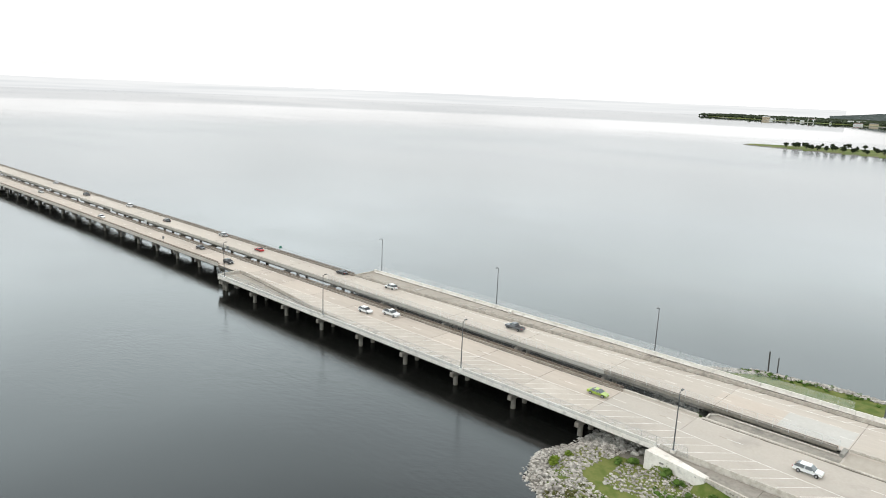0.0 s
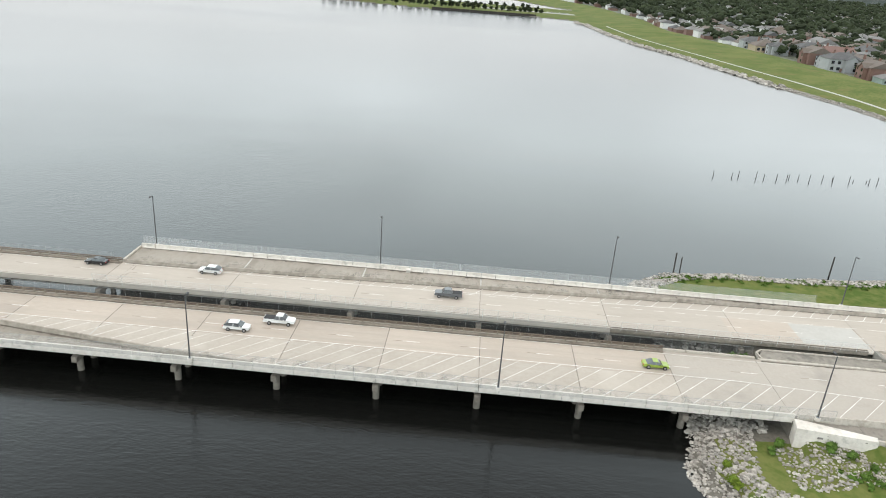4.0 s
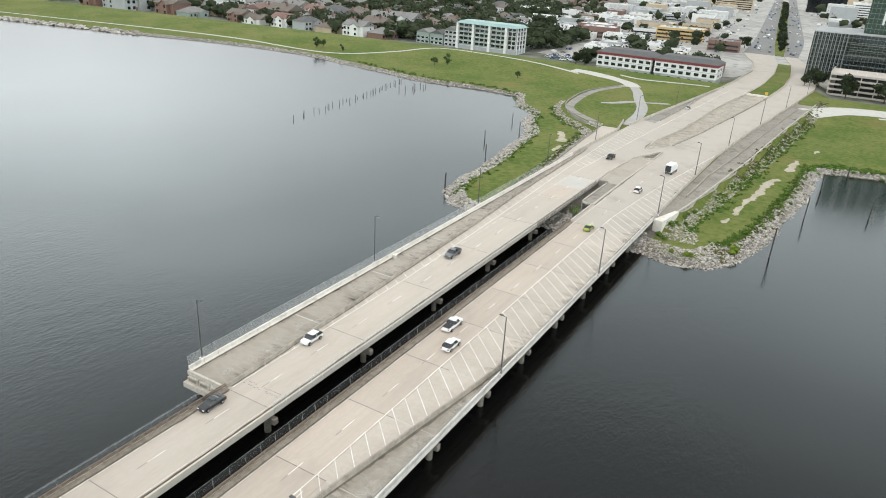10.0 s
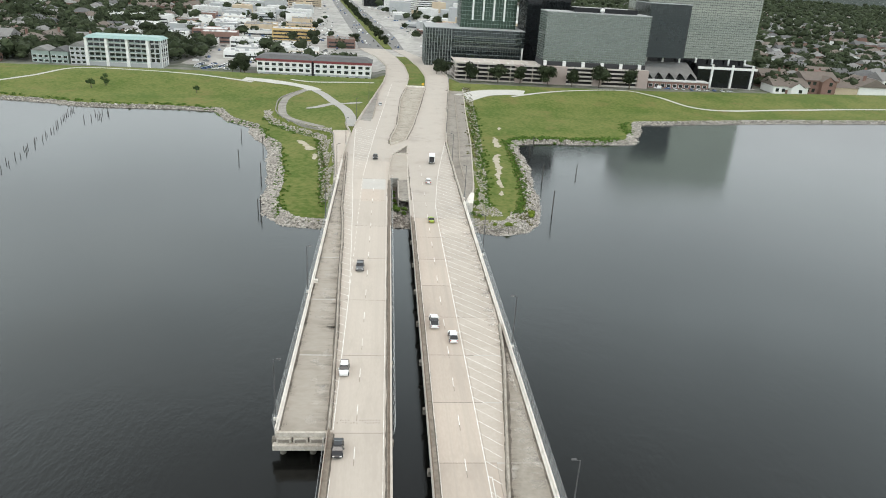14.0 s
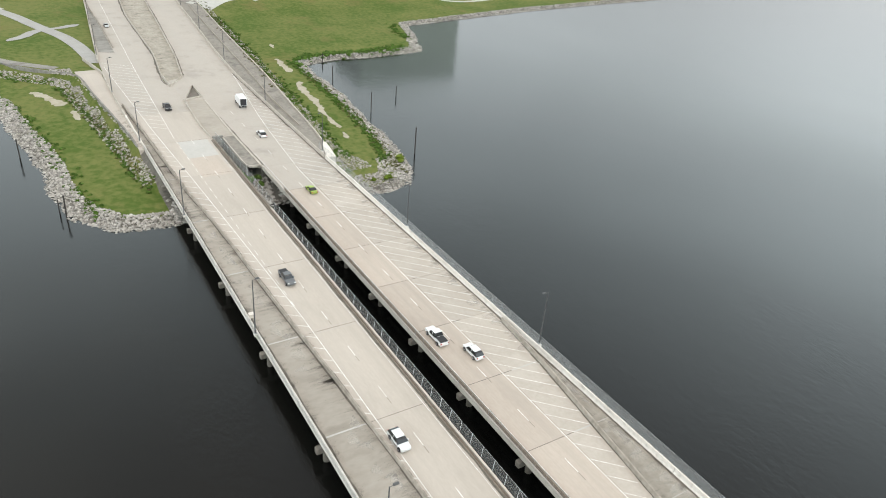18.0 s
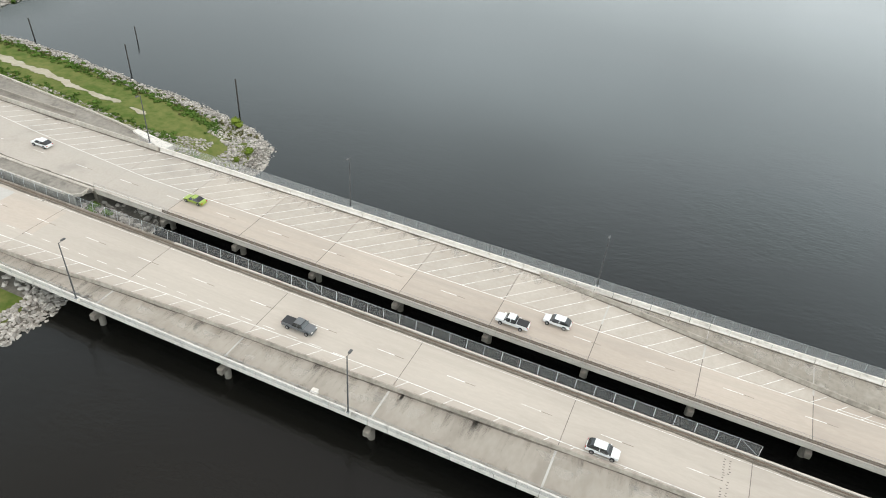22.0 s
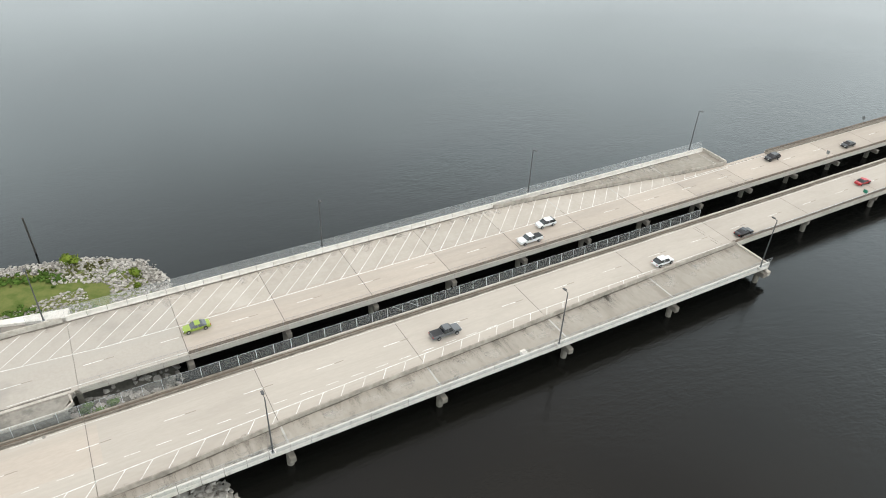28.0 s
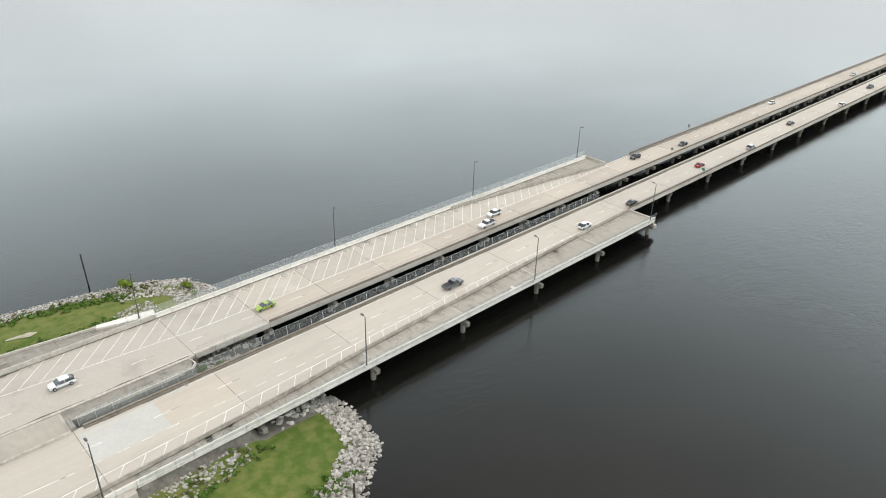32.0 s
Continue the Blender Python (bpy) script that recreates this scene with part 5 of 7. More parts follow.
def toe_e(x):
    return np.interp(x, [-66, -49, -22, 54, 66, 151, 205], [112, 113.1, 109.6, 102.8, 101.8, 95.6, 92])


riprap("rock_bank", (-72, 70, 158, 216), lambda x, y, d: (d > -0.9) & (d < 5.6) & (y > 158.5), 4.6, 0.26, 0.6, (-72, -46, 158, 186), 1, "pale broken stone riprap round the grassy spit")
riprap("rock_bank", (-72, 70, 76, 122), lambda x, y, d: (d > -0.9) & (d < np.where(x < -48, 10.0, 5.0)) & (y < np.where(x < -52, 121, 112)), 5.6, 0.2, 0.5, (-72, -52, 90, 121), 2, "pale broken stone riprap round the grassy spit")
riprap("rock_bank", (-54, -30, 103, 114), lambda x, y, d: (y < toe_e(x) - 0.2) & (y > np.interp(x, [-54, -42, -30], [101, 105.5, 106.5])), 4.0, 0.2, 0.45, None, 12, "small pale stones on the bank beside the wing wall")
riprap("rock_bank", (-50, 200, 88, 116), lambda x, y, d: (y < toe_e(x)) & (y > toe_e(x) - 5.6) & (d > 5), 3.2, 0.18, 0.42, (-50, -2, 100, 116), 3, "pale rock slope below the concrete shelf")
riprap("rock_bank", (-46, 62, 160, 176), lambda x, y, d: (y > np.interp(x, [-46, -9, 27, 55], [161.6, 163.6, 166.8, 169.5])) & (y < np.interp(x, [-46, 55], [165.4, 176.0])), 3.4, 0.22, 0.5, (-46, 0, 160, 172), 4, "pale rock slope below the bank apron")
riprap("rock_bank", (46, 112, 164, 236), lambda x, y, d: (seg_dist(x, y, [(52, 169.5), (59, 178), (70, 189), (84, 198), (96, 202.5), (112, 205)]) < 5.0) & ~inside(x, y, PLATFORM), 3.0, 0.24, 0.55, None, 5, "pale rock slope below the curved retaining wall")
riprap("rock_bank", (-66, -40, 134, 143), lambda x, y, d: (d > -1) & (d < 22), 1.8, 0.3, 0.7, (-66, -40, 134, 143), 6, "pale rock slope in the hollow between bridges")
riprap("rock_bank", (-72, -53, 116, 162), lambda x, y, d: (d > -0.9) & (d < 16) & ((y < 134) | (y > 143)), 1.0, 0.4, 0.85, None, 7, "pale rock slope under the bridge decks")
riprap("rock_bank", (60, 185, -330, 84), lambda x, y, d: (d > -1.0) & (d < 5.0) & ((x > 60) | (y > 0)), 2.4, 0.28, 0.6, None, 8, "pale stone riprap along the lake shore")
riprap("rock_bank", (60, 150, 205, 560), lambda x, y, d: (d > -1.0) & (d < 4.2), 2.2, 0.3, 0.62, None, 9, "pale stone riprap along the lake shore")
riprap("rock_bank", (10, 150, 560, 1120), lambda x, y, d: (d > -1.0) & (d < 5.0), 0.35, 0.9, 1.6, None, 10, "pale stone riprap along the lake shore")


def leaf_cloud(m, c, rx, ry, rz, n, leaf, rnd, core=3):
    """Small tilted leaves spread through an uneven ellipsoid, thicker toward its skin."""
    for _ in range(core):
        m.blob((c[0] + rnd.uniform(-0.3, 0.3) * rx, c[1] + rnd.uniform(-0.3, 0.3) * ry, c[2] + rnd.uniform(-0.25, 0.25) * rz), 0.62 * min(rx, ry), rnd.randrange(10 ** 6), rz / max(rx, ry), 0.35)
    for _ in range(n):
        v = Vector((rnd.gauss(0, 1), rnd.gauss(0, 1), rnd.gauss(0, 1))).normalized()
        k = rnd.uniform(0.62, 1.08)
        p = (c[0] + v.x * rx * k, c[1] + v.y * ry * k, c[2] + v.z * rz * k)
        a, b = Vector((rnd.gauss(0, 1), rnd.gauss(0, 1), rnd.gauss(0, 1))).normalized() * leaf, Vector((rnd.gauss(0, 1), rnd.gauss(0, 1), rnd.gauss(0, 1))).normalized() * leaf
        q = Vector(p)
        m.add([tuple(q - a), tuple(q + b * 0.6), tuple(q + a), tuple(q - b * 0.6)], [(0, 1, 2, 3)])


def shrub_mesh(seed, mat, r=1.0):
    rnd = random.Random(seed)
    m = Mesh()
    for _ in range(4):
        leaf_cloud(m, (rnd.uniform(-0.45, 0.45) * r, rnd.uniform(-0.45, 0.45) * r, rnd.uniform(0.35, 0.8) * r), 0.62 * r, 0.62 * r, 0.5 * r, 70, 0.14 * r, rnd, 2)
    return m.data("foliage", mat)


SHRUBS = {k: [shrub_mesh(s, m) for s in (1, 2, 3)] for k, m in (("lime", M_LIME), ("green", M_BUSH), ("weed", M_WEED))}
STEM = Mesh().rod((0, 0, -0.3), (0, 0, 0.6), 0.05, 0.03, 5).data("stem", M_TRUNK)


def shrub(x, y, r, kind, label, k=0):
    t = thing("shrub", label, "shrub", "shore shrubs", x=x, y=y, z=ground_z(x, y) - 0.05, rz=(x * 37 + y * 11) % 360)
    shared("stem", STEM, t, 0, 0, 0, 0, (r, r, r))
    shared("foliage", SHRUBS[kind][k % 3], t, 0, 0, 0.05, 0, (r, r, r * 0.95))
    return t


shrub(-52.3, 93.2, 2.0, "lime", "tall yellow-green shrub among the riprap stones", 0)
shrub(-63.0, 102.7, 1.5, "lime", "round yellow-green shrub among the riprap stones", 1)
shrub(-63.0, 106.6, 1.1, "lime", "small yellow-green shrub among the riprap stones", 2)
for i, (x, y, r) in enumerate([(-46, 111.5, 1.3), (-43, 110.6, 1.1), (-37, 110, 1.2), (-33, 109.5, 1.0), (-29, 108.4, 1.2), (-40, 108.9, 1.0), (-55, 111, 1.0), (-53, 113.2, 1.2)]):
    shrub(x, y, r, "green", "low green shrub on the rock slope", i)
for i, (x, y, r) in enumerate([(-52, 138.6, 1.7), (-49.5, 140, 1.4), (-47, 139.9, 1.3), (-54.5, 137, 1.2), (-42, 140.1, 1.2), (-36, 140.2, 1.1), (-31, 140.2, 1.0), (-50.5, 136.6, 1.3)]):
    shrub(x, y, r, "green", "dense green shrub in the hollow between bridges", i)


M_DRYWEED = material("dry_weeds", (0.13, 0.12, 0.05), 0.95, (0.085, 0.095, 0.03), 0.8, 0.2, 0.9, island=0.35, spec=0.1)


def weeds(name, pts, width, n, seed, lo, hi, label, mat=M_WEED):
    """Loose weedy growth along a line, as one mass."""
    rnd = random.Random(seed)
    line = spread(pts, 2.0)
    m = Mesh()
    for _ in range(n):
        p = line[rnd.randrange(len(line))]
        x, y = p[0] + rnd.gauss(0, width / 2), p[1] + rnd.gauss(0, width / 2)
        r = rnd.uniform(lo, hi)
        leaf_cloud(m, (x, y, ground_z(x, y) + r * 0.25), r, r, r * 0.55, 16, 0.3, rnd, 1)
    return tagged(new(name, m.data(name, mat)), label, "weeds", kind="stuff")


weeds("shore_weeds", [(-50, 97), (-30, 91.5), (0, 88), (30, 86), (56, 84)], 2.4, 260, 21, 0.4, 1.0, "tall green weeds along the spit's rock edge")
weeds("shore_weeds", [(58, 84), (66, 80), (70, 66), (71, 44), (75, 24)], 3.4, 260, 22, 0.7, 1.6, "dense green bushes round the cove")
weeds("shore_weeds", [(92, 12), (108, 9), (122, 4)], 3.2, 70, 23, 0.5, 1.2, "green bushes on the small point")
weeds("shore_weeds", [(-56, 178), (-40, 180.5), (0, 184.6), (30, 190), (52, 199), (72, 206), (86, 218)], 2.4, 220, 24, 0.35, 0.9, "green weeds along the spit's rock edge")
weeds("shore_weeds", [(84, 220), (96, 232), (114, 240), (121, 262), (119, 300), (132, 360)], 3.4, 150, 25, 0.5, 1.4, "green weeds and bushes along the shore")
weeds("shore_weeds", [(-48, 164.6), (-30, 166.5), (-10, 168), (20, 171), (48, 176)], 1.8, 160, 26, 0.35, 0.8, "green weeds at the foot of the rock slope")
weeds("shore_weeds", [(-44, 106.6), (-10, 103.0), (40, 98.6), (90, 95.0), (150, 90.5)], 2.2, 260, 27, 0.4, 0.9, "rough green growth along the foot of the rock slope")
weeds("shore_weeds", [(-10, 106.5), (40, 101.6), (100, 97.4), (150, 93.6)], 1.6, 120, 28, 0.4, 0.9, "weeds growing between the slope stones")
weeds("dry_weeds", [(20, 104.5), (60, 101), (100, 97.8), (150, 93.6), (200, 90.2)], 3.2, 300, 30, 0.3, 0.8, "brownish dry weeds over the slope stones", M_DRYWEED)
weeds("dry_weeds", [(-46, 164.2), (-20, 166.2), (10, 169), (46, 174)], 2.6, 120, 31, 0.3, 0.7, "brownish dry weeds over the slope stones", M_DRYWEED)
weeds("dry_weeds", [(-56, 96), (-30, 91), (0, 87), (40, 84)], 3.4, 200, 32, 0.25, 0.6, "brownish dry grass along the spit's rock edge", M_DRYWEED)
weeds("shore_weeds", [(54, 178), (64, 189), (78, 200), (92, 206)], 2.0, 80, 29, 0.4, 1.0, "weeds at the foot of the curved wall")

PILE = Mesh().rod((0, 0, -2), (0, 0, 1), 0.17, 0.14, 7).data("piling", M_WOOD)


def piling(x, y, top, r=1.0, lean=(0, 0), label="weathered dark timber piling standing in the lake"):
    ob = new("piling", PILE)
    ob.matrix_basis = pose(x, y, 0, lean[0], lean[1], 0) @ Matrix.Diagonal((r, r, top, 1))
    return tagged(ob, label, "piling", "old timber pilings")


rnd = random.Random(5)
for x, y, top, r in ((-46.1, 84.1, 8.8, 1.35), (-5.0, 79.3, 7.4, 1.2), (9.3, 61.4, 4.2, 1.2), (34, 77.3, 6.4, 1.4), (62, 70, 4.0, 1.3), (-52.5, 184.6, 5.6, 1.3), (-50.6, 185.8, 4.0, 1.0), (-10.5, 191.5, 5.6, 1.3), (14.1, 204.7, 4.2, 1.2), (34, 198, 5.4, 1.2), (55, 211.5, 3.8, 1.1)):
    piling(x, y, top, r, (rnd.uniform(-2, 2), rnd.uniform(-2, 2)), "tall dark timber mooring pile near the shore rocks")
for i in range(34):
    t = i / 33
    x = -14 + 116 * t ** 0.8 + rnd.uniform(-1.5, 1.5)
    y = 287.5 + 19 * t + rnd.uniform(-1.4, 1.4)
    piling(x, y, rnd.uniform(0.7, 2.3) if t > 0.35 else rnd.uniform(1.4, 2.3), 0.85, (rnd.uniform(-4, 4), rnd.uniform(-4, 4)))
for i in range(9):
    piling(78 + i * 2.8 + rnd.uniform(-1, 1), 287 + rnd.uniform(-1.5, 7), rnd.uniform(1.4, 3.2), 1.0, (rnd.uniform(-4, 4), rnd.uniform(-4, 4)))


# ---- trees ----
def tree_meshes(seed, tall, wide, mat, n_clouds, leaves, leaf):
    rnd = random.Random(seed)
    trunk = Mesh()
    trunk.rod((0, 0, -0.4), (0.05 * tall * rnd.uniform(-0.4, 0.4), 0, tall * 0.45), tall * 0.03, tall * 0.02, 7)
    crown = Mesh()
    for k in range(n_clouds):
        a = 2 * math.pi * k / n_clouds + rnd.uniform(-0.4, 0.4)
        rr = wide * rnd.uniform(0.12, 0.62)
        c = (rr * math.cos(a), rr * math.sin(a), tall * rnd.uniform(0.30, 0.80))
        trunk.rod((0, 0, tall * rnd.uniform(0.25, 0.42)), c, tall * 0.014, tall * 0.005, 5)
        s = rnd.uniform(0.75, 1.15)
        leaf_cloud(crown, c, wide * 0.42 * s, wide * 0.42 * s, tall * 0.17 * s, leaves, leaf, rnd, 2)
    return trunk.data("trunk", M_TRUNK), crown.data("crown", mat)


TREES = [tree_meshes(40 + k, 9.0, w, M_LEAF, 12, 80, 0.5) for k, w in enumerate((4.2, 4.8, 3.8, 5.4))]
M_YOUNG = material("young_tree_leaves", (0.03, 0.052, 0.018), 0.9, (0.055, 0.085, 0.03), 0.8, 0.15, 0.9, island=0.3, spec=0.12)
SMALL = [tree_meshes(60 + k, 5.0, 2.1, M_YOUNG, 6, 50, 0.24) for k in range(2)]


def tree(x, y, s, kinds=TREES, k=0, label="dark green broad-leaved tree with an uneven crown", group="town trees"):
    t = thing("tree", label, "tree", group, x=x, y=y, z=ground_z(x, y), rz=(x * 31 + y * 17) % 360)
    trunk, crown = kinds[k % len(kinds)]
    shared("trunk", trunk, t, 0, 0, 0, 0, (s, s, s))
    shared("crown", crown, t, 0, 0, 0, 0, (s, s, s))
    return t


for i, (x, y, s) in enumerate(((158, 419, 1.1), (161, 415, 1.2), (158, 395, 0.8), (158, 318.5, 1.1), (165, 312.5, 1.1), (156, 257, 0.9), (166, 424, 0.9))):
    tree(x, y, s * 1.45, SMALL, i, "young tree standing alone on the levee grass", "levee trees")
for i, (y, s) in enumerate(((81, 1.05), (60, 1.0), (43, 1.0), (22, 1.05), (3, 0.95), (-18, 1.15), (-42, 1.1))):
    tree(256.5, y, s * 1.7, TREES, i, "rounded dark green tree before the parking garage", "garage trees")
for i, (x, y, s) in enumerate(((247, 246, 1.3), (254, 250, 1.4), (250, 255, 1.1), (272, 98, 1.2), (280, 101, 1.3), (268, 106, 0.9), (290, 104, 1.2), (489, 178, 1.3))):
    tree(x, y, s, TREES, i, "large dark green tree beside the office building" if y > 200 else "large dark green tree beside the approach road")
rnd = random.Random(77)
for i in range(40):
    x = 480 + i * 23 + rnd.uniform(-5, 5)
    tree(x, float(np.interp(x, ROAD_X, np.array(WEST_R) + EAST_L)) / 2 * 1.0 + rnd.uniform(-2.5, 2.5), rnd.uniform(0.8, 1.35), TREES, i, "dark green tree on the boulevard median", "median trees")
# the row on the far peninsula
for i in range(80):
    t = i / 79
    x = -20 - 370 * t + rnd.uniform(-4, 4)
    y = float(np.interp(x, [-438, -320, -190, -30], [1290, 1250, 1235, 1230])) + (rnd.uniform(-16, 16) if i % 3 else rnd.uniform(80, 140))
    tree(x, y, rnd.uniform(0.75, 1.35), TREES, i, "round dark tree on the far grassy peninsula", "peninsula trees")

# ---- vehicles ----
M_TYRE = plain("tyre_rubber", (0.02, 0.02, 0.02), 0.9)
M_RIM = plain("alloy_rim", (0.45, 0.45, 0.46), 0.35, 0.8)
M_CARGLASS = glass_material("dark_car_glass", (0.015, 0.018, 0.02), 0.08)
M_HEAD = plain("headlight_glass", (0.75, 0.75, 0.72), 0.2)
M_TAIL = plain("tail_light_red", (0.35, 0.02, 0.02), 0.3)
M_BED = plain("black_bed_liner", (0.03, 0.03, 0.032), 0.8)
PAINT = {n: plain("car_paint_" + n, c, 0.3) for n, c in (("white", (0.78, 0.78, 0.77)), ("red", (0.45, 0.02, 0.025)), ("silver", (0.50, 0.51, 0.51)), ("black", (0.025, 0.025, 0.027)), ("grey", (0.13, 0.135, 0.14)), ("lime", (0.30, 0.40, 0.06)), ("teal", (0.05, 0.30, 0.42)), ("blue", (0.05, 0.10, 0.22)))}
# side outlines: (distance from the nose as a part of the length, height)
SIDES = {
    "sedan": (4.7, 1.82, [(0, 0.35), (0, 0.62), (0.04, 0.74), (0.26, 0.88), (0.84, 0.94), (0.98, 0.88), (1, 0.66), (1, 0.35)], [(0.27, 0.88), (0.38, 1.26), (0.45, 1.38), (0.62, 1.41), (0.72, 1.33), (0.86, 0.95)]),
    "suv": (4.75, 1.9, [(0, 0.42), (0, 0.78), (0.04, 0.92), (0.24, 1.02), (0.97, 1.06), (1, 0.8), (1, 0.42)], [(0.24, 1.02), (0.34, 1.46), (0.41, 1.62), (0.76, 1.66), (0.88, 1.52), (0.97, 1.07)]),
    "pickup": (5.8, 2.0, [(0, 0.48), (0, 0.92), (0.03, 1.06), (0.26, 1.14), (0.99, 1.16), (1, 0.9), (1, 0.48)], [(0.26, 1.14), (0.33, 1.66), (0.37, 1.80), (0.56, 1.84), (0.60, 1.70), (0.63, 1.15)]),
    "van": (5.6, 2.0, [(0, 0.45), (0, 0.88), (0.05, 1.05), (0.22, 1.15), (0.99, 1.2), (1, 0.9), (1, 0.45)], [(0.22, 1.15), (0.29, 1.70), (0.34, 1.95), (0.97, 2.15), (0.99, 2.0), (0.995, 1.2)]),
}
WHEEL = Mesh().rod((0, -0.12, 0), (0, 0.12, 0), 0.36, 0.36, 14).data("tyre", M_TYRE)
RIM = Mesh().rod((0, -0.135, 0), (0, 0.135, 0), 0.21, 0.21, 10).data("rim", M_RIM)


def vehicle(kind, colour, x, y, z, rz, label, group="vehicles on the bridges"):
    """A road vehicle with its nose toward local +x."""
    long, wide, side, cabin = SIDES[kind]
    t = thing(kind if kind != "sedan" else "car", label, "car" if kind != "pickup" else "pickup truck", group, x=x, y=y, z=z, rz=rz)
    h = wide / 2

    def hull(pts, inset_top, mat, name):
        zs = [p[1] for p in pts]
        lo, hi = min(zs), max(zs)
        m, n = Mesh(), len(pts)
        rows = []
        for s in (-1, -0.94, 0.94, 1):
            for u, v in pts:
                k = (v - lo) / (hi - lo)
                shrink = 0.03 if abs(s) == 1 else 0.0
                uu = 0.5 + (u - 0.5) * (1 - shrink)
                nose = 1 - 0.15 * max(0.0, (0.12 - u) / 0.12) ** 2 - 0.10 * max(0.0, (u - 0.9) / 0.1) ** 2
                rows.append(((0.5 - uu) * long, s * (h - inset_top * k) * nose, v - (0.02 * k if abs(s) == 1 else 0)))
        fs = []
        for r in range(3):
            for i in range(n):
                j = (i + 1) % n
                fs.append((r * n + i, (r + 1) * n + i, (r + 1) * n + j, r * n + j))
        fs += [tuple(range(n)), tuple(range(4 * n - 1, 3 * n - 1, -1))]
        m.add(rows, fs)
        return part(name, m, mat, t)
    paint = PAINT[colour]
    hull(side, 0.05, paint, "body")
    hull(cabin, 0.26, M_CARGLASS, "glasshouse")
    (u1, v1), (u2, v2) = cabin[2], cabin[3]
    top = h - 0.27
    part("roof", Mesh().box((0.5 - u2) * long - 0.1, (0.5 - u1) * long + 0.05, -top - 0.02, top + 0.02, max(v1, v2) - 0.04, max(v1, v2) + 0.035, 0.03), paint, t)
    pillar = (0.5 - (u1 + u2) / 2) * long
    for s in (-1, 1):
        part("door_pillar", Mesh().rod((pillar, s * (h - 0.02), cabin[0][1]), (pillar, s * (h - 0.25), v1 - 0.02), 0.05, 0.05, 5), paint, t)
        part("headlight", Mesh().box(long / 2 - 0.1, long / 2 + 0.02, s * (h - 0.32) - 0.18, s * (h - 0.32) + 0.18, side[1][1] - 0.06, side[1][1] + 0.1, 0.03), M_HEAD, t)
        part("tail_light", Mesh().box(-long / 2 - 0.02, -long / 2 + 0.08, s * (h - 0.25) - 0.14, s * (h - 0.25) + 0.14, side[-2][1] - 0.06, side[-2][1] + 0.16, 0.02), M_TAIL, t)
        part("mirror", Mesh().box((0.5 - cabin[0][0]) * long - 0.45, (0.5 - cabin[0][0]) * long - 0.25, s * (h + 0.1) - 0.1, s * (h + 0.1) + 0.1, cabin[0][1] + 0.02, cabin[0][1] + 0.2, 0.03), paint, t)
        for u in (0.17, 0.79):
            w = shared("tyre", WHEEL, t, (0.5 - u) * long, s * (h - 0.1), 0.36)
            shared("rim", RIM, w, 0, 0, 0)
    if kind == "pickup":
        part("cargo_bed", Mesh().box(-long / 2 + 0.12, (0.5 - 0.64) * long, -h + 0.16, h - 0.16, 0.9, 1.172), M_BED, t)
    if kind == "van":
        part("cargo_box", Mesh().box(-long / 2 + 0.02, long * 0.14, -h + 0.02, h - 0.02, 1.1, 2.35, 0.06), paint, t)
    return t


def box_truck(x, y, z, rz, label):
    t = thing("box_truck", label, "truck", "vehicles on the bridges", x=x, y=y, z=z, rz=rz)
    part("cargo_box", Mesh().box(-4.2, 1.4, -1.2, 1.2, 1.0, 3.5, 0.06), PAINT["white"], t)
    part("rear_door", Mesh().box(-4.24, -4.201, -1.0, 1.0, 1.1, 3.3), M_BED, t)
    part("cab", Mesh().box(1.6, 3.6, -1.05, 1.05, 0.6, 2.4, 0.15), PAINT["white"], t)
    part("windscreen", Mesh().box(3.1, 3.62, -0.9, 0.9, 1.5, 2.2, 0.05), M_CARGLASS, t)
    part("chassis", Mesh().box(-4.1, 3.3, -0.5, 0.5, 0.55, 1.0), M_BED, t)
    for x0 in (-2.9, 2.6):
        for s in (-1, 1):
            w = shared("tyre", WHEEL, t, x0, s * 1.0, 0.42, 0, (1.17, 1.3, 1.17))
            shared("rim", RIM, w, 0, 0, 0)
    return t


for kind, colour, x, y, label in (
        ("sedan", "black", -183.5, 150.2, "black sedan driving on the bridge deck"),
        ("suv", "white", -159.0, 150.6, "white car driving on the bridge deck"),
        ("pickup", "grey", -108.2, 149.5, "grey pickup truck driving on the bridge deck"),
        ("pickup", "black", 6.0, 147.6, "black pickup truck on the approach road"),
        ("sedan", "red", -230.0, 147.2, "red car driving on the bridge deck"),
        ("suv", "silver", -262.0, 150.4, "silver SUV driving on the bridge deck"),
        ("sedan", "black", -305.0, 147.0, "black car far out on the bridge"),
        ("suv", "white", -352.0, 150.4, "white car far out on the bridge"),
        ("pickup", "grey", -398.0, 147.2, "grey pickup truck far out on the bridge"),
        ("sedan", "silver", -452.0, 150.2, "silver car far out on the bridge"),
        ("sedan", "silver", 126, 147.0, "small grey car on the approach road")):
    vehicle(kind, colour, x, y, DECK + 0.01, 180, label)
for kind, colour, x, y, label in (
        ("pickup", "white", -138.8, 131.8, "white pickup truck with a black bed cover"),
        ("suv", "white", -145.6, 128.1, "white SUV with a dark sunroof"),
        ("sedan", "lime", -69.8, 128.6, "lime green car on the bridge deck"),
        ("suv", "white", -27.2, 127.4, "white SUV on the approach road"),
        ("suv", "black", -219.5, 127.9, "dark SUV driving on the bridge deck"),
        ("sedan", "black", -246.0, 131.6, "black car driving on the bridge deck"),
        ("sedan", "white", -330.0, 128.0, "white car far out on the bridge"),
        ("sedan", "silver", -420.0, 131.6, "silver car far out on the bridge")):
    vehicle(kind, colour, x, y, DECK + 0.01, 0, label)
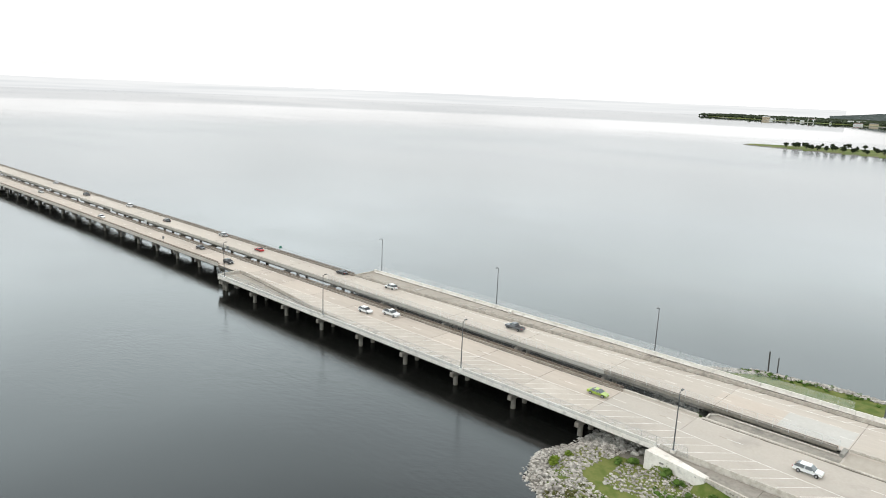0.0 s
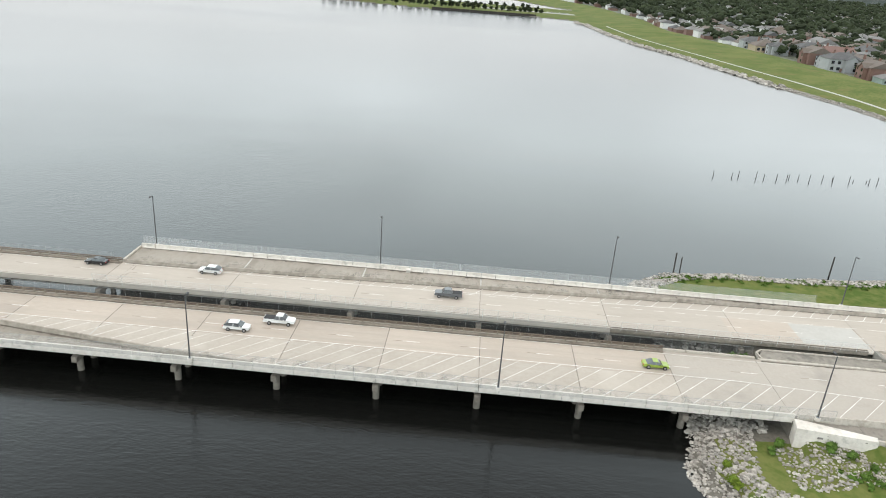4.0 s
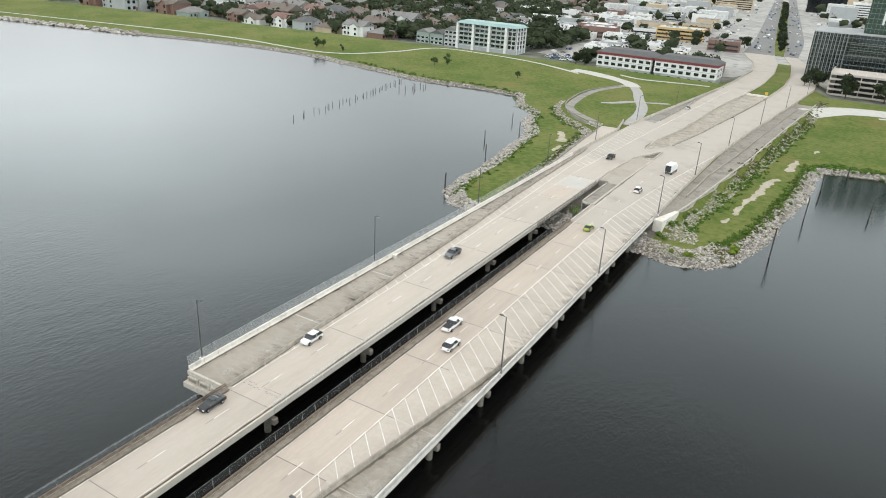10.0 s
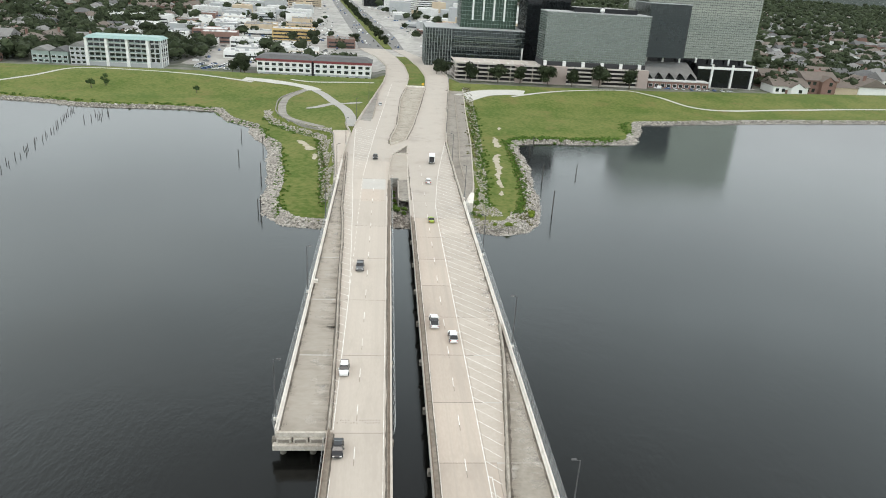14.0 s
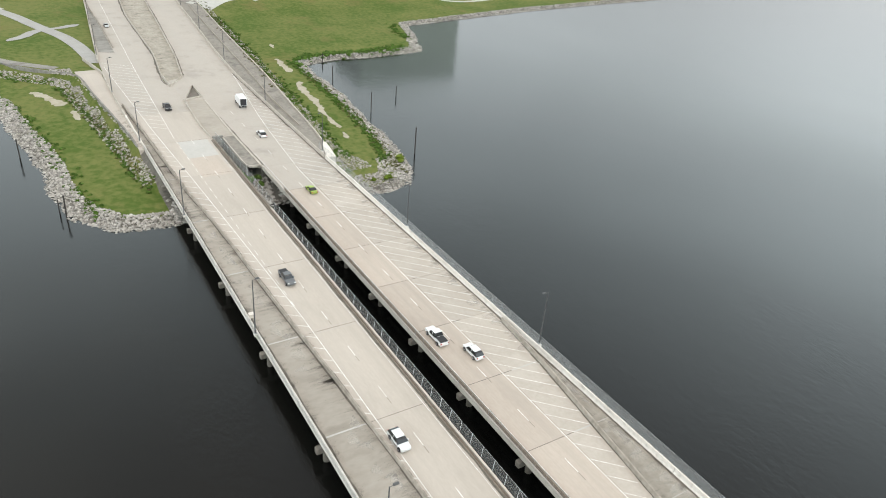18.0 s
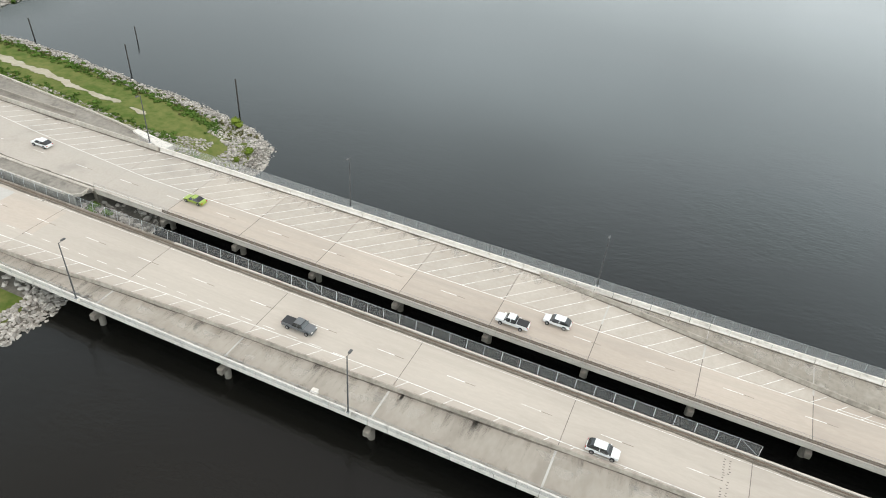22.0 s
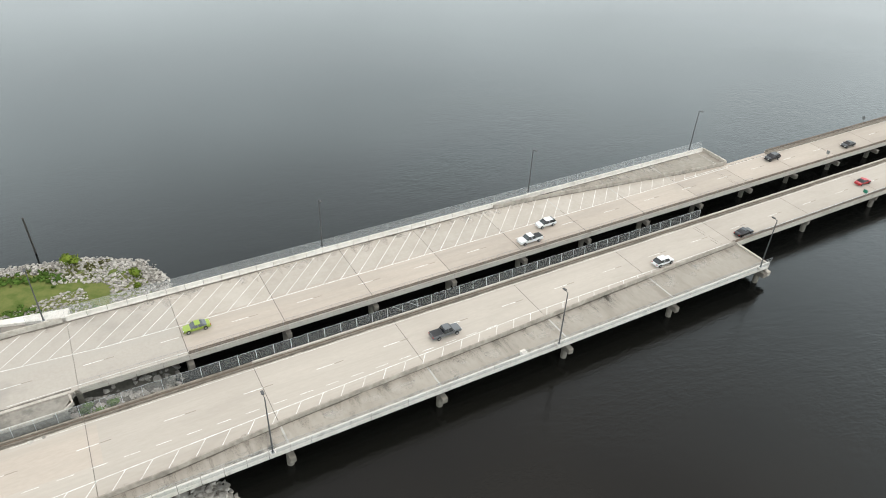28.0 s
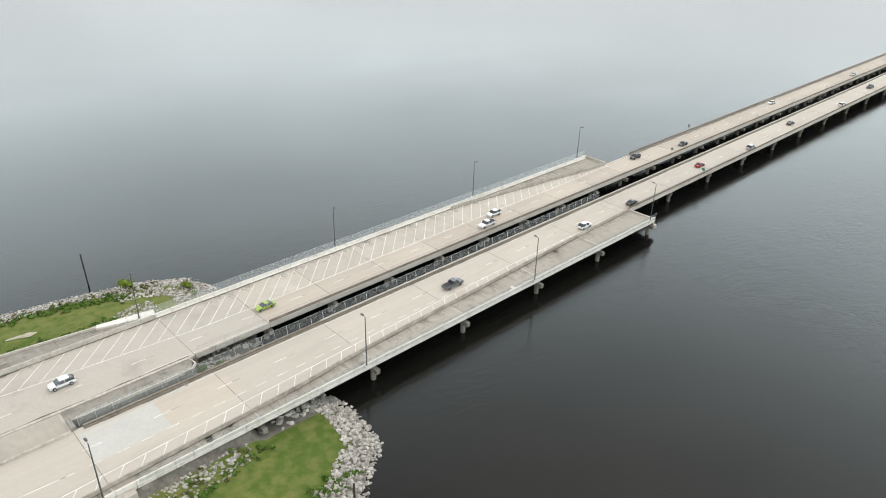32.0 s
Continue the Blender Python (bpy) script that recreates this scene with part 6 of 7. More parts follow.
box_truck(3.0, 124.4, DECK + 0.02, -4, "white box truck with a dark rear door")

# ---- the town behind the levee ----
M_WALLWHITE = material("white_painted_wall", (0.72, 0.71, 0.69), 0.8, (0.62, 0.61, 0.59), 1.0, 0.15, 0.5)
M_WALLGREY = material("grey_rendered_wall", (0.40, 0.41, 0.41), 0.85)
M_BRICK = material("red_brown_brick", (0.22, 0.13, 0.105), 0.9, (0.17, 0.10, 0.08), 3.0, 0.3, 0.7)
M_TAN = material("tan_stucco", (0.52, 0.42, 0.30), 0.9)
M_YELLOWWALL = material("yellow_ochre_stucco", (0.58, 0.40, 0.17), 0.9)
M_PINK = material("pinkish_precast_panel", (0.42, 0.34, 0.31), 0.85)
M_MAROON = material("maroon_roof_band", (0.30, 0.08, 0.09), 0.7)
M_ROOFDARK = material("dark_grey_shingle", (0.08, 0.08, 0.084), 0.9, (0.12, 0.118, 0.115), 1.0, 0.2, 0.7)
M_ROOFBROWN = material("brown_shingle", (0.16, 0.13, 0.11), 0.9, (0.12, 0.10, 0.085), 1.0, 0.2, 0.7)
M_ROOFGREY = material("pale_grey_shingle", (0.22, 0.215, 0.205), 0.9, (0.16, 0.155, 0.15), 1.0, 0.2, 0.7)
M_ROOFRED = material("faded_red_roof", (0.21, 0.125, 0.105), 0.85)
M_ROOFTEAL = material("teal_metal_roof", (0.30, 0.44, 0.42), 0.55)
M_ROOFWHITE = material("white_flat_roof", (0.62, 0.615, 0.60), 0.85, (0.40, 0.395, 0.38), 0.5, 0.05, 1.0)
M_PANE = glass_material("dark_window_glass", (0.02, 0.025, 0.03), 0.06)
M_GREENPANEL = material("grey_green_siding", (0.30, 0.36, 0.33), 0.8)
M_NEARBLACK = plain("near_black_fill", (0.035, 0.035, 0.037), 0.9)


def curtain_glass(name, tint, rough=0.06, metal=0.75):
    m = material(name, tint, rough, tuple(c * 0.8 for c in tint), 0.3, 0.05, 0.5, metal=metal)
    return m


M_GLASS_A = curtain_glass("grey_green_curtain_glass", (0.23, 0.265, 0.24), 0.16)
M_GLASS_B = curtain_glass("green_mirror_glass", (0.37, 0.41, 0.36), 0.05, 0.9)
M_GLASS_C = curtain_glass("dark_mirror_glass", (0.07, 0.085, 0.085), 0.06, 0.7)
M_GLASS_D = curtain_glass("dark_green_glass", (0.06, 0.10, 0.075), 0.06, 0.7)
M_GLASS_E = curtain_glass("black_glass", (0.018, 0.02, 0.022), 0.08, 0.4)
M_PRECAST = material("buff_precast_concrete", (0.52, 0.475, 0.425), 0.88, (0.42, 0.38, 0.335), 1.2, 0.2, 0.9)
M_MULLION = plain("grey_mullion", (0.22, 0.24, 0.23), 0.5, 0.3)

PANE = Mesh().box(-0.06, 0.06, -0.5, 0.5, 0, 1).data("pane", M_PANE)
FRAME = Mesh().box(-0.1, 0.04, -0.56, -0.5, -0.06, 1.06).box(-0.1, 0.04, 0.5, 0.56, -0.06, 1.06).box(-0.1, 0.04, -0.5, 0.5, -0.06, 0).box(-0.1, 0.04, -0.5, 0.5, 1, 1.06).data("window_frame", M_WALLWHITE)


def window(parent, x, y, z, w, h, rz=0.0, framed=True):
    ob = shared("window", PANE, parent, x, y, z, rz, (1, w, h))
    if framed:
        shared("window_frame", FRAME, ob, -0.02, 0, 0)
    return ob


def office(y0, y1, label):
    b = thing("office_building", label, "office building", "lakeside office wings")
    x0, x1, g = 236.0, 256.0, 1.0
    part("ground_floor", Mesh().box(x0 + 0.4, x1, y0 + 0.4, y1 - 0.4, g, 4.6), M_WALLGREY, b)
    part("upper_wall", Mesh().box(x0, x1, y0, y1, 4.6, 12.2), M_WALLWHITE, b)
    part("string_course", Mesh().box(x0 - 0.12, x1, y0 - 0.12, y1 + 0.12, 8.3, 8.55), M_WALLGREY, b)
    m = Mesh()
    m.add([(x0 - 0.3, y0 - 0.3, 12.2), (x1 + 0.3, y0 - 0.3, 12.2), (x1 + 0.3, y1 + 0.3, 12.2), (x0 - 0.3, y1 + 0.3, 12.2), (x0 - 0.9, y0 - 0.9, 13.9), (x1 + 0.9, y0 - 0.9, 13.9), (x1 + 0.9, y1 + 0.9, 13.9), (x0 - 0.9, y1 + 0.9, 13.9)],
          [(0, 3, 2, 1), (0, 1, 5, 4), (1, 2, 6, 5), (2, 3, 7, 6), (3, 0, 4, 7), (4, 5, 6, 7)])
    part("eaves_band", m, M_MAROON, b, "maroon sloping band under the roof")
    m = Mesh()
    m.add([(x0 - 1.0, y0 - 1.0, 13.91), (x1 + 1.0, y0 - 1.0, 13.91), (x1 + 1.0, y1 + 1.0, 13.91), (x0 - 1.0, y1 + 1.0, 13.91), (x0 + 4.4, y0 + 4, 16.4), (x1 - 4, y0 + 4, 16.4), (x1 - 4, y1 - 4, 16.4), (x0 + 4.4, y1 - 4, 16.4)],
          [(0, 3, 2, 1), (0, 1, 5, 4), (1, 2, 6, 5), (2, 3, 7, 6), (3, 0, 4, 7), (4, 5, 6, 7)])
    part("roof", m, M_ROOFDARK, b, "dark grey low mansard roof")
    n = 8
    for f, z in enumerate((5.7, 9.3)):
        for i in range(n):
            window(b, x0, y0 + (i + 0.5) * (y1 - y0) / n, z, 3.0, 1.9)
        for i in range(3):
            window(b, x0 + 3 + i * 5, y0, z, 2.6, 1.8, 90)
    for i in range(6):
        window(b, x0 + 0.4, y0 + (i + 0.5) * (y1 - y0) / 6, 2.0, 2.2, 1.5, 0, False)
    return b


office(197.2, 235, "white office wing with maroon eaves and dark window rows")
office(155, 195.2, "white office wing with maroon eaves and dark window rows")
tagged(new("office_link", Mesh().box(239, 250, 195.2, 197.2, 1, 13).data("office_link", M_NEARBLACK)), "dark recessed link between the two office wings", "building")


def apartment():
    b = thing("apartment_building", "pale five storey apartment block with teal roof and balconies", "apartment building")
    x0, x1, y0, y1, g = 254.0, 273.0, 306.0, 357.0, 0.9
    part("wall", Mesh().box(x0 + 2, x1, y0, y1, g, 20.2), M_WALLGREY, b)
    part("plinth", Mesh().box(x0 + 0.4, x0 + 2.0, y0 + 0.3, y1 - 0.3, g, 3.8), M_WALLGREY, b)
    m = Mesh()
    m.add([(x0 - 0.8, y0 - 1, 20.2), (x1 + 1, y0 - 1, 20.2), (x1 + 1, y1 + 1, 20.2), (x0 - 0.8, y1 + 1, 20.2), (x0 + 2, y0 + 2, 22.2), (x1 - 2, y0 + 2, 22.2), (x1 - 2, y1 - 2, 22.2), (x0 + 2, y1 - 2, 22.2)],
          [(0, 3, 2, 1), (0, 1, 5, 4), (1, 2, 6, 5), (2, 3, 7, 6), (3, 0, 4, 7), (4, 5, 6, 7)])
    part("roof", m, M_ROOFTEAL, b, "teal metal roof")
    bays = [(y0 + 8.6 + i * 14.2, y0 + 8.6 + (i + 1) * 14.2) for i in range(3)]
    for y in [bays[0][0], bays[1][0], bays[2][0], bays[2][1] - 0.3]:
        part("pylon", Mesh().box(x0 - 0.3, x0 + 2.2, y - 1.0, y + 1.0, g, 20.4, 0.1), M_WALLWHITE, b)
    for a, c in bays:
        for f in range(5):
            z = g + 3.2 + f * 3.3
            if f < 5:
                bal = part("balcony", Mesh().box(x0 + 0.2, x0 + 2.0, a + 1.05, c - 1.05, z - 0.22, z), M_WALLWHITE, b)
                part("balcony_rail", Mesh().box(x0 + 0.2, x0 + 0.28, a + 1.1, c - 1.1, z + 0.02, z + 0.95), M_GREENPANEL, bal)
                if z < 18:
                    for k in range(3):
                        window(b, x0 + 1.98, a + 2.9 + k * 4.2, z + 0.1, 3.2, 2.4, 0, False)
    for f in range(5):
        for k in range(2):
            window(b, x0 + 1.9, y0 + 2.4 + k * 3.4, g + 4 + f * 3.3, 2.6, 2.5)
        for k in range(3):
            window(b, x0 + 5 + k * 5, y0, g + 4 + f * 3.3, 3.2, 2.5, 90)
    for k in range(4):
        part("corner_pylon", Mesh().box(x0 + 2.4 + k * 5, x0 + 3.2 + k * 5, y0 - 0.3, y0, g, 20.3), M_WALLWHITE, b)
    return b


apartment()


def condo(x0, y0, w, tall, mat, roof, label):
    b = thing("condominium", label, "house", "condominiums by the levee")
    part("wall", Mesh().box(x0, x0 + 14, y0, y0 + w, 0.9, tall), mat, b)
    m = Mesh()
    ym = y0 + w / 2
    m.add([(x0 - 0.5, y0 - 0.5, tall), (x0 + 14.5, y0 - 0.5, tall), (x0 + 14.5, y0 + w + 0.5, tall), (x0 - 0.5, y0 + w + 0.5, tall), (x0 - 0.5, ym, tall + 3), (x0 + 14.5, ym, tall + 3)],
          [(0, 3, 2, 1), (0, 1, 5, 4), (2, 3, 4, 5), (3, 0, 4), (1, 2, 5)])
    part("roof", m, roof, b)
    for f in range(int(tall // 3.2)):
        for k in range(3):
            window(b, x0, y0 + (k + 0.5) * w / 3, 1.8 + f * 3.1, w / 4.5, 1.6)
    return b


condo(256, 358.5, 11, 13.5, M_WALLGREY, M_ROOFGREY, "grey stepped condominium beside the apartment block")
condo(256, 371, 12, 9.5, M_GREENPANEL, M_ROOFDARK, "grey-green condominium with a gabled roof")
condo(256, 384, 12, 9.5, M_GREENPANEL, M_ROOFGREY, "grey-green condominium with a pale gabled roof")


def garage():
    b = thing("parking_garage", "four level precast parking garage with open decks", "parking garage")
    x0, x1, y0, y1, g = 264.0, 300.0, -58.0, 92.0, 0.9
    # solid core; shade inside the open decks is put into its near-black colour
    part("core", Mesh().box(x0 + 3.0, x1, y0 + 0.5, y1 - 3, g, 13.4), M_NEARBLACK, b)
    for f in range(5):
        z = g + 0.2 + f * 3.1
        part("spandrel", Mesh().box(x0, x0 + 0.5, 24, y1, z, z + 1.15), M_PRECAST, b)
        part("spandrel", Mesh().box(x0 - 0.15, x0 + 0.35, y0, 6, z, z + 1.25), M_PRECAST, b)
        part("side_spandrel", Mesh().box(x0, x1, y1, y1 + 0.5, z, z + 1.15), M_PRECAST, b)
        if f:
            part("deck", Mesh().box(x0 + 0.5, x1, y0 + 0.2, y1, z + 0.05, z + 0.3), M_PRECAST, b)
    for y in np.arange(24, y1 + 1, 8.5):
        part("column", Mesh().box(x0 + 0.5, x0 + 1.0, y - 0.3, y + 0.3, g, 13.4), M_PRECAST, b)
    for a, c in ((6, 24), (y0 - 0.4, y0 + 8), (40, 46), (-22, -15)):
        part("stair_tower", Mesh().box(x0 - 0.5, x0 + 6, a, c, g, 14.4), M_PINK, b, "pinkish precast panel bay")
    part("top_deck", Mesh().box(x0 + 0.5, x1, 24, y1, 13.3, 13.5), M_ROOFWHITE, b)
    for i in range(11):
        part("bay_divider", Mesh().box(x0 + 4 + (i % 2) * 14, x0 + 14 + (i % 2) * 14, 28 + i * 5.6, 28.25 + i * 5.6, 13.5, 14.2), M_WALLWHITE, b)
    return b


garage()


def glass_block(name, x0, x1, y0, y1, z0, z1, mat, label, floor=3.6, bay=2.6, lines=M_MULLION, proud=0.12):
    """A curtain-walled block: glass body, floor bands and upright mullions on the faces toward the lake and both ends."""
    b = thing(name, label, "office tower", "lakeside office towers")
    part("glass_wall", Mesh().box(x0, x1, y0, y1, z0, z1), mat, b)
    m = Mesh()
    z = z0 + floor
    while z < z1 - 0.5:
        m.box(x0 - proud, x1, y0 - proud, y1 + proud, z - 0.11, z + 0.11)
        z += floor
    tagged(part("floor_grid", m, lines, b), kind="stuff")
    m = Mesh()
    y = y0 + bay
    while y < y1 - 0.5:
        m.box(x0 - proud * 0.8, x0, y - 0.06, y + 0.06, z0, z1)
        y += bay
    x = x0 + bay
    while x < x1 - 0.5:
        m.box(x - 0.06, x + 0.06, y0 - proud * 0.8, y0, z0, z1)
        m.box(x - 0.06, x + 0.06, y1, y1 + proud * 0.8, z0, z1)
        x += bay
    tagged(part("mullion_grid", m, lines, b), kind="stuff")
    part("roof_slab", Mesh().box(x0 - 0.2, x1 + 0.2, y0 - 0.2, y1 + 0.2, z1, z1 + 0.6), M_WALLGREY, b)
    return b


def towers():
    a = glass_block("office_tower", 272, 298, -57, 24, 17.5, 53.5, M_GLASS_A, "grey-green glass office block above the garage", 1.8, 1.8, M_MULLION, 0.05)
    part("base_band", Mesh().box(271, 298, -57.5, 24.5, 13.5, 17.5), M_NEARBLACK, a)
    for i in range(6):
        part("support", Mesh().box(270.4, 272, -54 + i * 15, -51.5 + i * 15, 13.2, 17.9, 0.1), M_WALLWHITE, a)
    part("plant_room", Mesh().box(280, 294, -48, 2, 54.1, 57.5), M_GLASS_E, a, "dark rooftop plant room")
    part("roof_dish", Mesh().blob((279, -20, 56), 2.0, 3, 0.9, 0.02), M_WALLWHITE, a)
    b = glass_block("office_tower", 300, 350, -157, -63, 22, 91, M_GLASS_B, "tall green mirror-glass office tower", 1.9, 1.9, M_GLASS_C, 0.05)
    part("lobby", Mesh().box(304, 346, -153, -66, 0.9, 22), M_GLASS_E, b)
    for i in range(3):
        part("portal_column", Mesh().box(286, 287.6, -154 + i * 17, -152.4 + i * 17, 0.9, 19.5, 0.1), M_WALLWHITE, b)
    part("portal_beam", Mesh().box(285.9, 287.7, -157, -107, 15.6, 17.4, 0.1), M_WALLWHITE, b)
    part("portal_glass", Mesh().box(287.8, 304, -156, -108, 0.9, 19), M_GLASS_E, b)
    for i in range(7):
        part("upper_support", Mesh().box(298.5, 300, -152 + i * 14, -150.8 + i * 14, 18, 22.6, 0.1), M_WALLWHITE, b)
    glass_block("office_tower", 293, 330, -96, -62.5, 22, 63, M_GLASS_C, "dark green glass wing beside the mirror-glass tower", 1.9, 1.9, M_GLASS_E, 0.05)
    hall = thing("atrium_hall", "low hall with a sloping grey glass roof", "hall")
    m = Mesh()
    m.add([(282, -106, 6), (304, -106, 6), (304, -60, 6), (282, -60, 6), (284, -106, 9), (304, -104, 18), (304, -62, 18), (284, -60, 11)], [(0, 3, 2, 1), (4, 5, 6, 7), (0, 1, 5, 4), (1, 2, 6, 5), (2, 3, 7, 6), (3, 0, 4, 7)])
    part("glass_roof", m, M_ROOFGREY, hall)
    for i in range(5):
        y = -105 + i * 9
        part("zigzag_gable", Mesh().add([(279, y, 6), (284.5, y, 6), (284.5, y + 8.8, 6), (279, y + 8.8, 6), (279, y + 4.4, 10.6), (284.5, y + 4.4, 11.6)], [(0, 3, 2, 1), (0, 1, 5, 4), (2, 3, 4, 5), (3, 0, 4), (1, 2, 5)]), M_GLASS_E, hall, "black glass zigzag gable")
    part("base", Mesh().box(282, 304, -106, -60, 0.9, 6), M_NEARBLACK, hall)
    c = glass_block("office_building", 335, 385, 28, 112, 0.9, 33, M_GLASS_C, "long dark mirror-glass office block", 3.0, 2.2, M_MULLION, 0.1)
    for i in range(5):
        part("louvre_band", Mesh().box(334.2, 335, 30, 88, 12 + i * 3.6, 12.7 + i * 3.6), M_GLASS_A, c)
    for i in range(10):
        part("fin", Mesh().box(334.0, 335, 90 + i * 2.3, 90.5 + i * 2.3, 2, 33), M_MULLION, c)
    part("white_mast", Mesh().box(331, 332, 29, 30.2, 0.9, 20, 0.1), M_WALLWHITE, c)
    d = glass_block("office_tower", 350, 385, 34, 82, 33.6, 98, M_GLASS_D, "dark green glass tower with pale piers", 3.4, 2.6, M_MULLION, 0.1)
    for i in range(4):
        part("pier", Mesh().box(349, 350, 44 + i * 9, 45.4 + i * 9, 40, 97.5), M_WALLWHITE, d)
    glass_block("office_tower", 340, 380, -10, 27, 0.9, 96, M_GLASS_E, "black glass office tower with notched edge", 3.6, 3.0, M_GLASS_C, 0.25)
    s = thing("shop_row", "low red brick shop row with a white roof", "shop row")
    part("wall", Mesh().box(271, 281, -111, -62, 0.9, 6.2), M_BRICK, s)
    part("roof", Mesh().box(270.4, 281.6, -111.6, -61.4, 6.2, 6.9, 0.1), M_ROOFWHITE, s)
    for i in range(10):
        window(s, 271, -108 + i * 4.9, 2.0, 3.0, 2.2)


towers()


# ---- houses ----
def house_proto(w, dp, tall, wall, roof, hip, label):
    """A house about the origin, front toward local -x."""
    b = thing("house", label, "house", "houses behind the levee")
    part("wall", Mesh().box(-dp / 2, dp / 2, -w / 2, w / 2, -0.3, tall), wall, b)
    m, o, rise = Mesh(), 0.6, dp * 0.26
    x, y = dp / 2 + o, w / 2 + o
    k = x if hip else 0.0
    m.add([(-x, -y, tall), (x, -y, tall), (x, y, tall), (-x, y, tall), (0, -y + k, tall + rise), (0, y - k, tall + rise)], [(0, 3, 2, 1), (0, 1, 4), (1, 2, 5, 4), (2, 3, 5), (3, 0, 4, 5)])
    part("roof", m, roof, b)
    m = Mesh()
    m.add([(-dp / 2 - 2.2, -w * 0.32, 0 - 0.3), (-dp / 2, -w * 0.32, -0.3), (-dp / 2, w * 0.05, -0.3), (-dp / 2 - 2.2, w * 0.05, -0.3), (-dp / 2 - 2.2, -w * 0.32, tall - 0.2), (-dp / 2, -w * 0.32, tall - 0.2), (-dp / 2, w * 0.05, tall - 0.2), (-dp / 2 - 2.2, w * 0.05, tall - 0.2), (-dp / 2 - 2.2, -w * 0.135, tall + 1.8)],
          [(0, 1, 5, 4), (2, 3, 7, 6), (3, 0, 4, 8, 7)])
    part("front_gable", m, wall, b)
    m = Mesh()
    m.add([(-dp / 2 - 2.6, -w * 0.35, tall - 0.35), (dp * 0.1, -w * 0.35, tall - 0.35), (-dp / 2 - 2.6, -w * 0.135, tall + 1.9), (dp * 0.1, -w * 0.135, tall + 1.9), (-dp / 2 - 2.6, w * 0.08, tall - 0.35), (dp * 0.1, w * 0.08, tall - 0.35)], [(0, 1, 3, 2), (2, 3, 5, 4)])
    part("gable_roof", m, roof, b)
    for f in range(1 if tall < 4.5 else 2):
        for yy in (-w * 0.22, w * 0.2, w * 0.38):
            window(b, -dp / 2 - (2.2 if yy < 0 else 0), yy, 0.9 + f * 3, 1.5, 1.5, 0, False)
    part("door", Mesh().box(-dp / 2 - 0.08, -dp / 2, w * 0.08, w * 0.08 + 1.1, -0.3, 1.9), M_BRICK, b)
    part("chimney", Mesh().box(dp * 0.15, dp * 0.15 + 0.9, w * 0.2, w * 0.2 + 0.9, tall, tall + rise + 0.9), M_BRICK, b)
    return b


PROTOS = [house_proto(*a) for a in (
    (15, 12, 3.4, M_BRICK, M_ROOFGREY, True, "red brick bungalow with a grey hipped roof"),
    (16, 12, 6.2, M_WALLWHITE, M_ROOFGREY, False, "white two storey house with a grey gabled roof"),
    (14, 13, 3.4, M_TAN, M_ROOFBROWN, True, "tan stucco bungalow with a brown hipped roof"),
    (17, 12, 6.2, M_WALLGREY, M_ROOFDARK, True, "grey two storey house with a dark roof"),
    (15, 12, 6.2, M_WALLWHITE, M_ROOFRED, False, "white two storey house with a faded red roof"),
    (16, 13, 3.4, M_WALLWHITE, M_ROOFBROWN, False, "white bungalow with a brown gabled roof"),
    (15, 12, 6.0, M_BRICK, M_ROOFBROWN, False, "brown brick two storey house with gabled roof"),
    (18, 13, 3.5, M_GREENPANEL, M_ROOFGREY, True, "grey-green bungalow with a pale hipped roof"))]
TAKEN = [(225, 258, 150, 262), (250, 280, 300, 400), (255, 306, -64, 100), (262, 356, -165, -55), (328, 395, -16, 118), (240, 300, 255, 300)]


def free(x, y, m=9):
    if any(a - m < x < b + m and c - m < y < d + m for a, b, c, d in TAKEN):
        return False
    if x > 200 and float(np.interp(x, ROAD_X, EAST_R)) - 16 - m < y < float(np.interp(x, ROAD_X, WEST_L)) + 16 + m:
        return False
    return True


def crest(y):
    return float(np.interp(y, CREST_Y, CREST_X))


def commercial(x, y):
    yc = float(np.interp(x, ROAD_X, WEST_L))
    return x > 285 and yc - 330 < y < yc + 230 and not (y < -160) and not (x < 420 and y > 300)


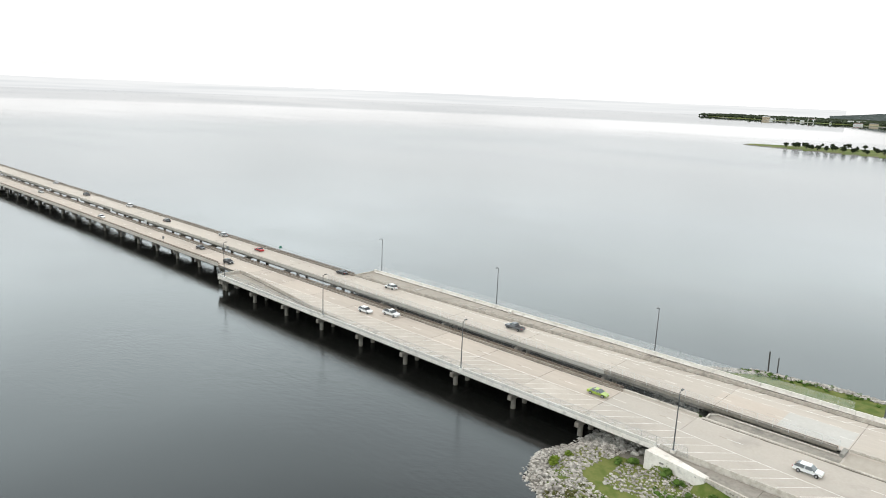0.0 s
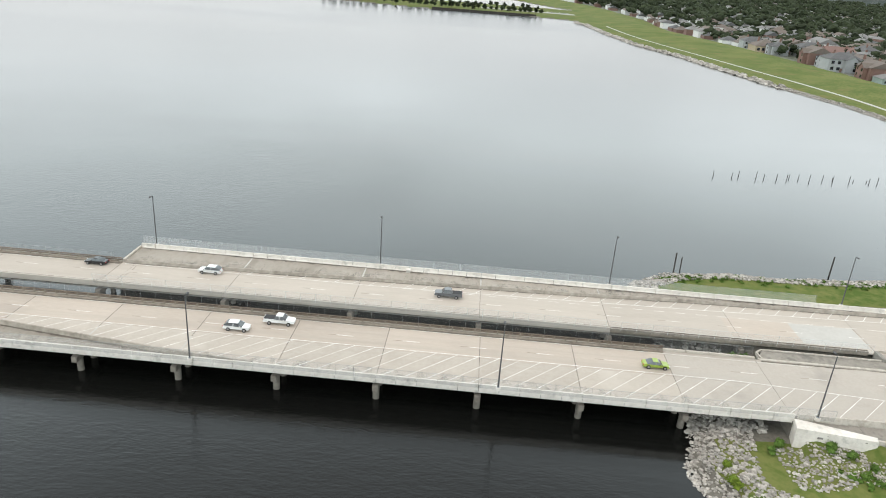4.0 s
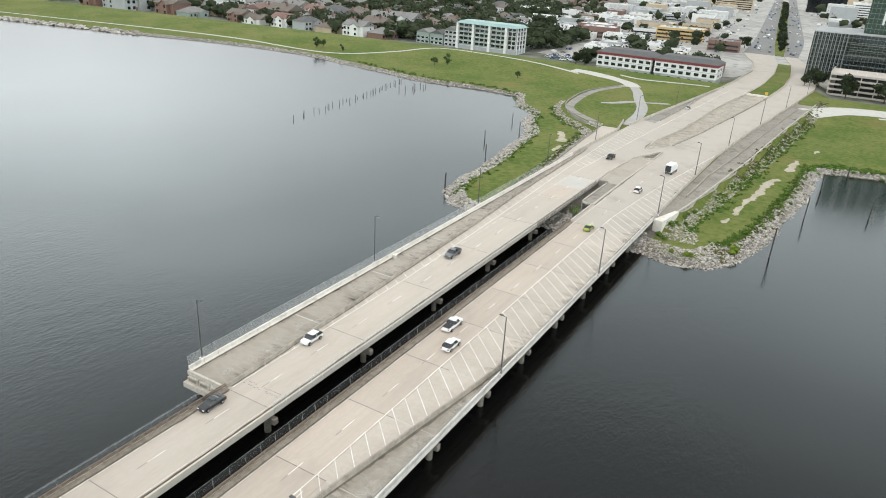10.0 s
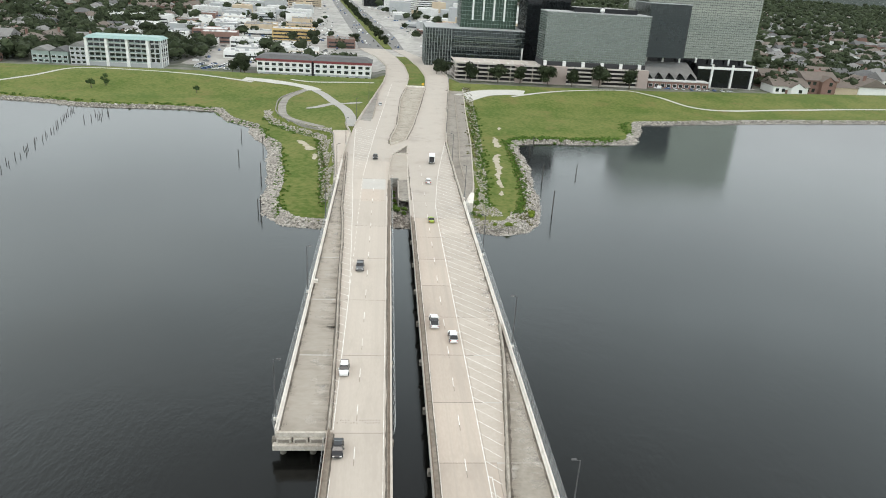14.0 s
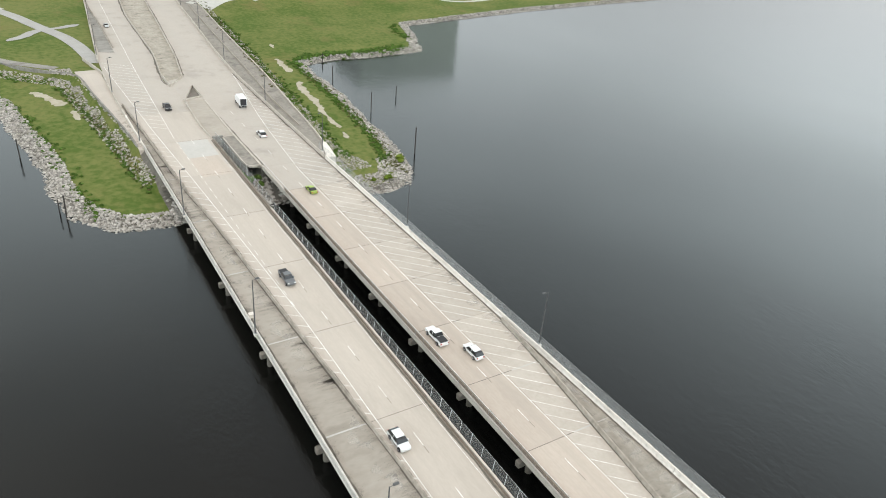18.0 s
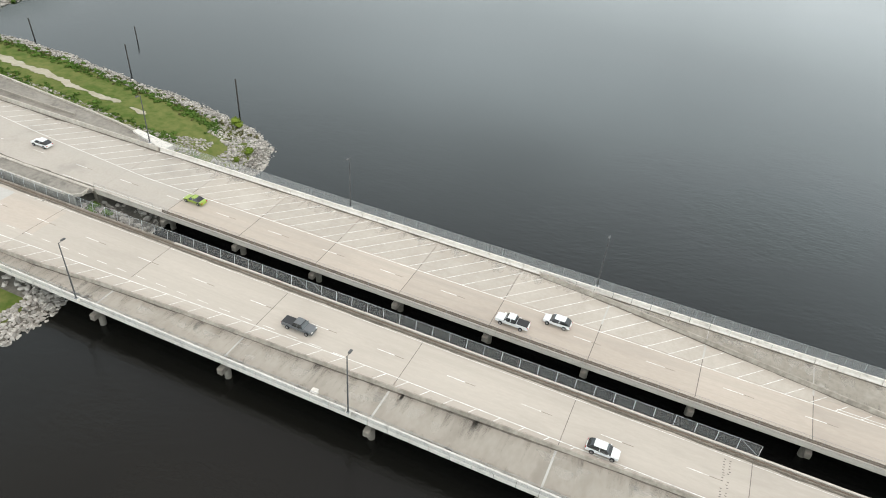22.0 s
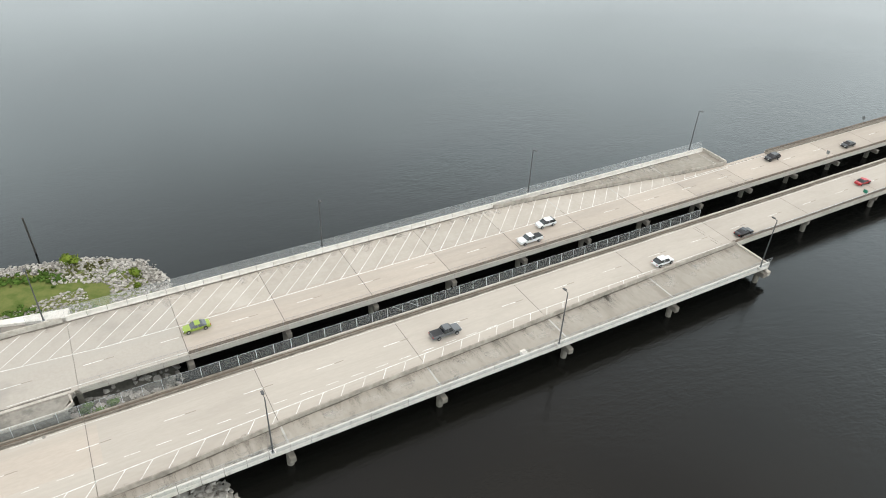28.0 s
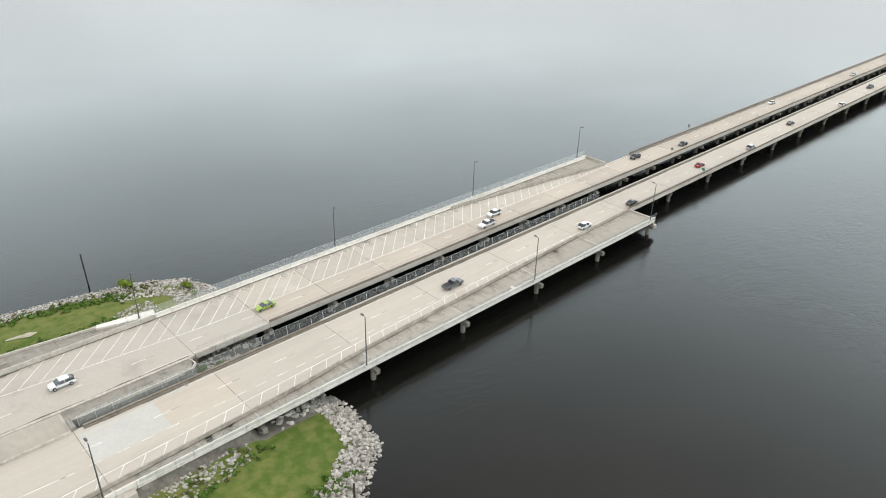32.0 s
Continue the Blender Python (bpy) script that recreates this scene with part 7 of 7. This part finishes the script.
rnd = random.Random(11)
far_wall, far_roof = [Mesh(), Mesh()], [Mesh(), Mesh(), Mesh()]
used, near_count, spots = 0, 0, []
for zone in (0, 1):
    ys = np.arange(404, 3600, 25) if zone == 0 else np.arange(-182, -1500, -25)
    for r in range(46):
        for yv in ys:
            x = crest(yv) + 44 + r * 33 + (r // 2) * 10 + rnd.uniform(-2, 2)
            y = float(yv) + rnd.uniform(-3, 3)
            dist = math.hypot(x + 150, y - 100)
            if dist > 3400 or commercial(x, y) or not free(x, y) or rnd.random() < (0.12 if r < 8 else 0.35):
                continue
            if dist > 1300 and rnd.random() < 0.55:
                continue
            rz = (0 if r % 2 == 0 else 180) + rnd.choice((0, 0, 90)) + rnd.uniform(-4, 4)
            z = max(ground_z(x, y), 0.5) if r < 2 else 0.95
            if r < 4 and -560 < y < 900 and used < 100:
                k = rnd.randrange(8)
                m = pose(x, y, z, 0, 0, rz) @ Matrix.Scale(rnd.uniform(1.15, 1.45), 4)
                if used < 8:
                    PROTOS[used].matrix_basis = m
                else:
                    copy_thing(PROTOS[k], m)
                used += 1
            else:
                w, dp, tall = rnd.uniform(15, 24), rnd.uniform(13, 18), rnd.choice((4.2, 4.6, 7.6))
                c, s = math.cos(radians(rz)), math.sin(radians(rz))
                T = lambda p: (x + p[0] * c - p[1] * s, y + p[0] * s + p[1] * c, z + p[2])
                bx = Mesh().box(-dp / 2, dp / 2, -w / 2, w / 2, -0.3, tall)
                rnd.choice(far_wall).add([T(p) for p in bx.v], bx.f)
                hx, hy, rise = dp / 2 + 0.6, w / 2 + 0.6, dp * 0.27
                kk = hx if rnd.random() < 0.6 else 0.0
                rnd.choice(far_roof).add([T(p) for p in [(-hx, -hy, tall), (hx, -hy, tall), (hx, hy, tall), (-hx, hy, tall), (0, -hy + kk, tall + rise), (0, hy - kk, tall + rise)]], [(0, 3, 2, 1), (0, 1, 4), (1, 2, 5, 4), (2, 3, 5), (3, 0, 4, 5)])
            spots.append((x, y))
for me, mat, lab in ((far_wall[0], M_WALLWHITE, "white walls of distant houses"), (far_wall[1], M_BRICK, "brick walls of distant houses"), (far_roof[0], M_ROOFGREY, "grey roofs of distant houses"), (far_roof[1], M_ROOFBROWN, "brown roofs of distant houses"), (far_roof[2], M_ROOFDARK, "dark roofs of distant houses")):
    tagged(new("distant_houses", me.data("distant_houses", mat)), lab, "houses", kind="stuff")


# ---- shops and offices of the town centre ----
def flat_building(x, y, w, dp, tall, mat, label, rz=6.4, roof=None, windows=True, category="building"):
    b = thing("commercial_building", label, category, "town centre buildings", x=x, y=y, z=0.9, rz=rz)
    part("wall", Mesh().box(-dp / 2, dp / 2, -w / 2, w / 2, -0.3, tall), mat, b)
    part("roof", Mesh().box(-dp / 2 + 0.4, dp / 2 - 0.4, -w / 2 + 0.4, w / 2 - 0.4, tall - 0.2, tall + 0.05), roof or M_ROOFWHITE, b)
    m = Mesh()
    for a in ((-dp / 2, -dp / 2 + 0.4, -w / 2, w / 2), (dp / 2 - 0.4, dp / 2, -w / 2, w / 2), (-dp / 2 + 0.4, dp / 2 - 0.4, -w / 2, -w / 2 + 0.4), (-dp / 2 + 0.4, dp / 2 - 0.4, w / 2 - 0.4, w / 2)):
        m.box(*a, tall - 0.01, tall + 0.7)
    part("roof_parapet", m, mat, b)
    q = random.Random(int(x * 3 + y))
    for _ in range(2 if w < 25 else 4):
        u, v = q.uniform(-dp * 0.32, dp * 0.32), q.uniform(-w * 0.38, w * 0.38)
        part("roof_unit", Mesh().box(u - 1.2, u + 1.2, v - 1.4, v + 1.4, tall + 0.05, tall + 1.5, 0.05), M_WALLGREY, b)
    if windows:
        for f in range(max(1, int(tall // 3.6))):
            part("window_band", Mesh().box(-dp / 2 - 0.06, -dp / 2 + 0.04, -w / 2 + 1, w / 2 - 1, 1.1 + f * 3.5, 2.6 + f * 3.5), M_PANE, b)
    return b


flat_building(447, 306, 33, 26, 10, M_BRICK, "red brick commercial block with a flat roof")
flat_building(508, 243, 44, 30, 11, M_YELLOWWALL, "yellow ochre commercial block with flat roofs", category="shop building")
flat_building(452, 190, 27, 24, 8.5, M_BRICK, "brick bank building with a pale gable", roof=M_ROOFBROWN)
flat_building(620, 438, 70, 34, 9, M_WALLWHITE, "long white commercial hall")
flat_building(1130, 300, 60, 40, 52, M_TAN, "tall beige hotel slab with window bands")
flat_building(1250, 165, 62, 46, 30, M_GLASS_E, "dark glass office block beside the boulevard", windows=False)
flat_building(1110, 86, 62, 46, 26, M_WALLWHITE, "white parking deck with open levels")
flat_building(420, 333, 60, 22, 5, M_WALLWHITE, "low white shop with a flat roof")
rnd = random.Random(19)
town = [Mesh(), Mesh(), Mesh()]
cells = 0
for gx in np.arange(300, 2000, 40):
    for gy in np.arange(-330, 760, 42):
        x, y = float(gx) + rnd.uniform(-7, 7), float(gy) + rnd.uniform(-7, 7) + (gx - 300) * 0.11
        if not commercial(x, y) or not free(x, y, 16) or rnd.random() < 0.15:
            continue
        if any(math.hypot(x - a, y - b) < 44 for a, b in ((447, 306), (508, 243), (452, 190), (620, 438), (1130, 300), (1250, 165), (1110, 86), (420, 333))):
            continue
        mat, lab = rnd.choice(((M_WALLWHITE, "white flat-roofed shop building"), (M_WALLWHITE, "long white flat-roofed commercial building"), (M_TAN, "tan flat-roofed commercial building"), (M_BRICK, "brick flat-roofed commercial building"), (M_WALLGREY, "grey flat-roofed commercial building")))
        tall = rnd.choice((4.5, 5, 5, 6, 7, 8, 12)) if x < 900 else rnd.choice((5, 6, 8, 14, 22))
        if x > 760 or cells > 95:
            w, dp = rnd.uniform(22, 38), rnd.uniform(18, 32)
            town[rnd.choice((0, 0, 0, 1, 2))].box(x - dp / 2, x + dp / 2, y - w / 2, y + w / 2, 0.5, tall + 0.9).box(x - 2, x + 1, y - 3, y + 1, tall + 0.9, tall + 2.4)
            continue
        flat_building(x, y, rnd.uniform(22, 38), rnd.uniform(18, 32), tall, mat, lab, 6.4 + rnd.choice((0, 90)), rnd.choice((M_ROOFWHITE, M_ROOFWHITE, M_ROOFWHITE, M_ROOFGREY, M_WALLGREY)), windows=x < 900)
        cells += 1

for me, mat, lab in zip(town, (M_ROOFWHITE, M_WALLGREY, M_TAN), ("white", "grey", "tan")):
    tagged(new("distant_buildings", me.data("distant_buildings", mat)), lab + " flat-roofed buildings of the distant town", "buildings", kind="stuff")


# ---- parked and distant vehicles ----
def far_car(colour, x, y, z, rz, label):
    """A parked car seen from far away: body, dark glass, roof and wheels."""
    t = thing("car", label, "car", "parked and distant cars", x=x, y=y, z=z, rz=rz)
    part("body", Mesh().box(-2.3, 2.3, -0.9, 0.9, 0.32, 0.95, 0.12), PAINT[colour], t)
    part("glasshouse", Mesh().prism([(-1.7, -0.75), (0.9, -0.75), (0.9, 0.75), (-1.7, 0.75)], 0.9, 1.25, 0.2), M_CARGLASS, t)
    part("roof", Mesh().box(-1.2, 0.5, -0.6, 0.6, 1.44, 1.5, 0.02), PAINT[colour], t)
    for u in (-1.45, 1.45):
        for s in (-0.82, 0.82):
            shared("tyre", WHEEL, t, u, s, 0.36)
    return t


car_a = far_car("silver", 262, 262, 0.95, 90, "silver sedan parked beside the office")
car_b = far_car("white", 262, 270, 0.95, 90, "white car parked beside the office")
car_c = far_car("blue", 262, 278, 0.95, 90, "dark blue sedan parked beside the office")
car_d = vehicle("van", "white", 266, -68, 0.95, 95, "white van parked before the shop row", "parked cars")
rnd = random.Random(3)
for i in range(16):
    copy_thing((car_a, car_b, car_c)[i % 3], pose(268 + (i % 4) * 7, 258 + (i // 4) * 9 + rnd.uniform(-1, 1), 0.95, 0, 0, 90 + rnd.uniform(-4, 4)))
for i in range(9):
    copy_thing((car_c, car_b, car_a)[i % 3], pose(266 + rnd.uniform(-0.6, 0.6), -76 - i * 6.4, max(ground_z(266, -76 - i * 6.4), 0.9), 0, 0, rnd.choice((0, 180, 95))))
for i in range(26):
    x = rnd.uniform(460, 1300)
    s = rnd.choice((0.25, 0.5, 0.75))
    if i % 2:
        y = float(np.interp(x, ROAD_X, WEST_R)) * (1 - s) + float(np.interp(x, ROAD_X, WEST_L)) * s
    else:
        y = float(np.interp(x, ROAD_X, EAST_R)) * (1 - s) + float(np.interp(x, ROAD_X, EAST_L)) * s
    copy_thing((car_a, car_b, car_c)[i % 3], pose(x, y, road_z(x) + 0.06, 0, 0, 6.4 + (180 if i % 2 else 0)))


# ---- town trees ----
rnd = random.Random(23)
count = 0
for x, y in spots:
    if count < 120 and -480 < y < 760 and x < crest(y) + 160:
        for _ in range(2):
            tx, ty = x + rnd.uniform(9, 14) * rnd.choice((-1, 1)), y + rnd.uniform(8.5, 10) * rnd.choice((-1, 1))
            if tx > crest(ty) + 34 and free(tx, ty, 4):
                tree(tx, ty, rnd.uniform(0.7, 1.25), TREES, rnd.randrange(4))
                count += 1
woods = Mesh()
for _ in range(46000):
    far = rnd.random() ** 1.9
    r, a = 330 + 4400 * far, rnd.uniform(-1.1, 1.75)
    x, y = -150 + r * math.cos(a), 100 + r * math.sin(a)
    if x < crest(y) + 40 or not free(x, y, 3) or y > 4800 or x > 4800:
        continue
    if commercial(x, y) and rnd.random() < 0.9:
        continue
    if y > 3400 and x < crest(y) + 90:
        continue
    if r < 1700 and rnd.random() < (0.3 if y > 0 else 0.5):
        continue
    s = rnd.uniform(4.8, 9.4) * (1.0 if r < 1200 else 1.25 + far)
    leaf_cloud(woods, (x, y, 1.5 + s * rnd.uniform(0.7, 1.0)), s, s * rnd.uniform(0.8, 1.2), s * rnd.uniform(0.65, 0.9), 26 if r < 900 else 4, s * 0.17, rnd, 3 if r < 1100 else 1)
tagged(new("town_woods", woods.data("town_woods", M_LEAF)), "dense dark green tree crowns filling the suburb", "trees", kind="stuff")


# ---- far shore of the lake and the peninsula ----
sea = thing("sea_wall", "dark timber sea wall along the grassy peninsula", "sea wall", kind="structure")
for i in range(11):
    part("wall_panel", Mesh().box(-196 + i * 15, -181.2 + i * 15, 1183.6, 1185.2, -1, 3.4, 0.1), M_WOOD, sea)
tower_block = thing("apartment_tower", "beige high-rise slab standing on the far shore", "tower", x=-690, y=4480, z=1)
part("wall", Mesh().box(-9, 9, -24, 24, 0, 64), M_TAN, tower_block)
for f in range(16):
    part("window_band", Mesh().box(-9.1, 9.1, -24.1, 24.1, 3 + f * 3.9, 4.3 + f * 3.9), M_ROOFGREY, tower_block)
shore_rnd = random.Random(91)
for i in range(26):
    x = -300 - 40 * i + shore_rnd.uniform(-14, 14)
    y = float(np.interp(x, [-1740, -1250, -700, -330], [3960, 3780, 3590, 3520])) + shore_rnd.uniform(30, 260)
    w_, d_, h_ = shore_rnd.uniform(14, 52), shore_rnd.uniform(12, 22), shore_rnd.choice((5, 7, 9, 14))
    hb = thing("waterfront_building", "pale waterfront building on the far lake shore", "building", "far shore buildings", x=x, y=y, z=1)
    part("wall", Mesh().box(-w_ / 2, w_ / 2, -d_ / 2, d_ / 2, -0.5, h_), shore_rnd.choice((M_WALLWHITE, M_WALLWHITE, M_TAN, M_WALLGREY)), hb)
    part("roof", Mesh().prism([(-w_ / 2 - 0.5, -d_ / 2 - 0.5), (w_ / 2 + 0.5, -d_ / 2 - 0.5), (w_ / 2 + 0.5, d_ / 2 + 0.5), (-w_ / 2 - 0.5, d_ / 2 + 0.5)], h_, h_ + 0.5, 2.0), shore_rnd.choice((M_ROOFGREY, M_ROOFRED, M_ROOFWHITE)), hb)
shore_trees = Mesh()
for _ in range(5000):
    x = shore_rnd.uniform(-1750, 300)
    lo = float(np.interp(x, [-1740, -1250, -700, -330, -100, 300], [3990, 3810, 3620, 3540, 2700, 1500]))
    y = lo + 40 + 1200 * shore_rnd.random()
    if y > 4780 or x > crest(y) + 60 and y < 3400:
        continue
    s = shore_rnd.uniform(6, 11)
    shore_trees.blob((x, y, 1 + s * 0.7), s, shore_rnd.randrange(10 ** 6), 0.8, 0.35)
tagged(new("shore_woods", shore_trees.data("shore_woods", M_LEAF)), "dark woods on the far lake shore", "trees", kind="stuff")
lot = slab("pavement", [(-120, 1290), (40, 1275), (40, 1305), (-120, 1320)], 1.85, M_LANE, "grey parking lot on the grassy peninsula", "parking lot", 0.5)
for i in range(22):
    copy_thing((car_a, car_b, car_c)[i % 3], pose(-114 + i * 6.8, 1300 + shore_rnd.uniform(-2, 2), 1.86, 0, 0, 90))


# ---- cars filling the town's streets and lots ----
fleet_rnd = random.Random(44)
fleets = [Mesh(), Mesh(), Mesh()]
for _ in range(900):
    x = 300 + 1100 * fleet_rnd.random() ** 1.4
    y = fleet_rnd.uniform(-150, 420) + (x - 300) * 0.11
    if not commercial(x, y) or not free(x, y, 2):
        continue
    m, turn = fleet_rnd.choice(fleets), fleet_rnd.random() < 0.5
    a, b = (2.3, 0.9) if turn else (0.9, 2.3)
    m.box(x - a, x + a, y - b, y + b, 0.9, 1.9, 0.1).box(x - a * 0.55, x + a * 0.55, y - b * 0.55, y + b * 0.55, 1.8, 2.5, 0.1)
for _ in range(85):
    x = 455 + 1100 * fleet_rnd.random() ** 1.3
    tables = (WEST_L, WEST_R) if fleet_rnd.random() < 0.5 else (EAST_L, EAST_R)
    k = fleet_rnd.choice((0.17, 0.38, 0.6, 0.83))
    y = float(np.interp(x, ROAD_X, tables[0])) * k + float(np.interp(x, ROAD_X, tables[1])) * (1 - k)
    z = road_z(x) + 0.35
    fleet_rnd.choice(fleets).box(x - 2.3, x + 2.3, y - 0.9, y + 0.9, z, z + 0.75, 0.1).box(x - 1.3, x + 1.1, y - 0.75, y + 0.75, z + 0.7, z + 1.2, 0.15)
for m, c, lab in zip(fleets, ("white", "grey", "blue"), ("white", "grey", "dark blue")):
    tagged(new("distant_cars", m.data("distant_cars", PAINT[c])), lab + " cars parked through the distant town", "cars", kind="stuff")
